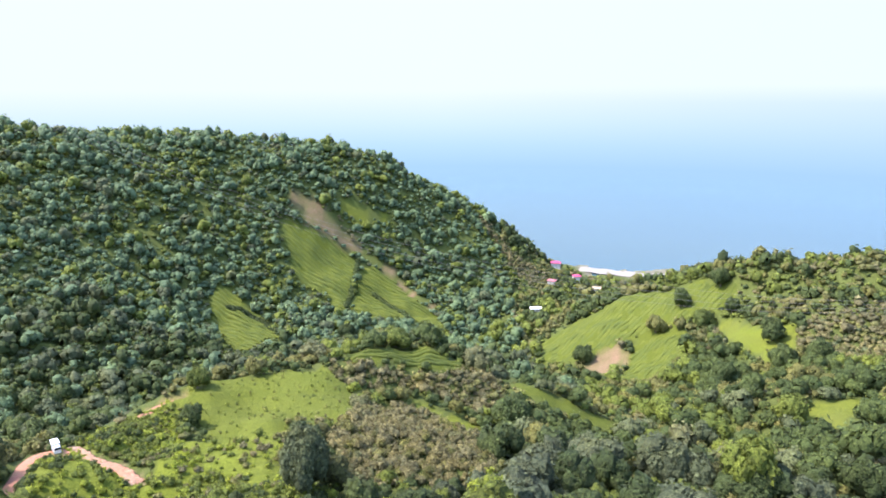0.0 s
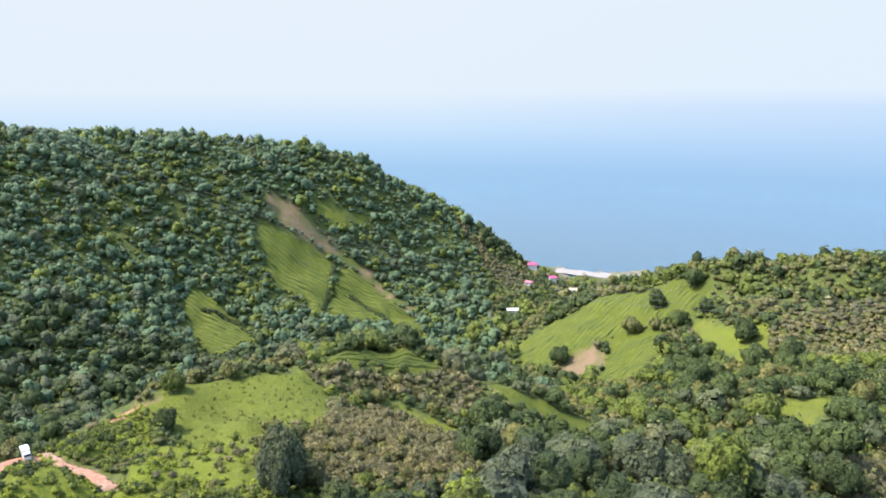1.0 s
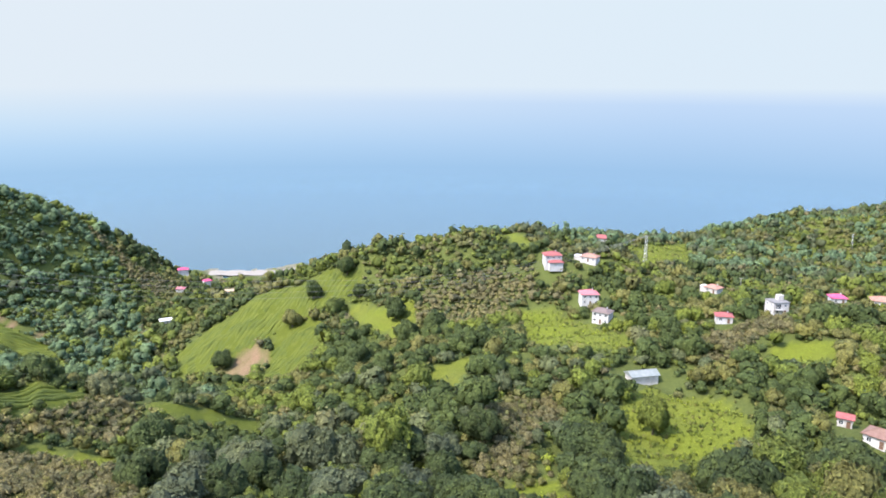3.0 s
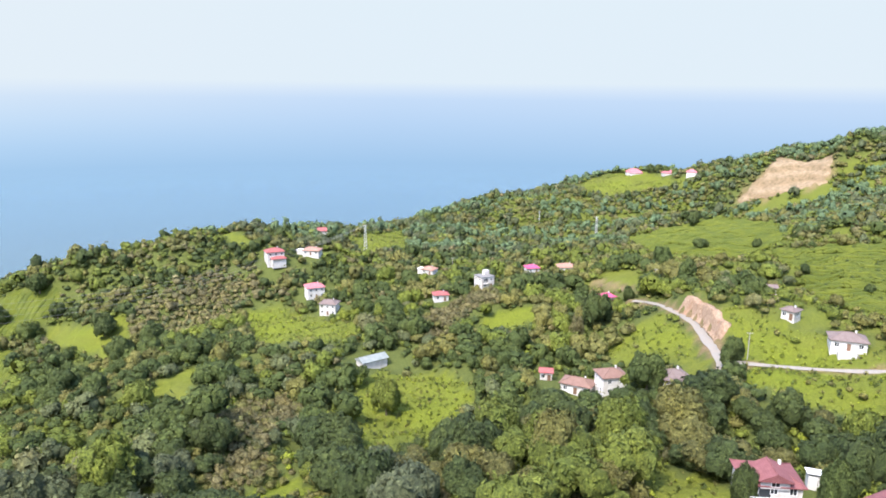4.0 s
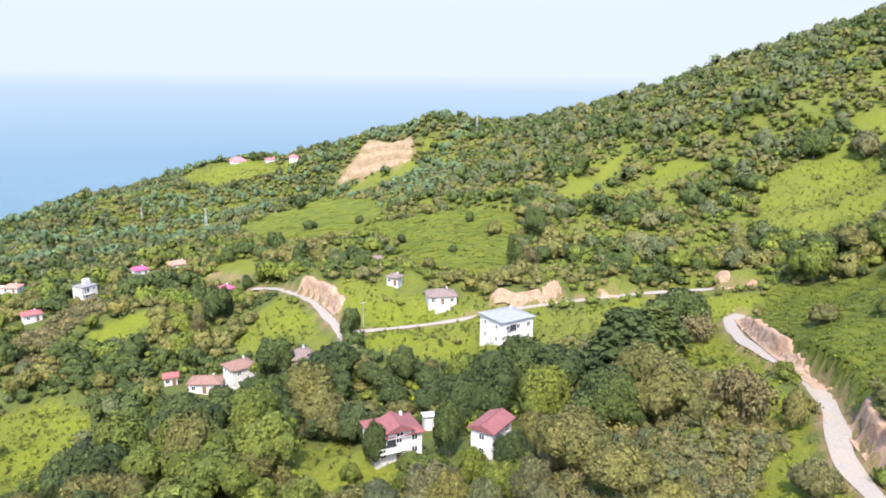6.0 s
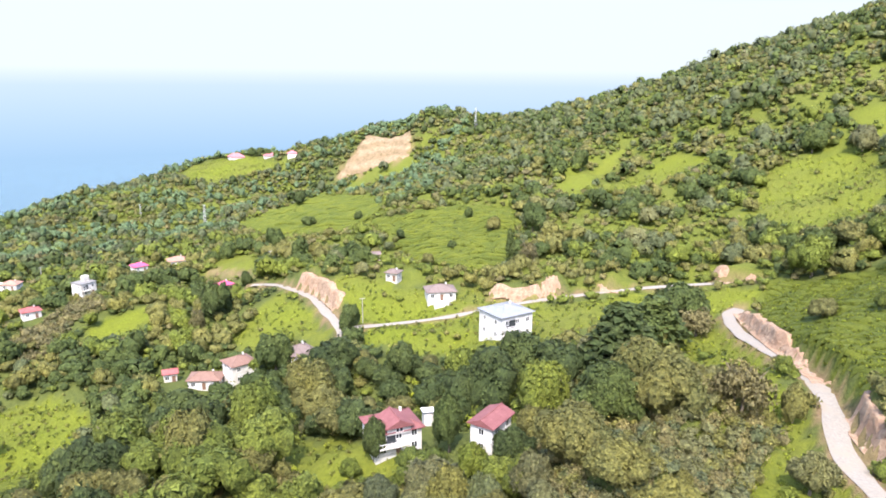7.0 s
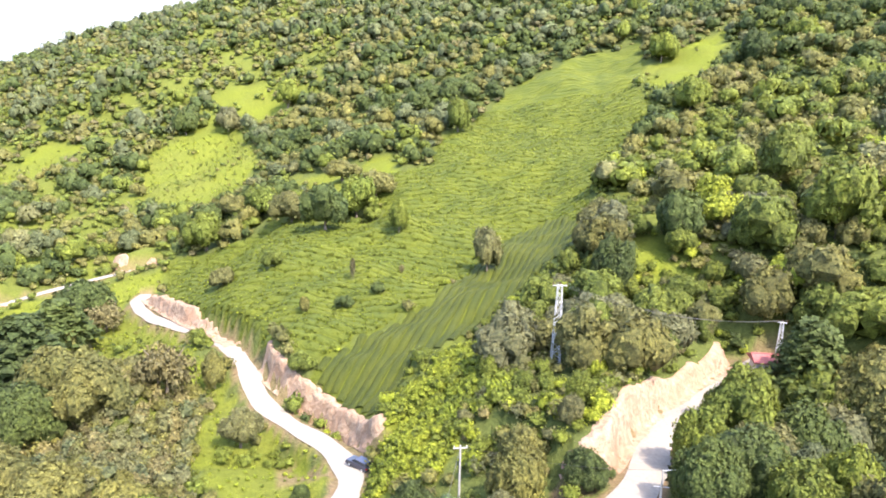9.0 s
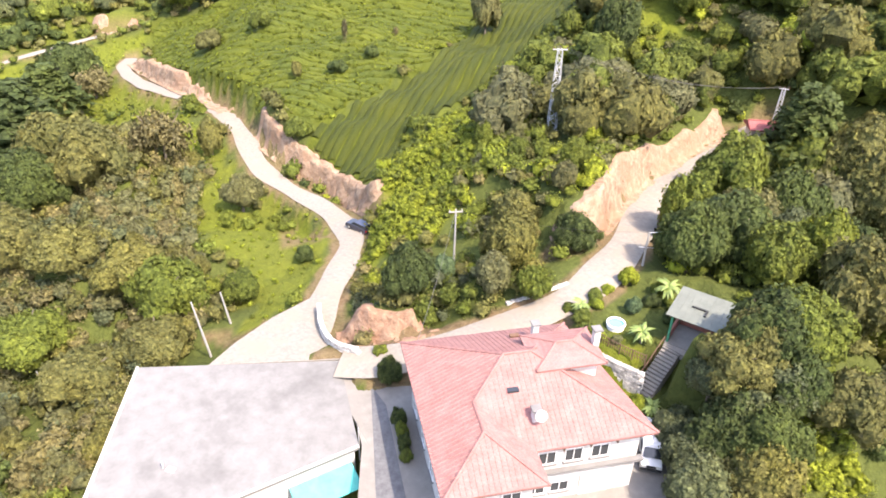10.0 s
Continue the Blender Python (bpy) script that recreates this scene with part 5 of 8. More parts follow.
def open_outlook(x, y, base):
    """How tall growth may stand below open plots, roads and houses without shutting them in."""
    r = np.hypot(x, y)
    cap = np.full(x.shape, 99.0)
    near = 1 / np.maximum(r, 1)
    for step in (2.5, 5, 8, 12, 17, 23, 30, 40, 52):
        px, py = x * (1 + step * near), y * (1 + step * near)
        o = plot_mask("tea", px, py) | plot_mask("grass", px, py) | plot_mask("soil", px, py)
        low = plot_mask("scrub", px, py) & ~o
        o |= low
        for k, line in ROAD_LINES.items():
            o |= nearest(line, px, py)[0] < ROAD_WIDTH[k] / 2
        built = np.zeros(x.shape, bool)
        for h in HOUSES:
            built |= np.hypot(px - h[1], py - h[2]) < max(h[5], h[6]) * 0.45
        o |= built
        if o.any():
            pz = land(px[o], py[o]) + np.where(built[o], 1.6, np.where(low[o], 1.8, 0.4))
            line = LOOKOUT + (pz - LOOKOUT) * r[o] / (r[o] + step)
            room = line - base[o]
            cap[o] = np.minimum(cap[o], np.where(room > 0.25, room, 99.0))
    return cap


def wood_belt(name, cell, lo, hi, a0, a1, seed, clouds, big, label, sigma=0.34):
    x, y, rng = scatter(cell, lo, hi, a0, a1, seed)
    z = land(x, y)
    keep = ~open_ground(x, y) & (z > 4.6) & planted(x, y)
    thin = patchy(x, y, 60, seed + 1) + rng.uniform(-0.25, 0.25, x.shape)
    light = plot_mask("thin", x, y)
    keep &= thin > np.where(light, 0.44, 0.12)
    keep &= ~plot_mask("scrub", x, y) | (rng.uniform(size=x.shape) < 0.12)
    x, y, z = x[keep], y[keep], z[keep]
    k = species(x, y, rng)
    size = np.where(k == 5, 0.6, np.where(k == 2, 0.8, 1.0)) * big * np.exp(np.clip(rng.normal(0, sigma, len(x)), -0.7, 0.55))
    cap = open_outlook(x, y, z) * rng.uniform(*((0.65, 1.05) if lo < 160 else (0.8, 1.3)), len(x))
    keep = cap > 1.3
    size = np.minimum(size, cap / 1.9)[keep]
    return build_woods(name, x[keep], y[keep], size, k[keep], clouds, rng, label)


def scrub_belt(name, cell, lo, hi, seed, clouds, big, label):
    """Bushes, ferns and brambles between the trees, thin on the meadows."""
    x, y, rng = scatter(cell, lo, hi, -44, 178, seed)
    z = land(x, y)
    keep = (z > 4.6) & planted(x, y)
    bare = open_ground(x, y, 0.7) | inside(PLOTS["grass"]["fern_bank"], x, y)
    u = rng.uniform(size=x.shape)
    meadow = plot_mask("grass", x, y) & (patchy(x, y, 30, 9) + u * 0.3 > 1.04)
    for k, line in ROAD_LINES.items():
        d, _, _ = nearest(line, x, y)
        meadow &= d > ROAD_WIDTH[k] / 2 + 2
    for px, py, pr in CLEARINGS:
        meadow &= np.hypot(x - px, y - py) > pr
    for poly, h, slope in YARDS:
        meadow &= edge_distance(poly, x, y) < -2
    meadow &= (x > 25) | (y < 100)
    meadow &= ~inside(PLOTS["grass"]["fern_bank"], x, y)
    keep &= ~bare | meadow
    keep &= ~plot_mask("thin", x, y) | (patchy(x, y, 24, 15) + u * 0.5 > 0.5)
    x, y, u, z = x[keep], y[keep], u[keep], z[keep]
    a = patchy(x, y, 40, 12)
    k = np.where(a + u * 0.6 > 0.95, 2, np.where(u > 0.5, 1, 0))
    light = plot_mask("thin", x, y)
    k = np.where((u > 0.93) & (np.hypot(x, y) < 165), 3, k)
    k = np.where((k == 0) & (y < 0) & (u > 0.15) & (np.hypot(x, y) < 230), 1, k)
    k = np.where(plot_mask("bramble", x, y), np.where(u < 0.75, 1, 3), k)
    k = np.where(light & (k == 0), np.where(u > 0.25, 1, 2), k)
    k = np.where((u < 0.12) & (a > 0.5), 5, k)
    # bushes of the west ridge take the same painted haze
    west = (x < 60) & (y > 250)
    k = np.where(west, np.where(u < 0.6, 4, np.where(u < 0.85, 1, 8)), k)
    # darker bushes low down, the same shade put into their colour
    k = np.where(west & (np.hypot(x, y) < 470), np.where(u < 0.45, 0, np.where(u < 0.8, 8, 1)), k)
    k = np.where(plot_mask("scrub", x, y), np.where(u < 0.8, 5, 2), k)
    size = big * np.exp(np.clip(rng.normal(0, 0.3, len(x)), -0.5, 0.5))
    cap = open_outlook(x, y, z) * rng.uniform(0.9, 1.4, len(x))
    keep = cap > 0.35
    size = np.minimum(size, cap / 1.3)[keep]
    return build_woods(name, x[keep], y[keep], size, k[keep], clouds, rng, label)


wood_belt("far_woods", 6.2, 370, 1000, -44, 22, 1, FAR, 3.3, "dense woodland covering the ridge above the coast, its leaf colour blued for haze", 0.45)
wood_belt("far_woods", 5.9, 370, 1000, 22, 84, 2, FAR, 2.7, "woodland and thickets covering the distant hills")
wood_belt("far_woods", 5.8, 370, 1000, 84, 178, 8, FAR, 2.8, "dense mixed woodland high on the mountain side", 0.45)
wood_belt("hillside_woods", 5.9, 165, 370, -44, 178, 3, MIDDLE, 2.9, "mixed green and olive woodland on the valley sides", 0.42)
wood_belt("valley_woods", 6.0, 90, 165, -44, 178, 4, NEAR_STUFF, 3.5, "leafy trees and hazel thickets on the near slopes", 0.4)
scrub_belt("far_scrub", 4.7, 370, 1000, 5, LOW_FAR, 2.5, "low scrub between the trees of the far hills")
scrub_belt("hillside_scrub", 3.9, 165, 370, 6, LOW_MIDDLE, 1.7, "bushes and bracken between the hillside trees")
scrub_belt("valley_scrub", 2.7, 112, 165, 7, LOW_NEAR, 1.3, "bushes and young hazel on the lower slopes")
scrub_belt("near_scrub", 2.6, 30, 112, 17, LOW_FINE, 1.15, "ferns, brambles and young hazel on the near slopes")


# bright ferns on the steep bank below the field and below the house
FERN = [leaf_cloud(120 + i, 7, 40, 0.3, (1, 1, 0.5), cored=3) for i in range(6)]

TUFT = [leaf_cloud(130 + i, 5, 16, 0.45, (1, 1, 0.5)) for i in range(6)]


def fern_belt(poly, cell, label, name="ferns", small=0.5, big=0.95, kinds=(3, 3, 3, 3, 1), clouds=None):
    p = np.array(poly, float)
    rng = np.random.RandomState(5)
    x, y = np.meshgrid(np.arange(p[:, 0].min(), p[:, 0].max(), cell), np.arange(p[:, 1].min(), p[:, 1].max(), cell))
    x, y = x.ravel() + rng.uniform(-0.5, 0.5, x.size) * cell, y.ravel() + rng.uniform(-0.5, 0.5, y.size) * cell
    c = inside(poly, x, y)
    for k, line in ROAD_LINES.items():
        d, _, _ = nearest(line, x, y)
        c &= d > ROAD_WIDTH[k] / 2 + 0.6
    for k, (line, h) in BANK_LINES.items():
        d, i, side = nearest(line, x, y)
        c &= d > 0.5 * h + 0.6
    x, y = x[c], y[c]
    u = rng.uniform(size=x.shape)
    return build_woods(name, x, y, rng.uniform(small, big, x.shape), np.array(kinds)[(u * len(kinds)).astype(int)], clouds or FERN, rng, label)


fern_belt(PLOTS["grass"]["fern_bank"], 0.88, "bright yellow-green ferns covering the steep bank")
fern_belt(PLOTS["grass"]["low_right"], 0.8, "bright green ferns in a clearing below the house")
fern_belt(PLOTS["scrub"]["spur_bushes"], 2.3, "lush green bushes and brambles beside the track", "brambles", 0.8, 1.5, (1, 1, 3, 0, 1))
fern_belt(PLOTS["grass"]["spur_meadow"], 3.4, "tussocks of rough grass on the meadow", "tussocks", 0.25, 0.7, (1, 2, 1, 0), TUFT)
fern_belt(PLOTS["grass"]["spur_front"], 3.0, "tussocks and small bushes below the meadow", "tussocks", 0.4, 1.3, (1, 2, 5, 3, 1))
fern_belt(PLOTS["grass"]["spur_shoulder"], 1.6, "lush grass and bushes on the shoulder of the spur", "tussocks", 0.35, 0.9, (1, 1, 3, 1, 2))
fern_belt(PLOTS["grass"]["spur_low"], 2.2, "brambles and rough grass on the bank", "brambles", 0.5, 1.2, (1, 1, 3, 0))
fern_belt(PLOTS["grass"]["road_meadow"], 2.2, "tufts of taller grass in the meadow", "tussocks", 0.2, 0.5, (1, 3, 3))
for k in ("orchard", "orchard_low"):
    fern_belt(PLOTS["scrub"][k], 2.3, "grey-brown hazel scrub covering the orchard slope", "hazel_scrub", 1.0, 1.9, (7, 2, 8, 2, 7, 5), LOW_FINE)
for k in ("house_meadow", "road_verge", "village_green", "hollow_green", "lane_meadow", "bend_green", "lane_green", "west_verge", "far_low", "far_top", "hill_strip", "round_plot"):
    fern_belt(PLOTS["grass"][k], 2.8, "tussocks and weeds in the rough grass", "tussocks", 0.3, 0.85, (1, 1, 3, 2, 0), TUFT)
for k in ("spur_bracken", "spur_bracken_low", "hollow_scrub", "right_scrub"):
    fern_belt(PLOTS["scrub"][k], 1.9, "dense brown bracken and bare hazel covering the slope", "bracken", 0.8, 1.5, (5, 5, 2, 5, 5, 7), LOW_NEAR)
for k in ("village_scrub", "west_end", "east_scrub"):
    fern_belt(PLOTS["scrub"][k], 3.0, "brown scrub covering the slope", "bracken", 1.2, 2.2, (5, 5, 2, 5, 8), LOW_MIDDLE)
fern_belt([(57, -36.5), (59.5, -45), (50, -48), (44, -46.5), (43.2, -41.5), (46.5, -37), (51, -34.5)], 1.9, "leafy green bushes filling the corner above the earth bank", "brambles", 0.8, 1.6, (1, 3, 1, 8, 2, 1), LOW_FINE)
fern_belt(PLOTS["bramble"]["upper_bank"], 2.3, "lush yellow-green brambles and ferns between the trees", "brambles", 0.9, 1.7, (1, 3, 1, 1, 2, 7), LOW_FINE)


def verge(line, wide, label, kind=3, name="verge_grass", small=0.3, big=0.6):
    """Low growth along a line."""
    q = along([(x, y, 0) for x, y in line], 0.5)
    rng = np.random.RandomState(8)
    n = len(q) * 3
    i = rng.randint(0, len(q), n)
    x, y = q[i, 0] + rng.normal(size=n) * wide / 2, q[i, 1] + rng.normal(size=n) * wide / 2
    return build_woods(name, x, y, rng.uniform(small, big, n), np.full(n, kind), FERN, rng, label)


for k in VERGES:
    if k.startswith("hedge_far"):
        verge(VERGES[k], 1.2, "dark hedge dividing the tea plots", 0, "hedge", 1.2, 2.0)
    elif k.startswith("hedge"):
        verge(VERGES[k], 1.0, "dark low hedge along the crest of the meadow", 0, "hedge", 0.5, 1.1)
    else:
        verge(VERGES[k], 1.3, "yellow flowering grass along the edge of the track")


# ---- building kit ----
def part(name, bm, material, parent, label=""):
    """One mesh object under a thing or under a part of it."""
    me = bpy.data.meshes.new(name)
    bmesh.ops.recalc_face_normals(bm, faces=bm.faces)
    bm.to_mesh(me)
    bm.free()
    me.materials.append(material)
    ob = new(name, me)
    ob.parent = parent
    return tagged(ob, label)


def thing(name, m, label, category, group=""):
    ob = new(name)
    ob.matrix_world = m
    ob.empty_display_size = 0.3
    return tagged(ob, label, category, group)


def add_box(bm, x, y, z, sx, sy, sz, turn=0.0, bevel=0.0):
    """A box centred at x, y, with its foot at z."""
    m = Matrix.Translation((x, y, z + sz / 2)) @ Matrix.Rotation(turn, 4, "Z") @ Matrix.Diagonal((sx, sy, sz, 1))
    r = bmesh.ops.create_cube(bm, size=1, matrix=m)
    if bevel:
        bmesh.ops.bevel(bm, geom=list({e for v in r["verts"] for e in v.link_edges}), offset=bevel, segments=2, affect="EDGES")


def box(*a, **k):
    bm = bmesh.new()
    add_box(bm, *a, **k)
    return bm


def add_rod(bm, a, b, r0, r1=None, sides=6):
    a, b = Vector(a), Vector(b)
    d = b - a
    m = Matrix.Translation((a + b) / 2) @ d.to_track_quat("Z", "Y").to_matrix().to_4x4()
    bmesh.ops.create_cone(bm, cap_ends=True, segments=sides, radius1=r0, radius2=r0 if r1 is None else r1, depth=d.length, matrix=m)


def rod(*a, **k):
    bm = bmesh.new()
    add_rod(bm, *a, **k)
    return bm


def add_face(bm, pts):
    return bm.faces.new([bm.verts.new(p) for p in pts])


def add_prism(bm, pts, z0, z1):
    """A flat outline drawn up from z0 to z1."""
    lo = [bm.verts.new((x, y, z0)) for x, y in pts]
    hi = [bm.verts.new((x, y, z1)) for x, y in pts]
    bm.faces.new(lo[::-1])
    bm.faces.new(hi)
    for i in range(len(pts)):
        j = (i + 1) % len(pts)
        bm.faces.new((lo[i], lo[j], hi[j], hi[i]))


def prism(*a):
    bm = bmesh.new()
    add_prism(bm, *a)
    return bm


PLASTER = surface("white_plaster", (0.44, 0.43, 0.415), (0.57, 0.56, 0.545), 1.4, 0.85, 0.15, 0.02, stain=(0.42, 0.395, 0.36), stain_scale=0.5)
GREYWALL = surface("grey_plaster", (0.42, 0.4, 0.37), (0.58, 0.56, 0.53), 1.2, 0.9, 0.2, 0.02, stain=(0.36, 0.33, 0.3), stain_scale=0.5)
CONCRETE = surface("weathered_concrete", (0.149, 0.145, 0.139), (0.2, 0.195, 0.187), 0.8, 0.9, 0.25, 0.03, stain=(0.117, 0.113, 0.108), stain_scale=0.11)
FRAME = surface("window_frame", (0.7, 0.7, 0.7), (0.8, 0.8, 0.8), 3.0, 0.5, 0)
DARKWOOD = surface("dark_wood", (0.09, 0.05, 0.03), (0.18, 0.1, 0.06), 5.0, 0.7, 0.3, 0.02)
STEEL = surface("galvanised_steel", (0.4, 0.41, 0.42), (0.52, 0.53, 0.54), 4.0, 0.5, 0.1, 0.01, metal=0.3)
POLEGREY = surface("pole_concrete", (0.26, 0.25, 0.235), (0.36, 0.35, 0.33), 3.0, 0.9, 0.2, 0.01)
STONE = surface("stone_masonry", (0.3, 0.29, 0.27), (0.55, 0.53, 0.5), 2.5, 0.95, 0.8, 0.12, vary=0.25)
RUBBER = surface("rubber", (0.015, 0.015, 0.015), (0.03, 0.03, 0.03), 6.0, 0.8, 0.1, 0.01)


def tiles(name, dark, light):
    """Weathered roof tiles: courses and rolls as relief, faded patches."""
    m, t, n, l, p = nodes_of(name)
    pos = n.new("ShaderNodeTexCoord").outputs["Object"]
    g = noise_tex(n, l, pos, 0.9, 6.0, 0.7)
    f = noise_tex(n, l, pos, 9.0, 3.0, 0.6)
    r = ramp(n, ((0.3, dark), (0.7, light)))
    l.new(g.outputs["Fac"], r.inputs["Fac"])
    k = ramp(n, ((0.3, (0.78, 0.78, 0.78)), (0.7, (1.12, 1.12, 1.12))))
    l.new(f.outputs["Fac"], k.inputs["Fac"])
    l.new(mixed(n, l, 1.0, r.outputs["Color"], k.outputs["Color"], "MULTIPLY"), p.inputs["Base Color"])
    w = n.new("ShaderNodeTexWave")
    w.bands_direction = "Z"
    w.inputs["Scale"].default_value, w.inputs["Distortion"].default_value = 1.9, 0.6
    l.new(pos, w.inputs["Vector"])
    bumped(n, l, p, w.outputs["Fac"], 0.35, 0.06)
    p.inputs["Roughness"].default_value = 0.8
    return m


ROOF = {
    "MAROON": tiles("maroon_roof", (0.145, 0.045, 0.047), (0.215, 0.082, 0.082)),
    "RED": tiles("red_roof", (0.238, 0.0576, 0.054), (0.317, 0.108, 0.101)),
    "PINK": tiles("magenta_roof", (0.418, 0.0504, 0.13), (0.49, 0.0936, 0.187)),
    "PINKRED": tiles("pink_red_roof", (0.36, 0.101, 0.115), (0.461, 0.18, 0.194)),
    "ORANGE": tiles("orange_roof", (0.274, 0.137, 0.0936), (0.36, 0.209, 0.158)),
    "TERRACOTTA": tiles("terracotta_roof", (0.144, 0.0778, 0.0576), (0.216, 0.13, 0.0994)),
    "BROWN": tiles("brown_roof", (0.122, 0.0878, 0.0778), (0.187, 0.144, 0.13)),
    "SAND": tiles("sand_roof", (0.36, 0.259, 0.173), (0.446, 0.346, 0.245)),
    "ZINC": surface("zinc_sheet", (0.19, 0.2, 0.215), (0.25, 0.26, 0.28), 0.7, 0.4, 0.05, 0.01, metal=0.15),
    "WHITE": surface("white_sheet", (0.7, 0.7, 0.7), (0.85, 0.85, 0.85), 0.8, 0.6, 0.05, 0.01),
    "PALE": surface("cloudy_film", (0.15, 0.17, 0.16), (0.24, 0.26, 0.245), 0.6, 0.5, 0.2, 0.05),
    "CONCRETE": CONCRETE,
}
WALLS = {"PLASTER": PLASTER, "GREYWALL": GREYWALL, "CONCRETE": CONCRETE}


def glass_material():
    m, t, n, l, p = nodes_of("window_glass")
    p.inputs["Base Color"].default_value = (0.03, 0.035, 0.04, 1)
    p.inputs["Roughness"].default_value = 0.06
    p.inputs["Specular IOR Level"].default_value = 0.6
    return m


GLASS = glass_material()


def ring(w, h, t, d):
    """A rectangular frame in one piece: w by h, bars t wide, d deep, standing on z = 0 and facing -y."""
    bm = bmesh.new()
    o = [(-w / 2, 0), (w / 2, 0), (w / 2, h), (-w / 2, h)]
    i = [(-w / 2 + t, t), (w / 2 - t, t), (w / 2 - t, h - t), (-w / 2 + t, h - t)]
    v = [[bm.verts.new((x, y, z)) for x, z in pts] for pts in (o, i) for y in (-d, 0.03)]
    for k in range(4):
        n = (k + 1) % 4
        bm.faces.new((v[0][k], v[0][n], v[2][n], v[2][k]))
        bm.faces.new((v[2][k], v[2][n], v[3][n], v[3][k]))
        bm.faces.new((v[0][n], v[0][k], v[1][k], v[1][n]))
    return bm


def add_window(parent, x, y, z, w, h, face, sill=False):
    """A window in a wall that faces along face (degrees from -y), its middle at x, y, its foot at z."""
    m = Matrix.Translation((x, y, z)) @ Matrix.Rotation(radians(face), 4, "Z")
    pieces = [("pane", box(0, 0.0, 0.06, w - 0.12, 0.05, h - 0.12), GLASS), ("mullion", box(0, -0.05, 0.07, 0.06, 0.06, h - 0.14), FRAME)]
    if sill:
        pieces.append(("sill", box(0, -0.09, -0.09, w + 0.2, 0.24, 0.085), CONCRETE))
    bm = ring(w, h, 0.08, 0.09)
    bm.transform(m)
    win = part("window", bm, FRAME, parent)
    for name, bm, mat in pieces:
        bm.transform(m)
        part(name, bm, mat, win)


def hip_roof(w, d, rise, over, z, gable=False):
    """A roof in one piece with thick eaves over a w by d plan; its ridge runs along the longer side."""
    W, D = w / 2 + over, d / 2 + over
    swap = D > W
    if swap:
        W, D = D, W
    top = W if gable else W - D
    f = 0.18
    bm = bmesh.new()
    e = [(-W, -D, z), (W, -D, z), (W, D, z), (-W, D, z)]
    lo = [bm.verts.new(p) for p in e]
    hi = [bm.verts.new((x, y, z + f)) for x, y, _ in e]
    r0, r1 = bm.verts.new((-top, 0, z + f + rise)), bm.verts.new((max(top, 0.01), 0, z + f + rise))
    bm.faces.new(lo)
    for i in range(4):
        bm.faces.new((lo[i], lo[(i + 1) % 4], hi[(i + 1) % 4], hi[i]))
    bm.faces.new((hi[0], hi[1], r1, r0))
    bm.faces.new((hi[2], hi[3], r0, r1))
    bm.faces.new((hi[1], hi[2], r1))
    bm.faces.new((hi[3], hi[0], r0))
    if swap:
        bm.transform(Matrix.Rotation(radians(90), 4, "Z"))
    ridge = [Vector((-top, 0, z + f + rise)), Vector((top, 0, z + f + rise))]
    hips = [] if gable else [(hi[0].co, 0), (hi[3].co, 0), (hi[1].co, 1), (hi[2].co, 1)]
    caps = bmesh.new()
    turn = Matrix.Rotation(radians(90), 4, "Z") if swap else Matrix.Identity(4)
    ridge = [turn @ v for v in ridge]
    if (ridge[0] - ridge[1]).length > 0.3:
        add_rod(caps, ridge[0], ridge[1], 0.13)
    for c, k in hips:
        add_rod(caps, c, ridge[k], 0.1)
    return bm, caps


HOUSE_LABEL = {
    "gabled_house": "two-storey white house with faded maroon roof and gable balcony",
    "narrow_house": "narrow white house with red roof among trees",
    "modern_house": "three-storey white villa with pale metal roof and balconies",
    "bungalow": "long white bungalow with brown roof on the meadow",
    "cottage": "small grey cottage with worn brown roof",
    "village_house": "white two-storey house with terracotta hip roof",
    "low_house": "low white house with spreading terracotta roof",
    "shed": "little shed with red roof beside the houses",
    "two_tier_house": "grey house with brown roof in two tiers",
    "red_roof_house": "white village house with a bright red roof",
    "concrete_house": "unfinished grey concrete house with flat roof",
    "orange_roof_house": "white house with orange roof and low annex",
    "pink_roof_house": "white village house under a vivid pink roof",
    "white_house": "white two-storey house with brown roof on the slope",
    "hut": "tiny white flat-roofed hut beside the village houses",
    "ridge_house": "pale house with reddish roof on the village ridge",
    "hilltop_house": "pale house with pinkish roof on the far hilltop",
    "coast_house": "house with pink roof among trees near the shore",
    "coast_hut": "low hut with white sheet roof in the valley",
    "greenhouse": "old greenhouse with cloudy pale film roof",
    "white_shed": "white lean-to shed beside the gabled house",
    "road_shed": "roadside shed with red sheet roof below a pylon",
}


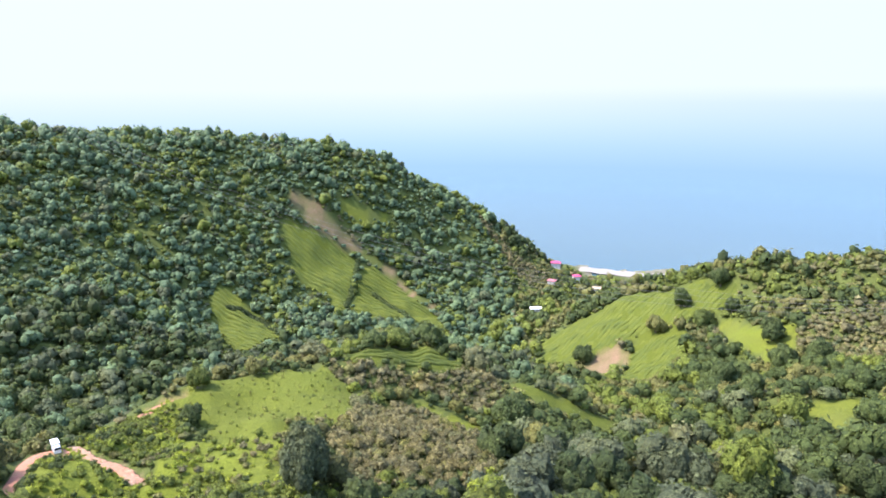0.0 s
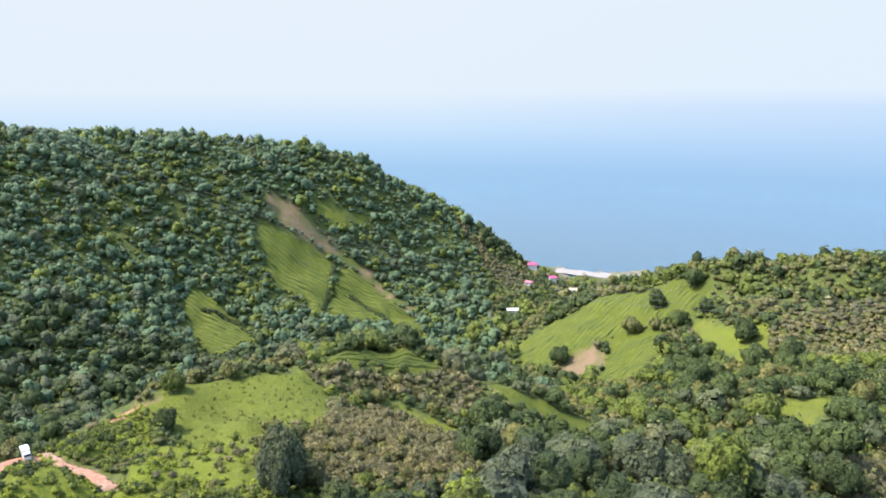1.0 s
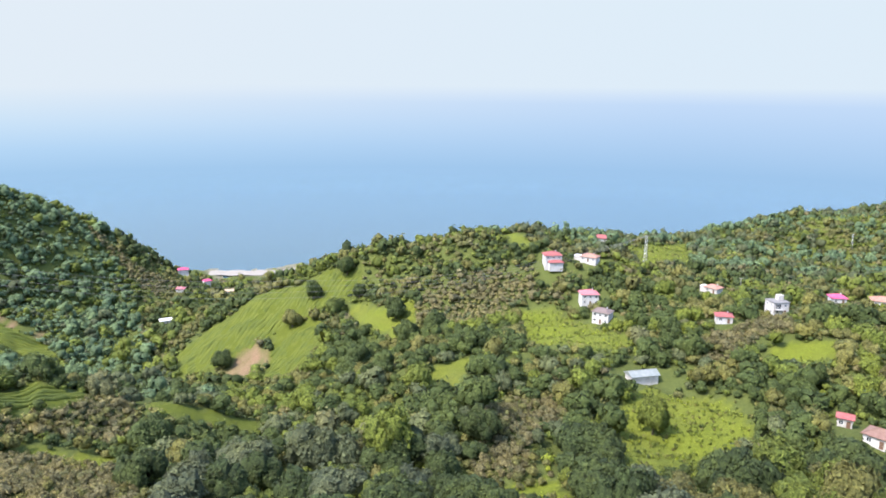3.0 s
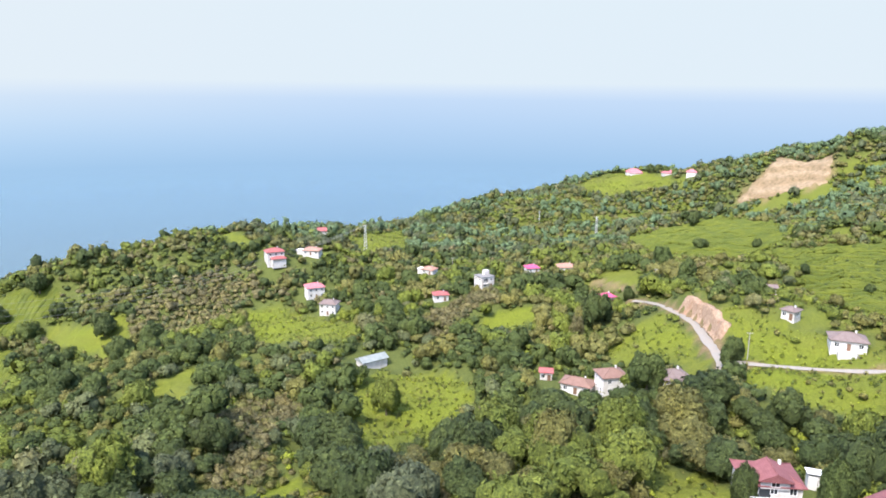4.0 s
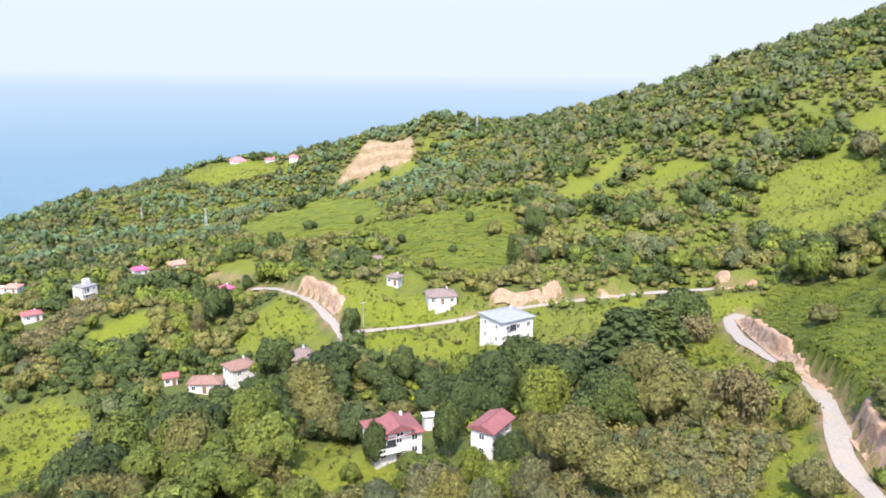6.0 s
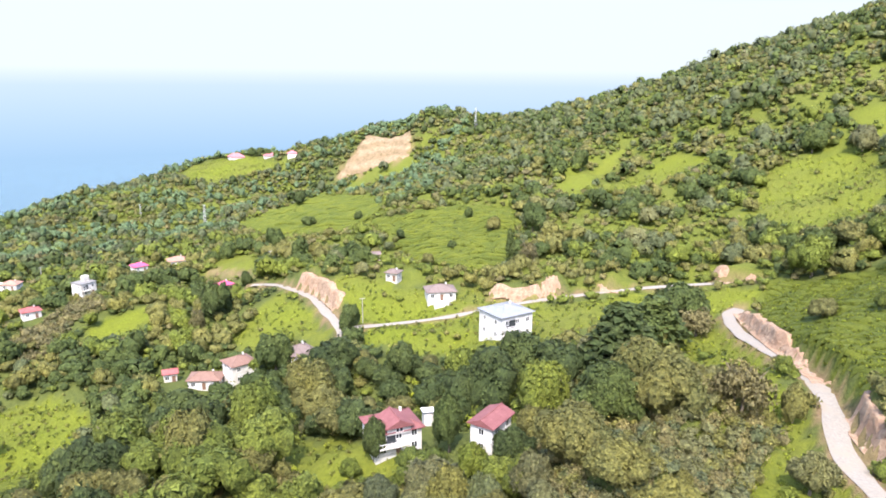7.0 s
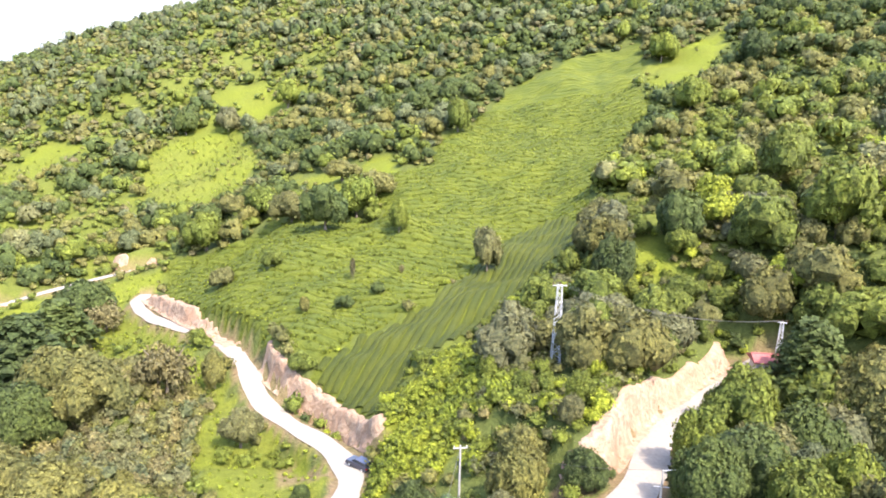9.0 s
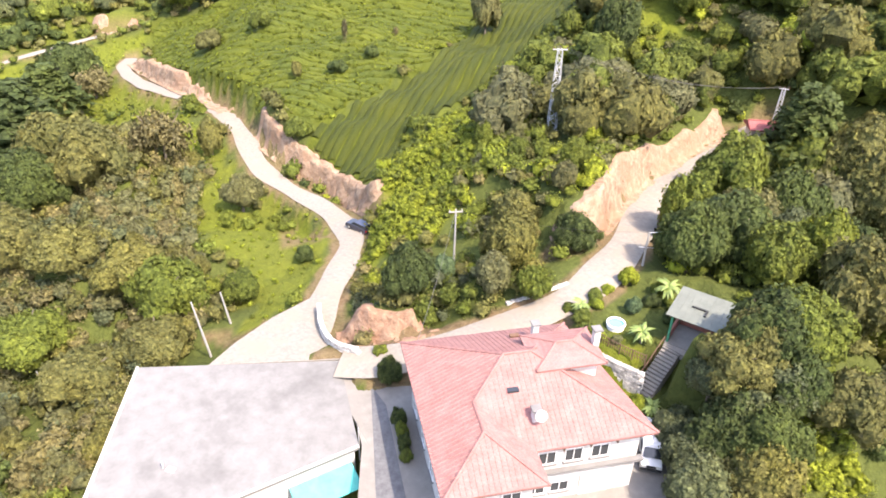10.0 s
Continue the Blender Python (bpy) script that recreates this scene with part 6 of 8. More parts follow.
def build_house(name, x, y, z, yaw, w, d, storeys, roof, roof_finish, wall_finish, extras):
    sh = {"modern_house": 3.2, "hilltop_house": 1.6, "gabled_house": 2.35}.get(name, 2.7)
    w, d = w * 0.8, d * 0.8
    h = sh * storeys
    far = math.hypot(x, y) > 450
    base = height_at(x, y)
    root = thing(name, pose(x, y, base, 0, 0, yaw), HOUSE_LABEL[name], "greenhouse" if name == "greenhouse" else "shed" if "shed" in name else "house")
    wall, cover = WALLS[wall_finish], ROOF[roof_finish]
    part("wall", box(0, 0, -3.0, w, d, h + 3.0, bevel=0.03), wall, root)
    rise = min(w, d) / 2 * {"modern_house": 0.3, "hilltop_house": 0.75}.get(name, 0.5)
    if roof in ("hip", "gable"):
        bm, caps = hip_roof(w, d, rise, 0.5, h, roof == "gable")
        r = part("roof", bm, cover, root)
        part("ridge_cap", caps, cover, r)
        if roof == "gable":
            a = max(w, d) / 2
            b = min(w, d) / 2
            for s in (-1, 1):
                g = bmesh.new()
                pts = [(s * a, -b, h), (s * a, b, h), (s * a, 0, h + b * 0.48)]
                add_face(g, pts if w >= d else [(-q[1], q[0], q[2]) for q in pts])
                part("gable", g, wall, root)
    elif roof == "mono":
        bm = bmesh.new()
        add_prism(bm, [(-w / 2 - 0.3, -0.08), (w / 2 + 0.3, -0.08), (w / 2 + 0.3, 0.04), (-w / 2 - 0.3, 0.04)], -d / 2 - 0.4, d / 2 + 0.4)
        bm.transform(Matrix.Translation((0, 0, h + 0.35)) @ Matrix.Rotation(radians(78), 4, "X"))
        part("roof", bm, cover, root)
    else:
        part("roof", box(0, 0, h, w + 0.5, d + 0.5, 0.3, bevel=0.04), cover, root)
        part("stair_head", box(w * 0.2, d * 0.15, h + 0.3, w * 0.35, d * 0.35, 2.2, bevel=0.03), wall, root)
    if not far and name not in ("greenhouse", "road_shed", "white_shed"):
        for s in range(storeys):
            n = max(2, int(w / 2.6))
            for i in range(n):
                wx = (i + 0.5) / n * w - w / 2
                if s == 0 and i == n // 2:
                    door = part("door", box(wx, -d / 2 - 0.02, 0, 1.0, 0.12, 2.1, bevel=0.02), DARKWOOD, root)
                    part("handle", rod((wx + 0.35, -d / 2 - 0.14, 1.0), (wx + 0.35, -d / 2 - 0.14, 1.15), 0.03), STEEL, door)
                else:
                    add_window(root, wx, -d / 2, s * sh + 0.95, 1.2, 1.3, 0)
            n = max(1, int(d / 3.2))
            for i in range(n):
                wy = (i + 0.5) / n * d - d / 2
                add_window(root, w / 2, wy, s * sh + 0.95, 1.1, 1.3, 90)
                add_window(root, -w / 2, wy, s * sh + 0.95, 1.1, 1.3, -90)
    if roof == "hip" and not far:
        part("chimney", box(w * 0.22, d * 0.12, h + rise * 0.35, 0.45, 0.45, rise * 0.75 + 0.35, bevel=0.03), PLASTER, root)
    if "balcony" in extras:
        for s in range(1, storeys):
            bal = part("balcony", box(-w * 0.2, -d / 2 - 0.6, s * sh - 0.15, w * 0.5, 1.3, 0.18, bevel=0.02), wall, root)
            bm = bmesh.new()
            add_box(bm, -w * 0.2, -d / 2 - 1.2, s * sh + 0.9, w * 0.5, 0.07, 0.07)
            for i in range(9):
                add_box(bm, -w * 0.45 + w * 0.5 * i / 8, -d / 2 - 1.2, s * sh + 0.03, 0.05, 0.05, 0.88)
            part("railing", bm, FRAME, bal)
            part("balcony_opening", box(-w * 0.2, -d / 2 - 0.015, s * sh + 0.1, w * 0.3, 0.08, 2.1), GLASS, root)
    if "dormer" in extras:
        g = bmesh.new()
        add_box(g, 0, -d / 2 + 1.3, h - 0.3, 4.4, 3.4, 1.4)
        part("gable_wall", g, wall, root)
        bm, caps = hip_roof(4.6, 5.0, 1.3, 0.4, h + 1.05, True)
        bm.transform(Matrix.Translation((0, -d / 2 + 2.0, 0)))
        caps.transform(Matrix.Translation((0, -d / 2 + 2.0, 0)))
        r = part("gable_roof", bm, cover, root)
        part("ridge_cap", caps, cover, r)
        add_window(root, 0, -d / 2 - 0.42, h + 0.1, 1.4, 0.9, 0)
    if "tier" in extras:
        part("wing", box(w * 0.1, -d / 2 - 1.6, -3.0, w * 0.8, 3.4, sh * max(1, storeys - 1) + 2.4, bevel=0.03), wall, root)
        bm, caps = hip_roof(w * 0.8, 3.6, 1.1, 0.5, sh * max(1, storeys - 1) - 0.6)
        tr = Matrix.Translation((w * 0.1, -d / 2 - 1.6, 0))
        bm.transform(tr)
        caps.transform(tr)
        r = part("wing_roof", bm, cover, root)
        part("ridge_cap", caps, cover, r)
    if "annex" in extras:
        part("annex", box(-w * 0.72, 0.4, -3.0, w * 0.45, d * 0.6, 5.3, bevel=0.03), wall, root)
        part("annex_roof", box(-w * 0.72, 0.4, 2.3, w * 0.5, d * 0.68, 0.2, bevel=0.03), ROOF["WHITE"], root)
    if "porch" in extras:
        part("porch", box(-0.5, -d / 2 - 1.6, -2.5, w * 0.5, 3.0, 2.6, bevel=0.04), wall, root)
        for i in range(4):
            part("step", box(-0.5 + w * 0.25 + 0.3 * i + 0.1, -d / 2 - 1.6, -2.5, 0.32, 2.0, 2.4 - 0.2 * i), CONCRETE, root)
    return root


for row in HOUSES:
    build_house(*row)


# ---- poles and wires ----
def build_lattice(m, h):
    """A lattice mast: four leaning legs, crossed braces, a head with arms and insulators."""
    root = thing("lattice_pylon", m, "slender galvanised lattice pylon carrying power lines", "pylon", "power line pylons")
    b0, b1 = h * 0.055, h * 0.025
    corner = [(-1, -1), (1, -1), (1, 1), (-1, 1)]
    t = 0.035 + h * 0.002
    for cx, cy in corner:
        part("leg", rod((cx * b0, cy * b0, -0.8), (cx * b1, cy * b1, h), t, sides=4), STEEL, root)
    n = max(5, int(h / 1.1))
    for k in range(n):
        bm = bmesh.new()
        z0, z1 = h * k / n, h * (k + 1) / n
        s0, s1 = b0 + (b1 - b0) * k / n, b0 + (b1 - b0) * (k + 1) / n
        for i in range(4):
            a, c = corner[i], corner[(i + 1) % 4]
            if k % 2:
                a, c = c, a
            add_rod(bm, (a[0] * s0, a[1] * s0, z0), (c[0] * s1, c[1] * s1, z1), t * 0.6, sides=4)
            add_rod(bm, (a[0] * s1, a[1] * s1, z1), (c[0] * s1, c[1] * s1, z1), t * 0.5, sides=4)
        part("brace", bm, STEEL, root)
    arm = part("crossarm", box(0, 0, h - 0.1, h * 0.17, 0.12, 0.12), STEEL, root)
    for s in (-1, 0, 1):
        part("insulator", rod((s * h * 0.08, 0, h), (s * h * 0.08, 0, h + 0.4), 0.06, 0.04), DARKWOOD, arm)
    return root


def build_pole(m, h, lamp=False, bare=False):
    root = thing("street_lamp" if lamp else "utility_pole", m, "grey street lamp post beside the upper road" if lamp else "leaning pale concrete post beside the hazel slope" if bare else "pale concrete utility pole with short crossarm", "lamp post" if lamp else "pole", "" if lamp else "utility poles")
    part("shaft", rod((0, 0, -0.8), (0, 0, h), 0.15, 0.09, sides=8), POLEGREY, root)
    if lamp:
        part("arm", rod((0, 0, h - 0.1), (1.3, 0, h + 0.15), 0.04, sides=6), STEEL, root)
        part("lamp_head", box(1.5, 0, h + 0.08, 0.6, 0.22, 0.12, bevel=0.03), STEEL, root)
        part("crossarm", rod((-0.8, 0, h * 0.55), (0.8, 0, h * 0.55), 0.04, sides=6), STEEL, root)
    elif not bare:
        arm = part("crossarm", box(0, 0, h - 0.4, 1.6, 0.12, 0.12), POLEGREY, root)
        for s in (-1, 0, 1):
            part("insulator", rod((s * 0.7, 0, h - 0.28), (s * 0.7, 0, h - 0.05), 0.05), PLASTER, arm)
    return root


TOPS = []
for kind, x, y, h in POLES:
    z = height_at(x, y)
    turn = math.degrees(math.atan2(-x, y)) + 12
    if kind == "lattice":
        build_lattice(pose(x, y, z, 0, 0, turn), h)
    else:
        build_pole(pose(x, y, z, 0, -7 if kind == "post" else 0, turn), h, kind == "lamp", kind == "post")
    TOPS.append((x, y, z + h))


CABLE = surface("dark_cable", (0.12, 0.12, 0.12), (0.2, 0.2, 0.2), 2.0, 0.6, 0)


def build_wire(a, b, sag, r=0.02):
    a, b = Vector(a), Vector(b)
    bm = bmesh.new()
    pts = []
    for i in range(15):
        t = i / 14
        p = a.lerp(b, t)
        p.z -= sag * 4 * t * (1 - t)
        pts.append(p)
    ring = []
    for p in pts:
        ring.append([bm.verts.new(p + Vector((math.cos(k) * r, math.sin(k) * r * 0.6, math.sin(k) * r))) for k in (0, 2.09, 4.19)])
    for u, v in zip(ring, ring[1:]):
        for k in range(3):
            bm.faces.new((u[k], u[(k + 1) % 3], v[(k + 1) % 3], v[k]))
    me = bpy.data.meshes.new("power_line")
    bm.to_mesh(me)
    bm.free()
    me.materials.append(CABLE)
    return tagged(new("power_line", me), "thin sagging overhead wire between two masts", "cable", "overhead wires")


# ---- the house in the yard ----
PINKTILE = tiles("faded_pink_tile", (0.225, 0.101, 0.09), (0.306, 0.162, 0.146))
LAWN = surface("lawn", (0.1, 0.17, 0.02), (0.19, 0.28, 0.035), 3.0, 0.9, 0.5, 0.08)
PAVING = surface("pale_paving", (0.167, 0.155, 0.137), (0.239, 0.223, 0.2), 0.9, 0.9, 0.2, 0.02, stain=(0.18, 0.167, 0.149), stain_scale=0.3)
TEAL = surface("teal_awning", (0.05, 0.42, 0.36), (0.09, 0.55, 0.47), 0.8, 0.6, 0.1, 0.02)
SHADOWED_ASPHALT = surface("shadowed_asphalt", (0.08, 0.08, 0.085), (0.14, 0.14, 0.145), 2.0, 0.9, 0.3, 0.02)
GREENPAINT = surface("green_paint", (0.03, 0.22, 0.12), (0.05, 0.3, 0.17), 3.0, 0.6, 0.1, 0.01)
BRICKRED = surface("red_brick_wall", (0.24, 0.08, 0.06), (0.36, 0.14, 0.1), 4.0, 0.9, 0.3, 0.02)
SHEETGREEN = surface("grey_green_sheet", (0.105, 0.116, 0.096), (0.15, 0.162, 0.136), 0.8, 0.7, 0.1, 0.02)

# the house's own axes: x along the back eave, y towards the front
HX, HY = Vector((-0.466, -0.885, 0)), Vector((-0.885, 0.466, 0))
YARD_HOUSE = Matrix(((HX.x, HY.x, 0, 39.3), (HX.y, HY.y, 0, -29.5), (0, 0, 1, 142.0), (0, 0, 0, 1)))


def ribbed_slope(pts, roof, step=0.42, r=0.07):
    """Single tile rolls running up a slope: pts is its outline, starting with the two ends of its eave."""
    p = [Vector(q) for q in pts]
    e = (p[1] - p[0]).normalized()
    nrm = (p[1] - p[0]).cross(p[-1] - p[0]).normalized()
    if nrm.z < 0:
        nrm.negate()
    up = nrm.cross(e)
    if up.z < 0:
        up.negate()
    flat = [((q - p[0]).dot(e), (q - p[0]).dot(up)) for q in p]
    lo, hi = min(f[0] for f in flat), max(f[0] for f in flat)
    s = lo + step / 2
    while s < hi:
        ys = []
        for (x0, y0), (x1, y1) in zip(flat, flat[1:] + flat[:1]):
            if (x0 - s) * (x1 - s) < 0:
                ys.append(y0 + (y1 - y0) * (s - x0) / (x1 - x0))
        if len(ys) >= 2 and max(ys) - min(ys) > 0.3:
            a, b = p[0] + e * s + up * min(ys), p[0] + e * s + up * max(ys)
            bm = bmesh.new()
            v = [bm.verts.new(q) for q in (a - e * r, a + nrm * r, a + e * r, b - e * r, b + nrm * r, b + e * r)]
            bm.faces.new((v[0], v[1], v[4], v[3]))
            bm.faces.new((v[1], v[2], v[5], v[4]))
            bm.faces.new((v[0], v[2], v[1]))
            part("tile_roll", bm, PINKTILE, roof)
        s += step


def yard_house():
    root = thing("house", YARD_HOUSE, "large white house with a faded pink tiled roof", "house")
    z, k = 7.0, 0.5
    W0, W, D, wing, proud = 15.3, 17.8, 14.2, 7.9, 3.1
    o = 0.9
    part("wall", prism([(o, o), (W0 - o, o), (W - o, D - o), (wing - o, D - o), (wing - o, D + proud - o), (o, D + proud - o)], -1.0, z + 0.1), PLASTER, root)
    # main hip roof and the front wing's lower hip
    c = D / 2
    ra, rb = (c, c, z + c * k), ((W0 + W) / 2 - c, c, z + c * k)
    wa = wing / 2
    wr0, wr1 = (wa, D - wa + 0.01, z + wa * k), (wa, D + proud - wa, z + wa * k)
    slopes = [
        ("back", [(0, 0, z), (W0, 0, z), rb, ra]),
        ("left", [(0, D + proud, z), (0, 0, z), ra, wr0, wr1]),
        ("right", [(W0, 0, z), (W, D, z), rb]),
        ("front", [(W, D, z), (wing, D, z), wr0, ra, rb]),
        ("wing_end", [(wing, D + proud, z), (0, D + proud, z), wr1]),
        ("wing_side", [(wing, D, z), (wing, D + proud, z), wr1, wr0]),
    ]
    bm = bmesh.new()
    for _, pts in slopes:
        add_face(bm, pts)
        lo = [(x, y, h - 0.22) for x, y, h in pts[:2]]
        add_face(bm, [pts[0], pts[1], lo[1], lo[0]])
    add_face(bm, [(0, 0, z - 0.22), (W0, 0, z - 0.22), (W, D, z - 0.22), (wing, D, z - 0.22), (wing, D + proud, z - 0.22), (0, D + proud, z - 0.22)])
    roof = part("roof", bm, PINKTILE, root)
    for name, pts in slopes:
        ribbed_slope(pts, roof, 0.42, 0.07 if name == "left" else 0.03)
    caps = bmesh.new()
    for a, b in ((ra, rb), ((0, 0, z), ra), ((W0, 0, z), rb), ((W, D, z), rb), (ra, wr0), (wr0, wr1), ((0, D + proud, z), wr1), ((wing, D + proud, z), wr1)):
        add_rod(caps, a, b, 0.13, sides=6)
    part("ridge_cap", caps, PINKTILE, roof)
    # dormer block with its own little hip
    part("dormer_wall", box(12.4, 6.6, z + 0.8, 4.8, 3.4, 2.0), PLASTER, root)
    bm, cp = hip_roof(5.0, 3.6, 0.8, 0.5, z + 2.7)
    tr = Matrix.Translation((12.4, 6.6, 0))
    bm.transform(tr)
    cp.transform(tr)
    dr = part("dormer_roof", bm, PINKTILE, root)
    part("ridge_cap", cp, PINKTILE, dr)
    for x, y, h in ((11.2, 3.2, 2.6), (15.2, 6.6, 4.1), (8.4, 12.0, 1.7)):
        ch = part("chimney", box(x, y, z + 0.4, 0.55, 0.55, h, bevel=0.03), PLASTER, root)
        part("cap", box(x, y, z + 0.4 + h, 0.8, 0.8, 0.12, bevel=0.02), CONCRETE, ch)
    part("skylight", box(7.2, 9.6, z + 2.1, 0.9, 0.9, 0.2), GLASS, root)
    part("roof_vent", box(9.6, 2.6, z + 1.3, 0.8, 0.4, 0.25), DARKWOOD, root)
    # front: upper windows, a string course, lower windows and a garage opening
    for x in (9.2, 11.4, 13.6):
        add_window(root, x, D - o, 4.3, 1.5, 1.4, 180, True)
    for x in (8.6, 10.6):
        add_window(root, x, D - o, 0.9, 1.6, 1.2, 180, True)
    for x in (2.2, 5.4):
        add_window(root, x, D + proud - o, 4.3, 1.5, 1.4, 180, True)
        add_window(root, x, D + proud - o, 1.0, 1.5, 1.4, 180, True)
    for y in (3, 6.5, 10, 13.5):
        add_window(root, o, y, 4.3, 1.3, 1.4, -90, True)
        add_window(root, o, y, 1.0, 1.3, 1.4, -90, True)
    part("string_course", box((wing + W) / 2 - 0.45, D - o + 0.2, 3.4, W - wing, 0.5, 0.25), CONCRETE, root)
    for x in (8.2, 10.4, 12.6, 14.8):
        part("bracket", box(x, D - o + 0.15, 5.9, 0.12, 0.5, 0.9), DARKWOOD, root)
    part("garage_door", box(13.6, D - o + 0.03, 0, 2.6, 0.1, 2.4, bevel=0.02), GREYWALL, root)
    part("satellite_dish", rod((8.6, 12.6, z + 1.9), (8.5, 12.8, z + 2.0), 0.5, 0.42, sides=12), GREYWALL, root)
    return root


yard_house()

# paved yard, and a dark asphalt strip painting the house's shadow beside the flat roof
yard = new("yard_paving", bpy.data.meshes.new("yard_paving"))
bm = prism([(48.5, -26.5), (43.0, -30.5), (33.5, -43.5), (17.5, -44.0), (11.0, -31.0), (19.0, -13.5), (30.5, -19.5), (36.5, -24.0)], 141.8, 142.07)
bm.to_mesh(yard.data)
bm.free()
yard.data.materials.append(PAVING)
tagged(yard, "pale concrete yard round the house", "yard", kind="structure")
side = new("side_lane_shadow", bpy.data.meshes.new("side_lane_shadow"))
bm = prism([(42.6, -28.4), (39.6, -28.0), (25.0, -20.4), (26.5, -17.8)], 142.0, 142.1)
bm.to_mesh(side.data)
bm.free()
side.data.materials.append(SHADOWED_ASPHALT)
tagged(side, "dark strip of asphalt beside the house wall, painting in the house's shadow", "lane", kind="structure")


def flat_roof_building():
    """A building dug into the slope, its concrete roof level with the road."""
    root = thing("flat_roofed_building", pose(0, 0, 138), "low building with a wide weathered concrete flat roof", "building")
    plan = [(58.7, -12.1), (47.4, -28.0), (37.0, -23.2), (39.2, -9.5), (45.5, -2.8)]
    cx, cy = sum(p[0] for p in plan) / 5, sum(p[1] for p in plan) / 5
    inner = [(cx + (x - cx) * 0.965, cy + (y - cy) * 0.965) for x, y in plan]
    part("wall", prism(inner, -1.5, 3.75), PLASTER, root)
    slab = part("roof_slab", prism(plan, 3.72, 4.12), CONCRETE, root)
    kerb = bmesh.new()
    for a, b in ((plan[2], plan[3]), (plan[3], plan[4]), (plan[4], plan[0])):
        a, b = Vector(a), Vector(b)
        d = b - a
        add_box(kerb, (a.x + b.x) / 2, (a.y + b.y) / 2, 4.1, d.length, 0.25, 0.12, math.atan2(d.y, d.x))
    part("kerb", kerb, PLASTER, slab)
    # awning along the near wall
    a, b = Vector(plan[2]), Vector(plan[3])
    d = (b - a).normalized()
    out = Vector((-d.y, d.x)) if Vector((-d.y, d.x)).dot(Vector((-1, 0))) > 0 else Vector((d.y, -d.x))
    bm = bmesh.new()
    q0, q1 = a + d * 0.8, a + d * 6.5
    top, low = 2.6, 1.9
    pts = [(*q0, top), (*q1, top), (*(q1 + out * 2.4), low), (*(q0 + out * 2.4), low)]
    add_face(bm, pts)
    add_face(bm, [(x, y, z - 0.06) for x, y, z in pts])
    for i in range(4):
        p, r = pts[i], pts[(i + 1) % 4]
        add_face(bm, [p, r, (r[0], r[1], r[2] - 0.06), (p[0], p[1], p[2] - 0.06)])
    part("awning", bm, TEAL, root)
    for t in (0.9, 6.3):
        p = a + d * t + out * 2.2
        part("awning_post", rod((p.x, p.y, -1.5), (p.x, p.y, 2.0), 0.05), STEEL, root)
    part("vent_pipe", rod((45.2, -9.2, 4.1), (45.2, -9.2, 4.9), 0.09, sides=8), STEEL, root)
    part("loose_slab", box(44.6, -9.6, 4.12, 0.7, 0.5, 0.14, 0.6), PLASTER, root)
    part("corner_post", rod((37.6, -23.6, 1.0), (37.6, -23.6, 5.6), 0.06), STEEL, root)
    return root


flat_roof_building()


def stone_wall(line, h, name="stone_wall", label="grey dry stone retaining wall with rough courses"):
    """Courses of single stones along a line of x, y, foot."""
    p = along(line, 0.55)
    root = thing(name, pose(p[0, 0], p[0, 1], p[0, 2]), label, "wall")
    rng = random.Random(7)
    blocks = []
    for k in range(3):
        bm = bmesh.new()
        bmesh.ops.create_cube(bm, size=1)
        for v in bm.verts:
            v.co += Vector((rng.uniform(-0.1, 0.1), rng.uniform(-0.1, 0.1), rng.uniform(-0.1, 0.1)))
        bmesh.ops.bevel(bm, geom=bm.edges[:], offset=0.09, segments=1, affect="EDGES")
        me = bpy.data.meshes.new("stone")
        bm.to_mesh(me)
        bm.free()
        me.materials.append(STONE)
        blocks.append(me)
    n = int(h / 0.38)
    for c in range(n):
        for i in range(len(p) - 1):
            a, b = p[i], p[i + 1]
            t = 0.5 if c % 2 else 0.0
            q = a + (b - a) * t
            ob = new("stone", blocks[rng.randrange(3)])
            ob.parent = root
            ob.matrix_local = Matrix.Translation((q[0] - p[0, 0], q[1] - p[0, 1], q[2] - p[0, 2] + 0.38 * c + 0.1)) @ Matrix.Rotation(math.atan2(b[1] - a[1], b[0] - a[0]) + rng.uniform(-0.1, 0.1), 4, "Z") @ Matrix.Diagonal((0.6 * rng.uniform(0.9, 1.1), 0.5, 0.42 * rng.uniform(0.9, 1.08), 1))
    return root


stone_wall([(57.5, -31.8, 139.6), (53.6, -29.6, 140.2), (49.5, -28.6, 141.0), (46.4, -29.8, 141.6)], 1.9)
stone_wall([(40.6, -44.2, 144.4), (38.9, -47.6, 145.2), (37.9, -50.4, 145.8)], 1.8, label="low grey stone wall beside the upper road")
stone_wall([(31.6, -45.0, 142.0), (28.2, -45.0, 142.0), (24.6, -45.9, 142.0)], 4.6, label="tall stone retaining wall under the garden")


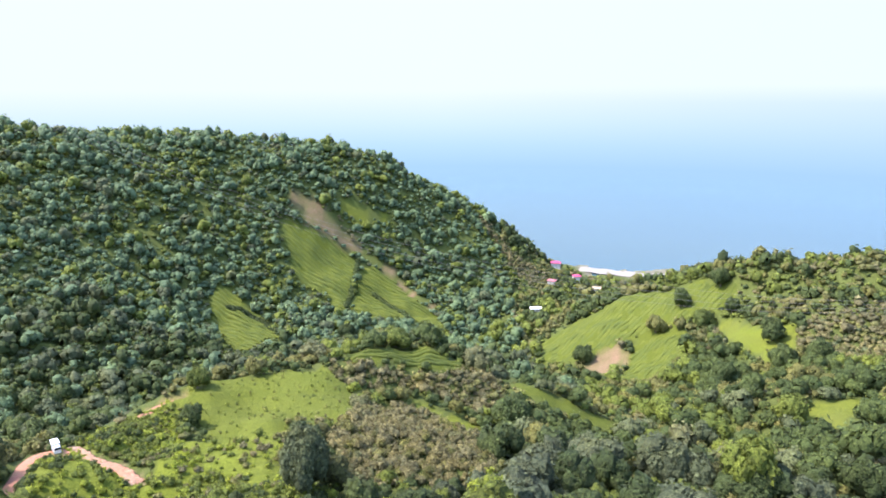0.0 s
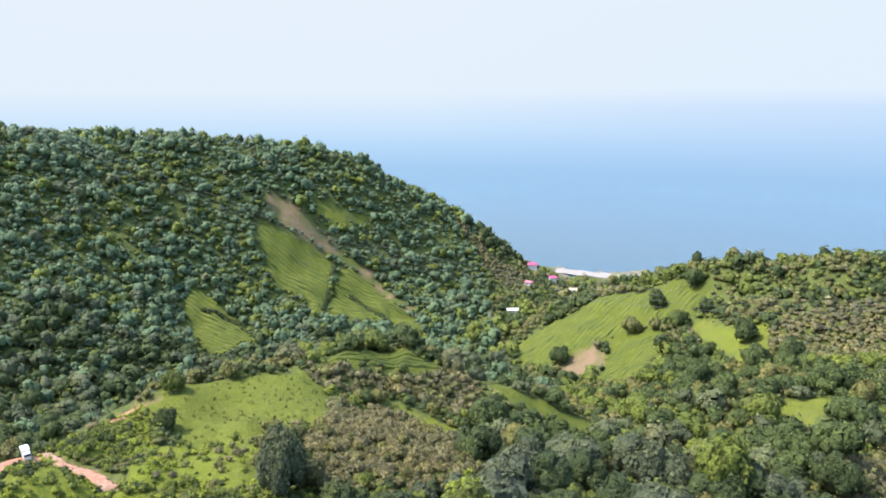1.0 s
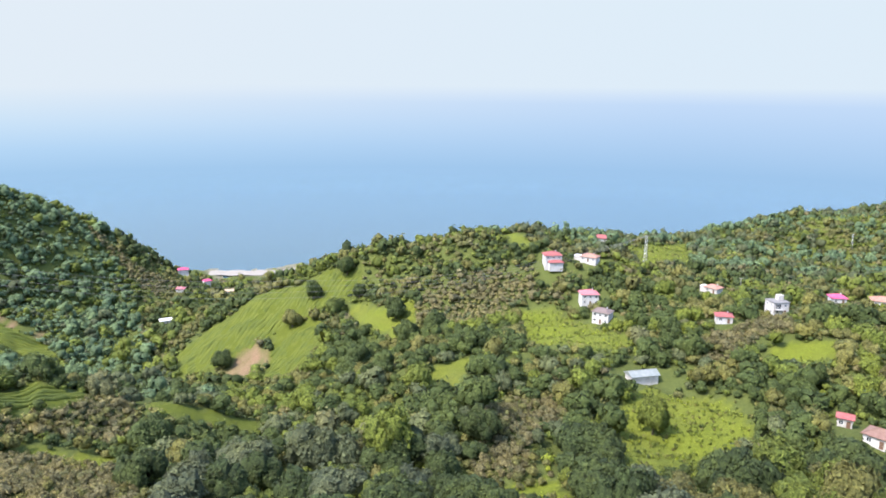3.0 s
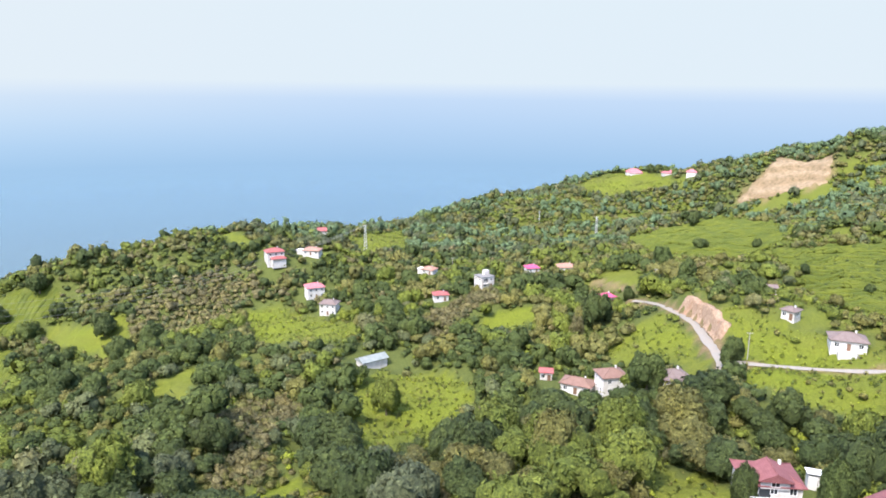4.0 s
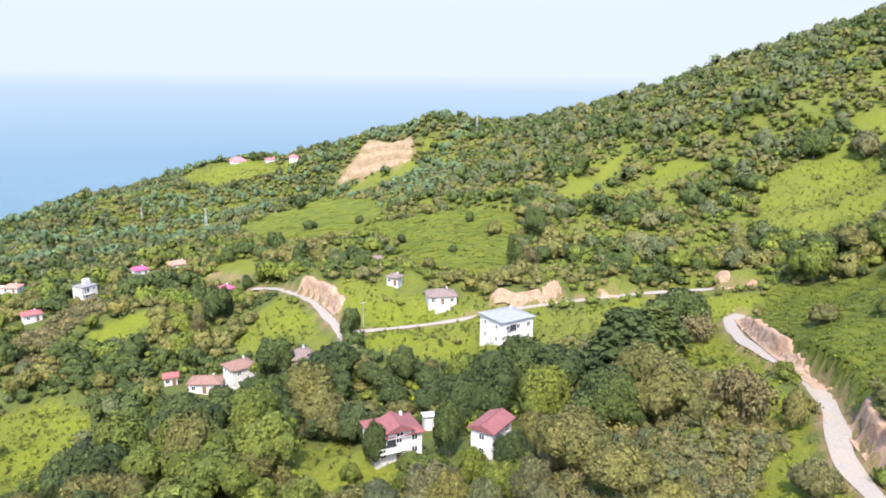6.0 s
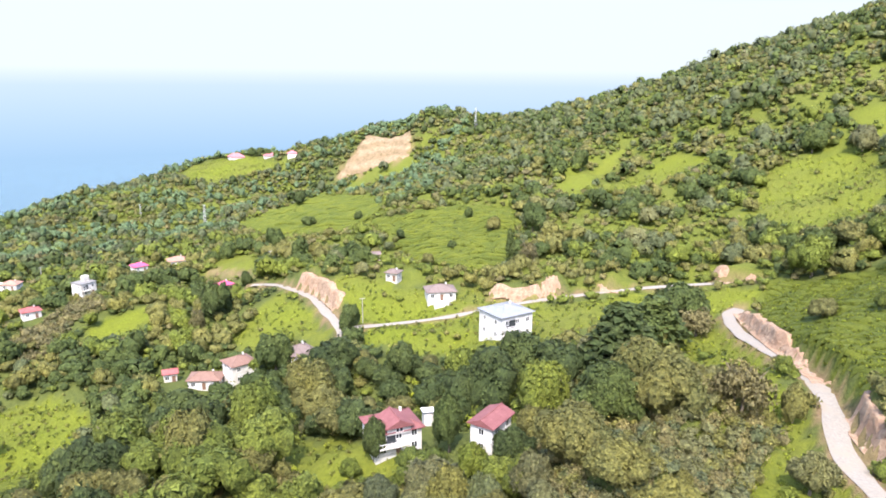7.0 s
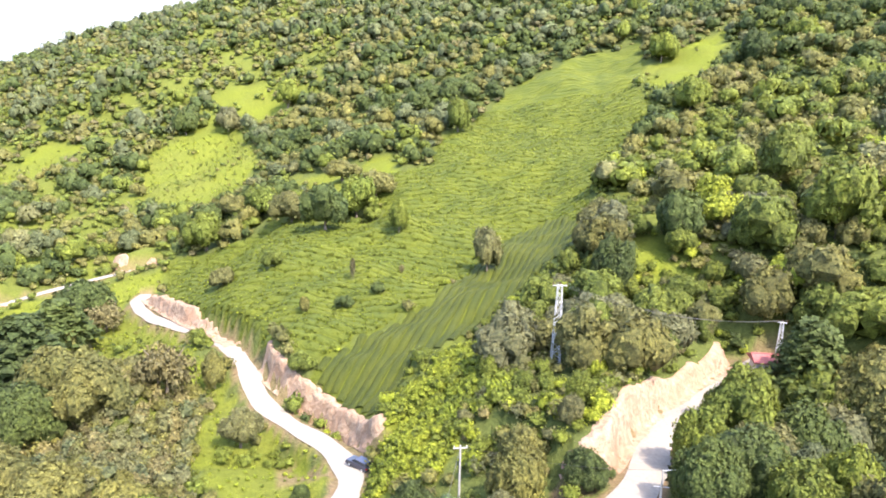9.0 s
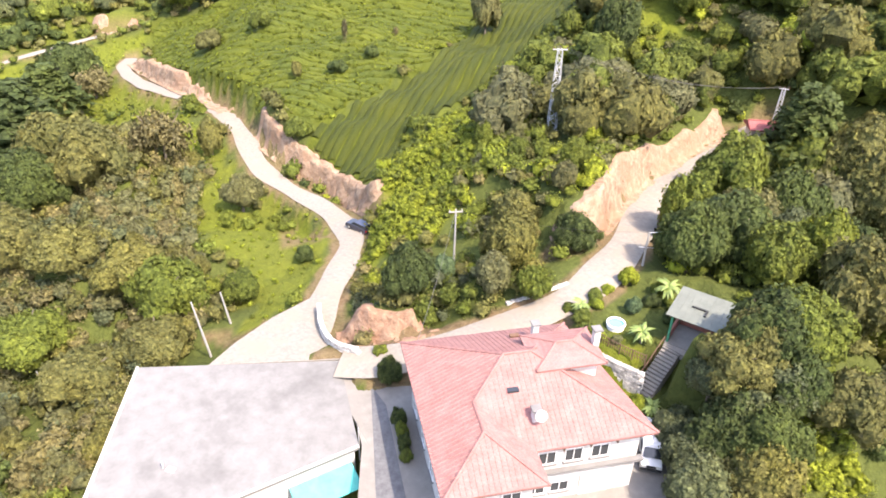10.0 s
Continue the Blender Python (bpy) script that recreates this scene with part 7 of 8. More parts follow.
# ---- garden ----
def build_pool():
    root = thing("paddling_pool", pose(30.2, -48.6, 147.0), "small round inflatable pool with blue water", "pool")
    bm = bmesh.new()
    bmesh.ops.create_cone(bm, cap_ends=False, segments=24, radius1=0.85, radius2=0.82, depth=0.5, matrix=Matrix.Translation((0, 0, 0.25)))
    bm2 = bm
    part("side", bm2, ROOF["WHITE"], root)
    bm = bmesh.new()
    n, m = 24, 6
    ring = [[bm.verts.new((math.cos(a) * (0.85 + 0.1 * math.cos(b)), math.sin(a) * (0.85 + 0.1 * math.cos(b)), 0.5 + 0.1 * math.sin(b))) for b in [j * 2 * math.pi / m for j in range(m)]] for a in [i * 2 * math.pi / n for i in range(n)]]
    for i in range(n):
        for j in range(m):
            bm.faces.new((ring[i][j], ring[(i + 1) % n][j], ring[(i + 1) % n][(j + 1) % m], ring[i][(j + 1) % m]))
    part("rim", bm, ROOF["WHITE"], root)
    blue, t, nn, l, p = nodes_of("pool_water")
    p.inputs["Base Color"].default_value, p.inputs["Roughness"].default_value = (0.12, 0.5, 0.68, 1), 0.08
    bm = bmesh.new()
    bmesh.ops.create_circle(bm, cap_ends=True, segments=24, radius=0.82, matrix=Matrix.Translation((0, 0, 0.38)))
    part("water", bm, blue, root)


build_pool()


def build_gazebo():
    """A garden shelter: sheet roof on green posts, low brick walls."""
    x, y = 24.2, -52.9
    root = thing("garden_shelter", pose(x, y, 147.0, 0, 0, 16), "garden shelter with grey-green sheet roof and green posts", "shelter")
    tilt = Matrix.Translation((0, 0, 3.62)) @ Matrix.Rotation(radians(-5), 4, "X")
    bm = box(0, 0, 0, 5.3, 4.8, 0.09, bevel=0.02)
    bm.transform(tilt)
    roof = part("roof", bm, SHEETGREEN, root)
    for i in range(9):
        bm = box(-2.4 + 0.6 * i, 0, 0.09, 0.05, 4.76, 0.03)
        bm.transform(tilt)
        part("sheet_rib", bm, SHEETGREEN, roof)
    for q in (box(0.2, 0.2, 0.14, 1.5, 0.18, 0.1), box(-0.45, 0.6, 0.14, 0.18, 0.9, 0.1)):
        q.transform(tilt)
        part("roof_pipe", q, RUBBER, roof)
    for px in (-2.1, 2.1):
        for py in (-1.7, 1.7):
            part("post", box(px, py, 0, 0.2, 0.2, 3.45, bevel=0.02), GREENPAINT, root)
    part("low_wall", box(2.15, 0, 0, 0.2, 3.3, 1.0), BRICKRED, root)
    part("low_wall", box(-2.15, 0, 0, 0.2, 3.3, 1.0), BRICKRED, root)
    part("low_wall", box(0, -1.75, 0, 4.1, 0.2, 1.0), BRICKRED, root)
    part("beam", box(0, 1.7, 3.15, 4.4, 0.18, 0.25), GREENPAINT, root)
    part("beam", box(0, -1.7, 3.15, 4.4, 0.18, 0.25), GREENPAINT, root)
    part("floor", box(0, 0, -0.3, 4.6, 3.8, 0.38), PAVING, root)


build_gazebo()


def build_steps():
    root = thing("garden_steps", pose(24.4, -48.2, 144.0), "pale concrete garden steps with dark railing", "steps")
    a, b = Vector((0.1, 2.2, 0)), Vector((0.4, -2.0, 3.0))
    n = 14
    d = (b - a)
    turn = math.atan2(d.y, d.x)
    for i in range(n):
        q = a + d * (i + 0.5) / n
        part("step", box(q.x, q.y, q.z - 1.2, 0.34, 1.7, 1.25, turn), PAVING, root)
    side = Vector((-d.y, d.x, 0)).normalized() * 0.95
    rail = part("railing", rod(a + side + Vector((0, 0, 1)), b + side + Vector((0, 0, 1)), 0.045), DARKWOOD, root)
    for i in range(8):
        q = a + d * i / 7 + side
        part("baluster", rod(q, q + Vector((0, 0, 1.0)), 0.035), DARKWOOD, rail)
    part("landing", box(0.3, -3.0, 2.4, 2.2, 2.2, 0.62, turn), PAVING, root)


build_steps()


def build_fence(points, h, label):
    p = along(points, 1.2)
    root = thing("garden_fence", pose(p[0, 0], p[0, 1], p[0, 2]), label, "fence")
    loc = [Vector(q - p[0]) for q in p]
    for q in loc:
        part("post", box(q.x, q.y, -0.2, 0.1, 0.1, h + 0.2 + q.z), DARKWOOD, root)
    for a, b in zip(loc, loc[1:]):
        part("rail", rod(a + Vector((0, 0, h * 0.9)), b + Vector((0, 0, h * 0.9)), 0.04), DARKWOOD, root)
        part("rail", rod(a + Vector((0, 0, h * 0.4)), b + Vector((0, 0, h * 0.4)), 0.04), DARKWOOD, root)
        for i in range(1, 5):
            q = a.lerp(b, i / 5)
            part("picket", box(q.x, q.y, q.z, 0.06, 0.04, h), DARKWOOD, root)


build_fence([(31.3, -45.7, 147.0), (28.2, -45.7, 147.0), (25.2, -46.5, 147.0)], 1.0, "brown wooden fence along the garden edge")


# ---- vehicles ----
def paint(name, c, rough=0.3):
    m, t, n, l, p = nodes_of(name)
    g = noise_tex(n, l, n.new("ShaderNodeTexCoord").outputs["Object"], 1.5, 4.0)
    r = ramp(n, ((0.3, tuple(v * 0.88 for v in c)), (0.7, c)))
    l.new(g.outputs["Fac"], r.inputs["Fac"])
    l.new(r.outputs["Color"], p.inputs["Base Color"])
    p.inputs["Roughness"].default_value, p.inputs["Coat Weight"].default_value = rough, 0.5
    return m


LAMPGLASS = paint("lamp_glass", (0.7, 0.7, 0.65), 0.1)
TAILRED = paint("tail_light", (0.45, 0.02, 0.02), 0.2)


def profile_body(outline, width, tuck=0.12):
    """A body drawn from its side outline (y, z), narrowing a little towards the top."""
    bm = bmesh.new()
    top = max(z for _, z in outline)
    rows = []
    for s in (-1, -0.93, 0.93, 1):
        k = 1 if abs(s) == 1 else 0
        rows.append([bm.verts.new((s * (width / 2 - tuck * z / top), y * (0.985 if k else 1), z * (0.985 if k else 1))) for y, z in outline])
    n = len(outline)
    for a, b in zip(rows, rows[1:]):
        for i in range(n):
            bm.faces.new((a[i], a[(i + 1) % n], b[(i + 1) % n], b[i]))
    bm.faces.new(rows[0])
    bm.faces.new(rows[-1][::-1])
    return bm


def add_wheels(root, half, fr, rr, r=0.32):
    for x in (-half, half):
        for y in (fr, rr):
            w = part("wheel", rod((x - 0.1, y, r), (x + 0.1, y, r), r, sides=16), RUBBER, root)
            part("rim", rod((x - 0.11, y, r), (x + 0.11, y, r), r * 0.6, sides=12), STEEL, w)


def build_car(m):
    """A boxy hatchback: body, cabin glass, bumpers, lamps."""
    root = thing("car", m, "dark blue boxy hatchback parked at the road edge", "car")
    c = paint("dark_blue_paint", (0.025, 0.027, 0.045))
    part("body", profile_body([(-2.0, 0.3), (2.0, 0.3), (2.02, 0.7), (1.95, 0.9), (-1.0, 0.92), (-1.95, 0.82), (-2.02, 0.6)], 1.66, 0.04), c, root)
    part("cabin", profile_body([(-1.05, 0.9), (1.93, 0.9), (1.75, 1.32), (-0.35, 1.35)], 1.5, 0.16), GLASS, root)
    part("roof", box(0, 0.72, 1.33, 1.3, 2.05, 0.08, bevel=0.03), paint("pale_blue_roof", (0.05, 0.055, 0.09)), root)
    part("bumper", box(0, 2.03, 0.35, 1.64, 0.14, 0.2, bevel=0.03), RUBBER, root)
    part("bumper", box(0, -2.03, 0.35, 1.64, 0.14, 0.2, bevel=0.03), RUBBER, root)
    for x in (-0.62, 0.62):
        part("headlight", box(x, -2.0, 0.6, 0.3, 0.08, 0.16), LAMPGLASS, root)
        part("tail_light", box(x, 2.02, 0.62, 0.26, 0.06, 0.2), TAILRED, root)
    part("plate", box(0, 2.06, 0.58, 0.5, 0.03, 0.11), ROOF["WHITE"], root)
    add_wheels(root, 0.74, -1.25, 1.25)


build_car(pose(75.6, -49.4, height_at(75.6, -49.4) + 0.12, 0, 0, 100))


def build_van(m, name, label, long=4.7):
    root = thing(name, m, label, "van")
    c = paint("white_paint_" + name, (0.8, 0.8, 0.8))
    h = long / 2
    part("body", profile_body([(-h, 0.35), (h, 0.35), (h, 1.0), (h - 0.05, 1.95), (-h + 1.35, 1.98), (-h + 0.6, 1.2), (-h, 0.95)], 1.85, 0.1), c, root)
    part("windscreen", prism([(-0.78, 0), (0.78, 0), (0.7, 0.85), (-0.7, 0.85)], -0.02, 0.02), GLASS, root).matrix_local = Matrix.Translation((0, -h + 0.58, 1.22)) @ Matrix.Rotation(radians(46), 4, "X")
    for x in (-0.88, 0.88):
        part("side_window", box(x, -h + 1.75, 1.2, 0.06, 1.0, 0.5), GLASS, root)
        part("headlight", box(x * 0.75, -h - 0.01, 0.75, 0.3, 0.08, 0.18), LAMPGLASS, root)
        part("mirror", box(x * 1.14, -h + 0.95, 1.15, 0.18, 0.12, 0.24, bevel=0.02), RUBBER, root)
    part("bumper", box(0, -h - 0.04, 0.35, 1.8, 0.16, 0.25, bevel=0.03), RUBBER, root)
    part("grille", box(0, -h - 0.02, 0.68, 0.8, 0.06, 0.2), RUBBER, root)
    add_wheels(root, 0.84, -h + 0.9, h - 0.9, 0.34)


build_van(pose(20.7, -42.5, 142.08, 0, 0, 217), "van", "white van parked beside the house wall")


def build_truck(m):
    # a box truck: cab and closed cargo box on a chassis
    root = thing("box_truck", m, "small white box truck on the red track", "truck")
    c = paint("white_truck_paint", (0.78, 0.78, 0.78))
    part("cab", profile_body([(-2.4, 0.45), (-0.9, 0.45), (-0.9, 2.1), (-1.9, 2.1), (-2.4, 1.3)], 1.8, 0.08), c, root)
    part("cargo_box", box(0, 0.9, 0.7, 1.95, 3.4, 2.0, bevel=0.04), c, root)
    part("chassis", box(0, 0.3, 0.4, 1.2, 4.6, 0.3), RUBBER, root)
    part("windscreen", box(0, -2.2, 1.4, 1.5, 0.5, 0.5), GLASS, root)
    add_wheels(root, 0.85, -1.6, 1.6, 0.38)


build_truck(pose(-84.6, 143.6, height_at(-84.6, 143.6) + 0.15, 0, 0, 38) @ Matrix.Scale(0.8, 4))

# overhead lines
for s in (-0.5, 0, 0.5):
    build_wire(Vector(TOPS[0]) + Vector((s, s, 0.3)), Vector(TOPS[1]) + Vector((s, s, 0.3)), 2.0)
build_wire(Vector(TOPS[2]), Vector(TOPS[3]), 0.8)
build_wire(Vector(TOPS[2]), (39.0, -31.0, 148.0), 0.8)
for s in (-6, -3, 0, 3):
    build_wire((-215, 420 + s, 172 + s * 0.6), (120, 360 + s, 88 + s * 0.8), 18, 0.035)
    build_wire((120, 360 + s, 88 + s * 0.8), Vector(TOPS[10]) + Vector((s * 0.2, s * 0.2, 0)), 8, 0.035)


# ---- single trees ----
def tree_parts(seed, kind, fine):
    """The leaf sprays of one crown, of unit radius and height about 2; finer ones for the near slopes."""
    if kind in ("conifer", "cypress"):
        q, f, k = leaf_cloud(seed, 90, 5000 if fine else 1800, 0.1 if fine else 0.17, cone=True)
        if kind == "cypress":
            q[..., :2] *= 0.6
    elif kind == "bare":
        q, f, k = leaf_cloud(seed, 30, 2600 if fine else 1500, 0.07 if fine else 0.09)
    else:
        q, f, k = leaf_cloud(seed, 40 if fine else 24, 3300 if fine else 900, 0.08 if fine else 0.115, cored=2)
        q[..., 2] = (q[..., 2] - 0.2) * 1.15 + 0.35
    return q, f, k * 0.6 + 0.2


KIND_LEAF = {"dark": 0, "green": 1, "olive": 2, "yellow": 3, "blue": 4, "ochre": 6, "pale": 7, "conifer": 0, "grey": 8, "cypress": 0, "bare": 5}
TREE_LABEL = {
    "dark": "dense dark green broadleaf tree on the slope", "green": "full mid-green broadleaf tree with rounded crown",
    "grey": "tall grey-green broadleaf tree with a dense crown", "olive": "spreading olive-green hazel tree", "yellow": "small bright yellow-green tree", "blue": "small bluish ornamental spruce",
    "ochre": "broadleaf tree turning ochre and brown", "pale": "pale dusty shrub-like tree in bloom", "conifer": "tall dark conifer with drooping boughs",
    "cypress": "slim dark cypress standing alone", "bare": "sparse brownish half-bare tree",
}
TREE_MESH = {}


def build_trunk(seed, kind):
    rng = random.Random(seed)
    bm = bmesh.new()
    tall = 2.4 if kind in ("conifer", "cypress") else 0.9
    lean = Vector((rng.uniform(-0.08, 0.08), rng.uniform(-0.08, 0.08), tall))
    add_rod(bm, (0, 0, -0.3), lean, 0.085, 0.03, sides=7)
    if tall < 1:
        for i in range(6):
            a = i * 1.05 + rng.uniform(-0.3, 0.3)
            s = lean * rng.uniform(0.45, 1.0)
            e = s + Vector((math.cos(a) * 0.6, math.sin(a) * 0.6, rng.uniform(0.3, 0.75)))
            add_rod(bm, s, e, 0.035, 0.01, sides=5)
    me = bpy.data.meshes.new("trunk")
    bm.to_mesh(me)
    bm.free()
    me.materials.append(BARK)
    return me


def tree_proto(kind, variant, fine):
    """The meshes of one sort of tree, made once."""
    key = (kind, variant, fine)
    if key not in TREE_MESH:
        q, f, k = tree_parts(100 + variant * 13 + len(kind), kind, fine)
        ob = mesh_object("crown", q.reshape(-1, 3), np.arange(q.size // 3).reshape(-1, 3), LEAF[KIND_LEAF[kind]])
        me = ob.data
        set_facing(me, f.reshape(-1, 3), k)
        bpy.data.objects.remove(ob)
        TREE_MESH[key] = (me, build_trunk(variant + 5, kind))
    return TREE_MESH[key]


def build_tree(x, y, kind, h, w, rng):
    if kind == "dark" and y < -60 and rng.random() < 0.5:
        kind = "green"
    crown, trunk = tree_proto(kind, rng.randrange(4), math.hypot(x, y) < 118)
    z = height_at(x, y)
    flat = kind in ("conifer", "cypress")
    root = new("conifer" if flat else "tree")
    root.matrix_world = Matrix.LocRotScale((x, y, z - 0.1), Euler((rng.uniform(-0.05, 0.05), rng.uniform(-0.05, 0.05), rng.uniform(0, 6.28))), (w / 2 / (0.6 if flat else 1.05), w / 2 / (0.6 if flat else 1.05), h / (2.75 if flat else 1.95)))
    tagged(root, TREE_LABEL[kind], "tree", "trees on the hillsides")
    for name, me in (("trunk", trunk), ("crown", crown)):
        ob = new(name, me)
        ob.parent = root


trng = random.Random(11)
TREES += [(19.0, -46.9, "grey", 5.2, 5.0), (17.4, -50.2, "olive", 7.0, 6.0), (15.3, -46.6, "grey", 7.0, 6.5), (14.0, -51.0, "dark", 7.5, 6.5), (16.5, -54.5, "grey", 7.0, 6.0)]
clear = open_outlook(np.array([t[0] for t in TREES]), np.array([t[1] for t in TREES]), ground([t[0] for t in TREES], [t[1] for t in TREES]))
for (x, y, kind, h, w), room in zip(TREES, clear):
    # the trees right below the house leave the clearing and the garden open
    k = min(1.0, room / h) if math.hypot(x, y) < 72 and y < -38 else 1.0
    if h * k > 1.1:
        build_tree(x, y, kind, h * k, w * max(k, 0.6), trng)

# more trees on the slopes round the house and along the lane
tx, ty, nr = scatter(6.3, 34, 97, 58, 178, 77)
tk = ~open_ground(tx, ty, 3.0)
for x, y, *_ in TREES:
    tk &= np.hypot(tx - x, ty - y) > 4.5
tx, ty = tx[tk], ty[tk]
order = np.argsort(np.hypot(tx - 50, ty + 45))[:145]
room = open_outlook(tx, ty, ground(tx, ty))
bushy = plot_mask("bramble", tx, ty)
scrubby = plot_mask("scrub", tx, ty)
mixed_kinds = ("green", "olive", "pale", "ochre", "green", "dark", "olive", "grey", "dark")
for i in order:
    kind = trng.choice(("olive", "pale", "grey", "olive", "bare")) if scrubby[i] else trng.choice(mixed_kinds)
    w = trng.uniform(5.4, 8.6) * (0.75 if scrubby[i] else 1.0)
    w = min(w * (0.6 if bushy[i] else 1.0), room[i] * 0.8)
    if w > 1.6:
        build_tree(float(tx[i]), float(ty[i]), trng.choice(("green", "pale", "green", "yellow")) if bushy[i] else kind, w * trng.uniform(0.95, 1.35), w, trng)


# ---- tea rows ----
def tea_material(name="tea_bushes", shade=1.0):
    m, t, n, l, p = nodes_of(name)
    pos = n.new("ShaderNodeNewGeometry").outputs["Position"]
    f = noise_tex(n, l, pos, 2.6, 5.0, 0.75)
    g = noise_tex(n, l, pos, 0.12, 4.0, 0.6)
    a = ramp(n, ((0.3, tuple(v * shade for v in (0.046, 0.064, 0.009))), (0.7, tuple(v * shade for v in (0.092, 0.118, 0.015)))))
    b = ramp(n, ((0.3, tuple(v * shade for v in (0.078, 0.098, 0.01))), (0.7, tuple(v * shade for v in (0.118, 0.138, 0.015)))))
    l.new(f.outputs["Fac"], a.inputs["Fac"])
    l.new(f.outputs["Fac"], b.inputs["Fac"])
    k = ramp(n, ((0.4, (0, 0, 0)), (0.6, (1, 1, 1))))
    l.new(g.outputs["Fac"], k.inputs["Fac"])
    l.new(mixed(n, l, k.outputs["Color"], a.outputs["Color"], b.outputs["Color"]), p.inputs["Base Color"])
    p.inputs["Roughness"].default_value = 0.7
    p.inputs["Specular IOR Level"].default_value = 0.2
    bumped(n, l, p, f.outputs["Fac"], 1.0, 0.5)
    return m


TEA = tea_material()
OLD_TEA = tea_material("old_tea_bushes", 0.62)


def build_tea(poly, turn, gap, wide, tall, step, name="tea_rows", material=TEA):
    """Rounded hedges in wavering rows across a plot."""
    c = np.array(poly, float).mean(0)
    e, f = np.array((math.cos(turn), math.sin(turn))), np.array((-math.sin(turn), math.cos(turn)))
    s = (np.array(poly, float) - c) @ e
    t = (np.array(poly, float) - c) @ f
    rng = np.random.RandomState(int(abs(c[0])))
    us = np.arange(s.min(), s.max(), step)
    vs, fs, n0 = [], [], 0
    prof = np.array([(-0.5, 0.0), (-0.42, 0.75), (-0.12, 1.0), (0.2, 0.97), (0.44, 0.7), (0.5, 0.0)])
    for v in np.arange(t.min(), t.max(), gap):
        wav = v + 1.2 * np.sin(us * 0.05 + v * 0.03) + 0.14 * np.sin(us * 0.31 + v)
        x, y = c[0] + e[0] * us + f[0] * wav, c[1] + e[1] * us + f[1] * wav
        ok = inside(poly, x, y) 
        px = x[:, None] + f[0] * prof[None, :, 0] * wide
        py = y[:, None] + f[1] * prof[None, :, 0] * wide
        hh = tall * rng.uniform(0.75, 1.2, (len(us), 1))
        vs.append((px, py, prof[None, :, 1] * hh))
        i = np.nonzero(ok[:-1] & ok[1:])[0]
        if len(i):
            k = np.arange(5)
            a = n0 + i[:, None] * 6 + k[None]
            fs.append(np.stack([a, a + 1, a + 7, a + 6], -1).reshape(-1, 4))
        n0 += len(us) * 6
    x = np.concatenate([v[0].ravel() for v in vs])
    y = np.concatenate([v[1].ravel() for v in vs])
    h = np.concatenate([v[2].ravel() for v in vs])
    faces = np.concatenate(fs)
    used = np.unique(faces)
    back = np.zeros(len(x), int)
    back[used] = np.arange(len(used))
    x, y, h = x[used], y[used], h[used]
    z = ground(x, y) - 0.06 + h
    ob = mesh_object(name, np.stack([x, y, z], 1), back[faces], material, True)
    return tagged(ob, "rows of clipped tea bushes on a sloping plot", "tea bushes", kind="stuff")


# young leaf on the bushes of the near field
TEA_LEAF = foliage("leaves_tea", (0.075, 0.1, 0.012), (0.105, 0.13, 0.015), (0.138, 0.165, 0.02))
LEAF.append(TEA_LEAF)
gx, gy, grng = scatter(1.5, 95, 300, 95, 150, 31)
gin = inside(PLOTS["tea"]["big_field"], gx, gy)
gx, gy = gx[gin], gy[gin]
bright = patchy(gx, gy, 35, 4) + grng.uniform(-0.15, 0.15, gx.shape)
build_woods("tea_shoots", gx, gy, grng.uniform(0.4, 0.75, len(gx)), np.where(bright > 2, 3, 9), [leaf_cloud(140 + i, 5, 10, 0.5, (1, 1, 0.5)) for i in range(5)], grng, "leafy shoots over the tea bushes of the large field")

for k in ("terrace_plot", "terrace_far"):
    fern_belt(PLOTS["tea"][k], 2.4, "leafy tea bushes standing above the rows", "tea_shoots", 0.5, 1.0, (9, 9, 9, 1, 0))
ROWS = {"big_field": (0.7, 2.2, 1.7, 0.5, 1.3), "field_edge": (-1.1, 1.7, 1.6, 0.45, 1.2), "terrace_plot": (1.75, 2.7, 1.6, 1.15, 2.0), "terrace_far": (1.75, 3.8, 2.2, 1.6, 2.5), "spur_top": (0.4, 2.4, 1.7, 0.8, 2.0), "west_plot": (-0.3, 4.0, 3.1, 0.8, 3.0), "west_plot_low": (-0.3, 4.2, 2.6, 1.5, 3.0), "west_plot_small": (-0.4, 4.0, 2.6, 1.2, 3.0), "east_hill_plot": (0.5, 3.4, 3.0, 0.32, 3.0), "east_hill_low": (0.5, 3.4, 3.0, 0.32, 3.0)}
for k, (turn, gap, wide, tall, step) in ROWS.items():
    build_tea(PLOTS["tea"][k], turn, gap, wide, tall, step, material=OLD_TEA if k == "field_edge" else TEA)


# ---- paving where the lane meets the yard, and the garden ----
def sloped_slab(name, corners, level, material, label, category, depth=0.9):
    """A flat or sloping slab of ground cover; level gives the height at a place."""
    bm = bmesh.new()
    top = [bm.verts.new((x, y, level(x, y))) for x, y in corners]
    low = [bm.verts.new((x, y, level(x, y) - depth)) for x, y in corners]
    bm.faces.new(top)
    for i in range(len(top)):
        j = (i + 1) % len(top)
        bm.faces.new((top[i], low[i], low[j], top[j]))
    bmesh.ops.triangulate(bm, faces=bm.faces[:1])
    bmesh.ops.recalc_face_normals(bm, faces=bm.faces[:])
    ob = new(name, bpy.data.meshes.new(name))
    bm.to_mesh(ob.data)
    bm.free()
    ob.data.materials.append(material)
    return tagged(ob, label, category, kind="structure")


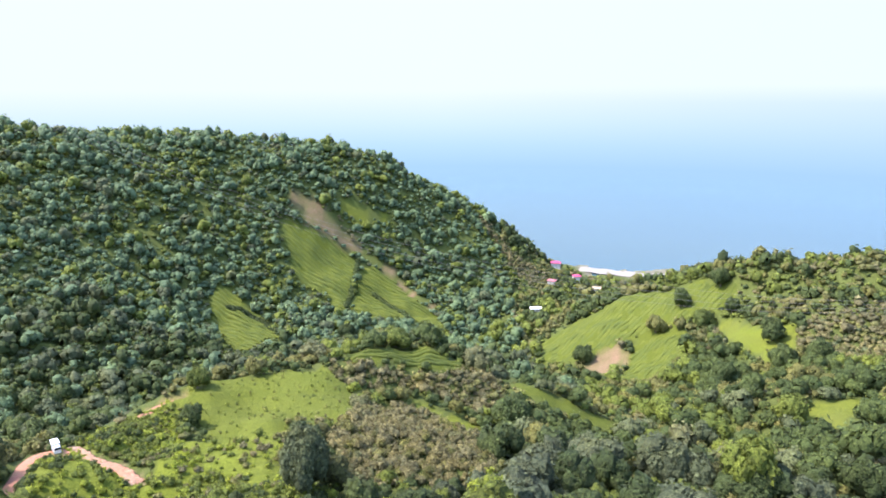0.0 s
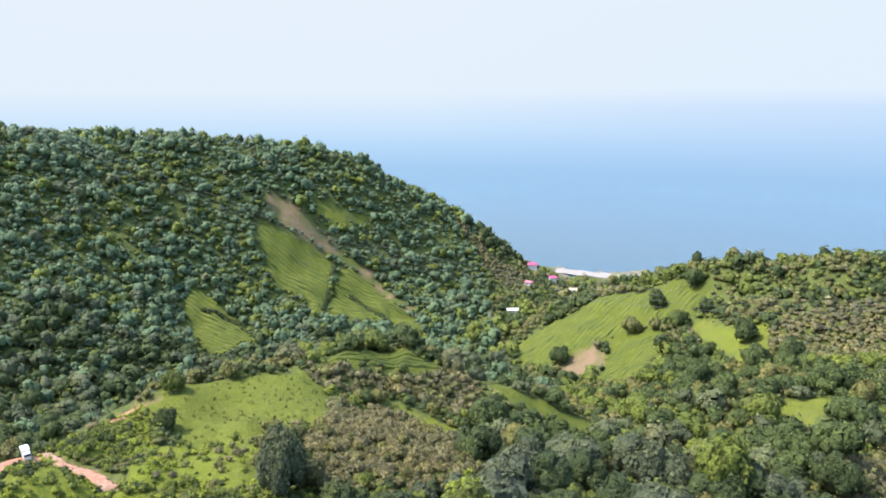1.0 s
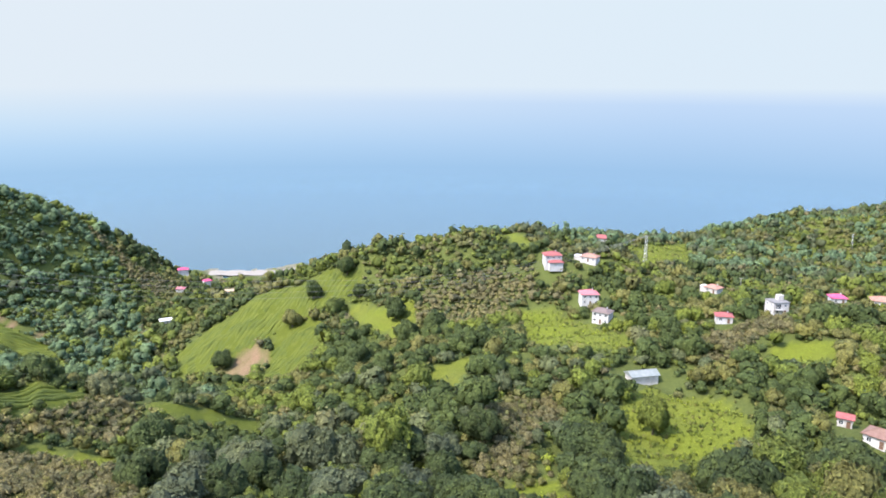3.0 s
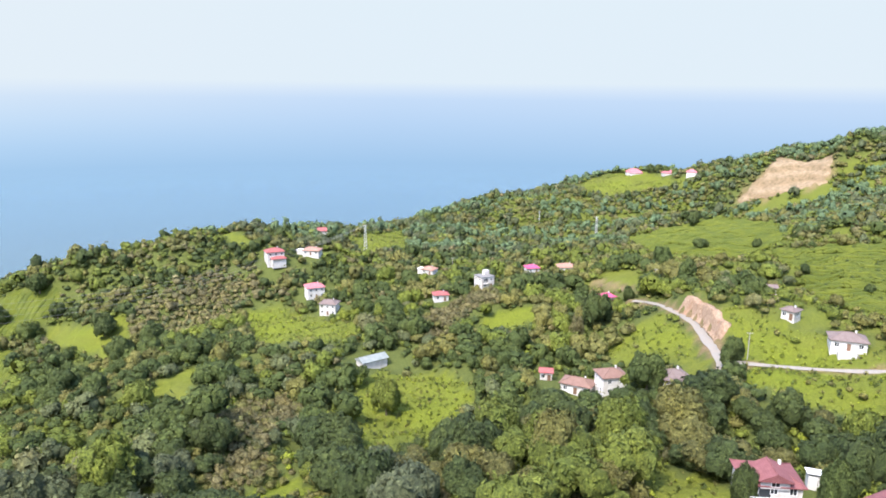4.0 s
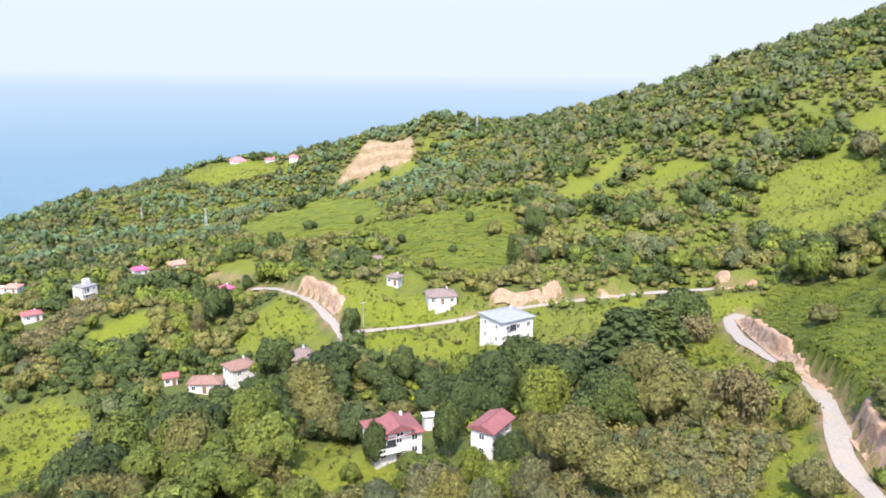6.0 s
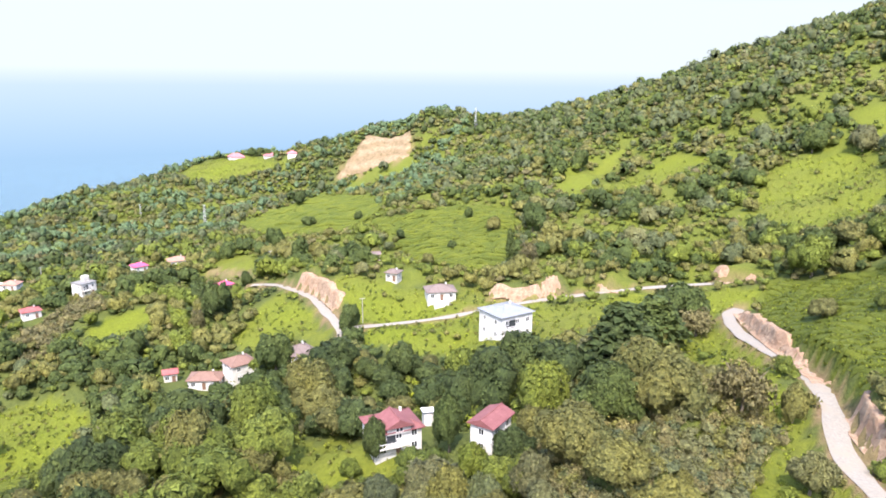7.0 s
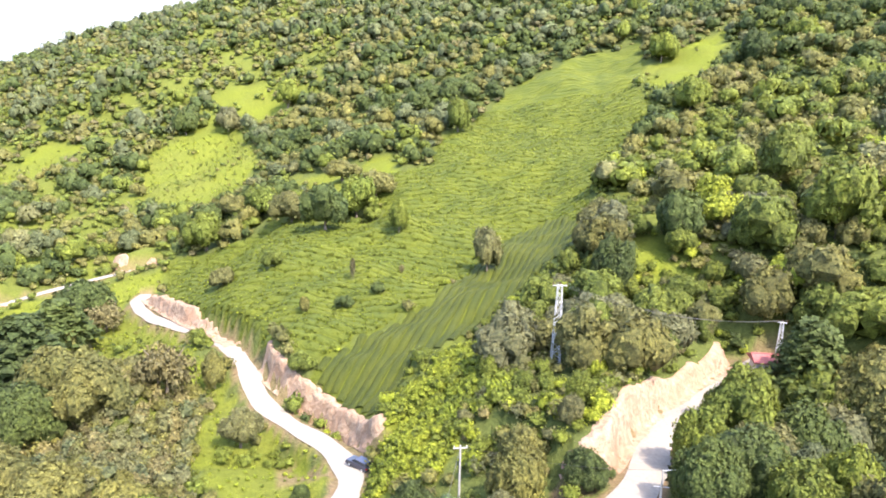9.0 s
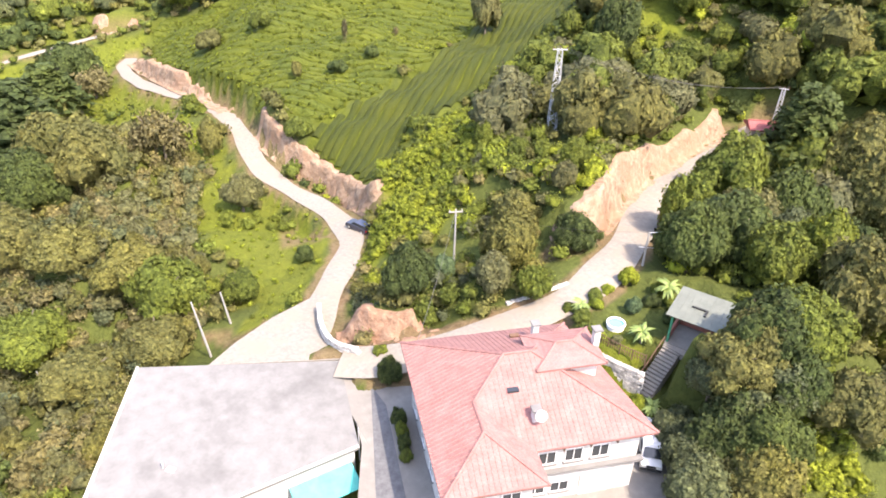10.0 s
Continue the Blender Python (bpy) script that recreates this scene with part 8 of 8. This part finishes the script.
# the apron falls from the flat roof's edge to the lane
sloped_slab("pavement", [(54.9, -17.6), (57.2, -21.5), (59.6, -27.0), (61.0, -32.6), (57.9, -32.6), (54.0, -30.4), (49.9, -29.3), (47.6, -28.3)],
            lambda x, y: 142.06 - 0.16 * max(0.0, (x - 47.4) * 0.816 - (y + 28.0) * 0.578), GRAVEL, "pale gravel apron where the lane meets the yard", "pavement")
sloped_slab("pavement", [(49.7, -29.3), (46.6, -30.6), (43.0, -32.2), (40.6, -30.2), (39.8, -27.9), (30.2, -20.9), (31.6, -19.3), (37.0, -23.5), (47.5, -28.3)],
            lambda x, y: 142.045, PAVING, "pale worn paving between the flat roof and the house", "pavement")


def build_shrub(x, y, kind, w, h, rng):
    crown, trunk = tree_proto(kind, rng.randrange(4), False)
    root = new("shrub")
    root.matrix_world = Matrix.LocRotScale((x, y, height_at(x, y) - h * 0.12), Euler((0, 0, rng.uniform(0, 6.28))), (w / 2.1, w / 2.1, h / 1.95))
    tagged(root, {"yellow": "bright yellow-green garden shrub by the lawn", "dark": "dark green clipped garden shrub", "green": "rounded green garden shrub beside the lawn", "pale": "pale flowering shrub beside the garden path"}[kind], "shrub", "garden shrubs")
    for name, me in (("stem", trunk), ("foliage", crown)):
        ob = new(name, me)
        ob.parent = root


grng = random.Random(21)
for x, y, kind, w, h in ((33.0, -46.9, "green", 2.2, 1.6), (31.3, -45.9, "green", 1.8, 1.4), (33.4, -49.6, "yellow", 1.7, 1.3), (30.2, -54.2, "dark", 1.9, 1.7), (34.5, -50.6, "green", 2.0, 1.5),
                         (28.6, -46.9, "pale", 1.3, 1.0), (27.6, -53.4, "dark", 1.5, 1.5), (34.4, -52.6, "yellow", 1.6, 1.2), (31.0, -56.6, "green", 2.2, 1.8), (28.9, -55.6, "green", 1.8, 1.6),
                         (34.9, -47.6, "green", 1.7, 1.3), (30.0, -46.2, "yellow", 1.2, 0.9), (45.0, -31.4, "green", 1.6, 1.2), (36.9, -27.5, "dark", 1.7, 2.6), (35.6, -26.8, "green", 1.5, 2.2), (34.4, -26.1, "dark", 1.5, 2.4), (33.2, -25.5, "green", 1.3, 1.7)):
    build_shrub(x, y, kind, w, h, grng)


def frond_mesh():
    """One arching palm leaf with a keel, of unit length."""
    bm = bmesh.new()
    rows = []
    for i in range(8):
        t = i / 7
        x, z = t * 0.85, 0.55 * t - 0.95 * t * t
        w = 0.13 * math.sin(math.pi * min(1, t * 0.9 + 0.1)) + 0.012
        rows.append([bm.verts.new((x, -w, z - w * 0.5)), bm.verts.new((x, 0, z)), bm.verts.new((x, w, z - w * 0.5))])
    for a, b in zip(rows, rows[1:]):
        for k in (0, 1):
            bm.faces.new((a[k], a[k + 1], b[k + 1], b[k]))
    me = bpy.data.meshes.new("frond")
    bm.to_mesh(me)
    bm.free()
    me.materials.append(PALM)
    return me


PALM = surface("palm_leaf", (0.1, 0.15, 0.035), (0.19, 0.25, 0.06), 3.0, 0.6, 0.2, 0.02, vary=0.2)
FROND = frond_mesh()


def build_palm(x, y, tall, spread, rng):
    root = thing("palm", pose(x, y, height_at(x, y)), "small garden palm with arching green fronds", "palm", "garden palms")
    part("trunk", rod((0, 0, -0.2), (0.05, 0.03, tall), 0.13, 0.09, sides=8), BARK, root)
    for i in range(20):
        ob = new("frond", FROND)
        ob.parent = root
        ob.matrix_local = Matrix.LocRotScale((0.05, 0.03, tall), Euler((0, -rng.uniform(-0.25, 0.75), i * 2.4)), (spread,) * 3)


for x, y, tall, spread in ((27.2, -48.6, 1.3, 1.5), (29.6, -56.0, 1.8, 1.6), (22.6, -44.9, 0.7, 1.2), (34.0, -47.9, 1.0, 1.2)):
    build_palm(x, y, tall, spread, grng)
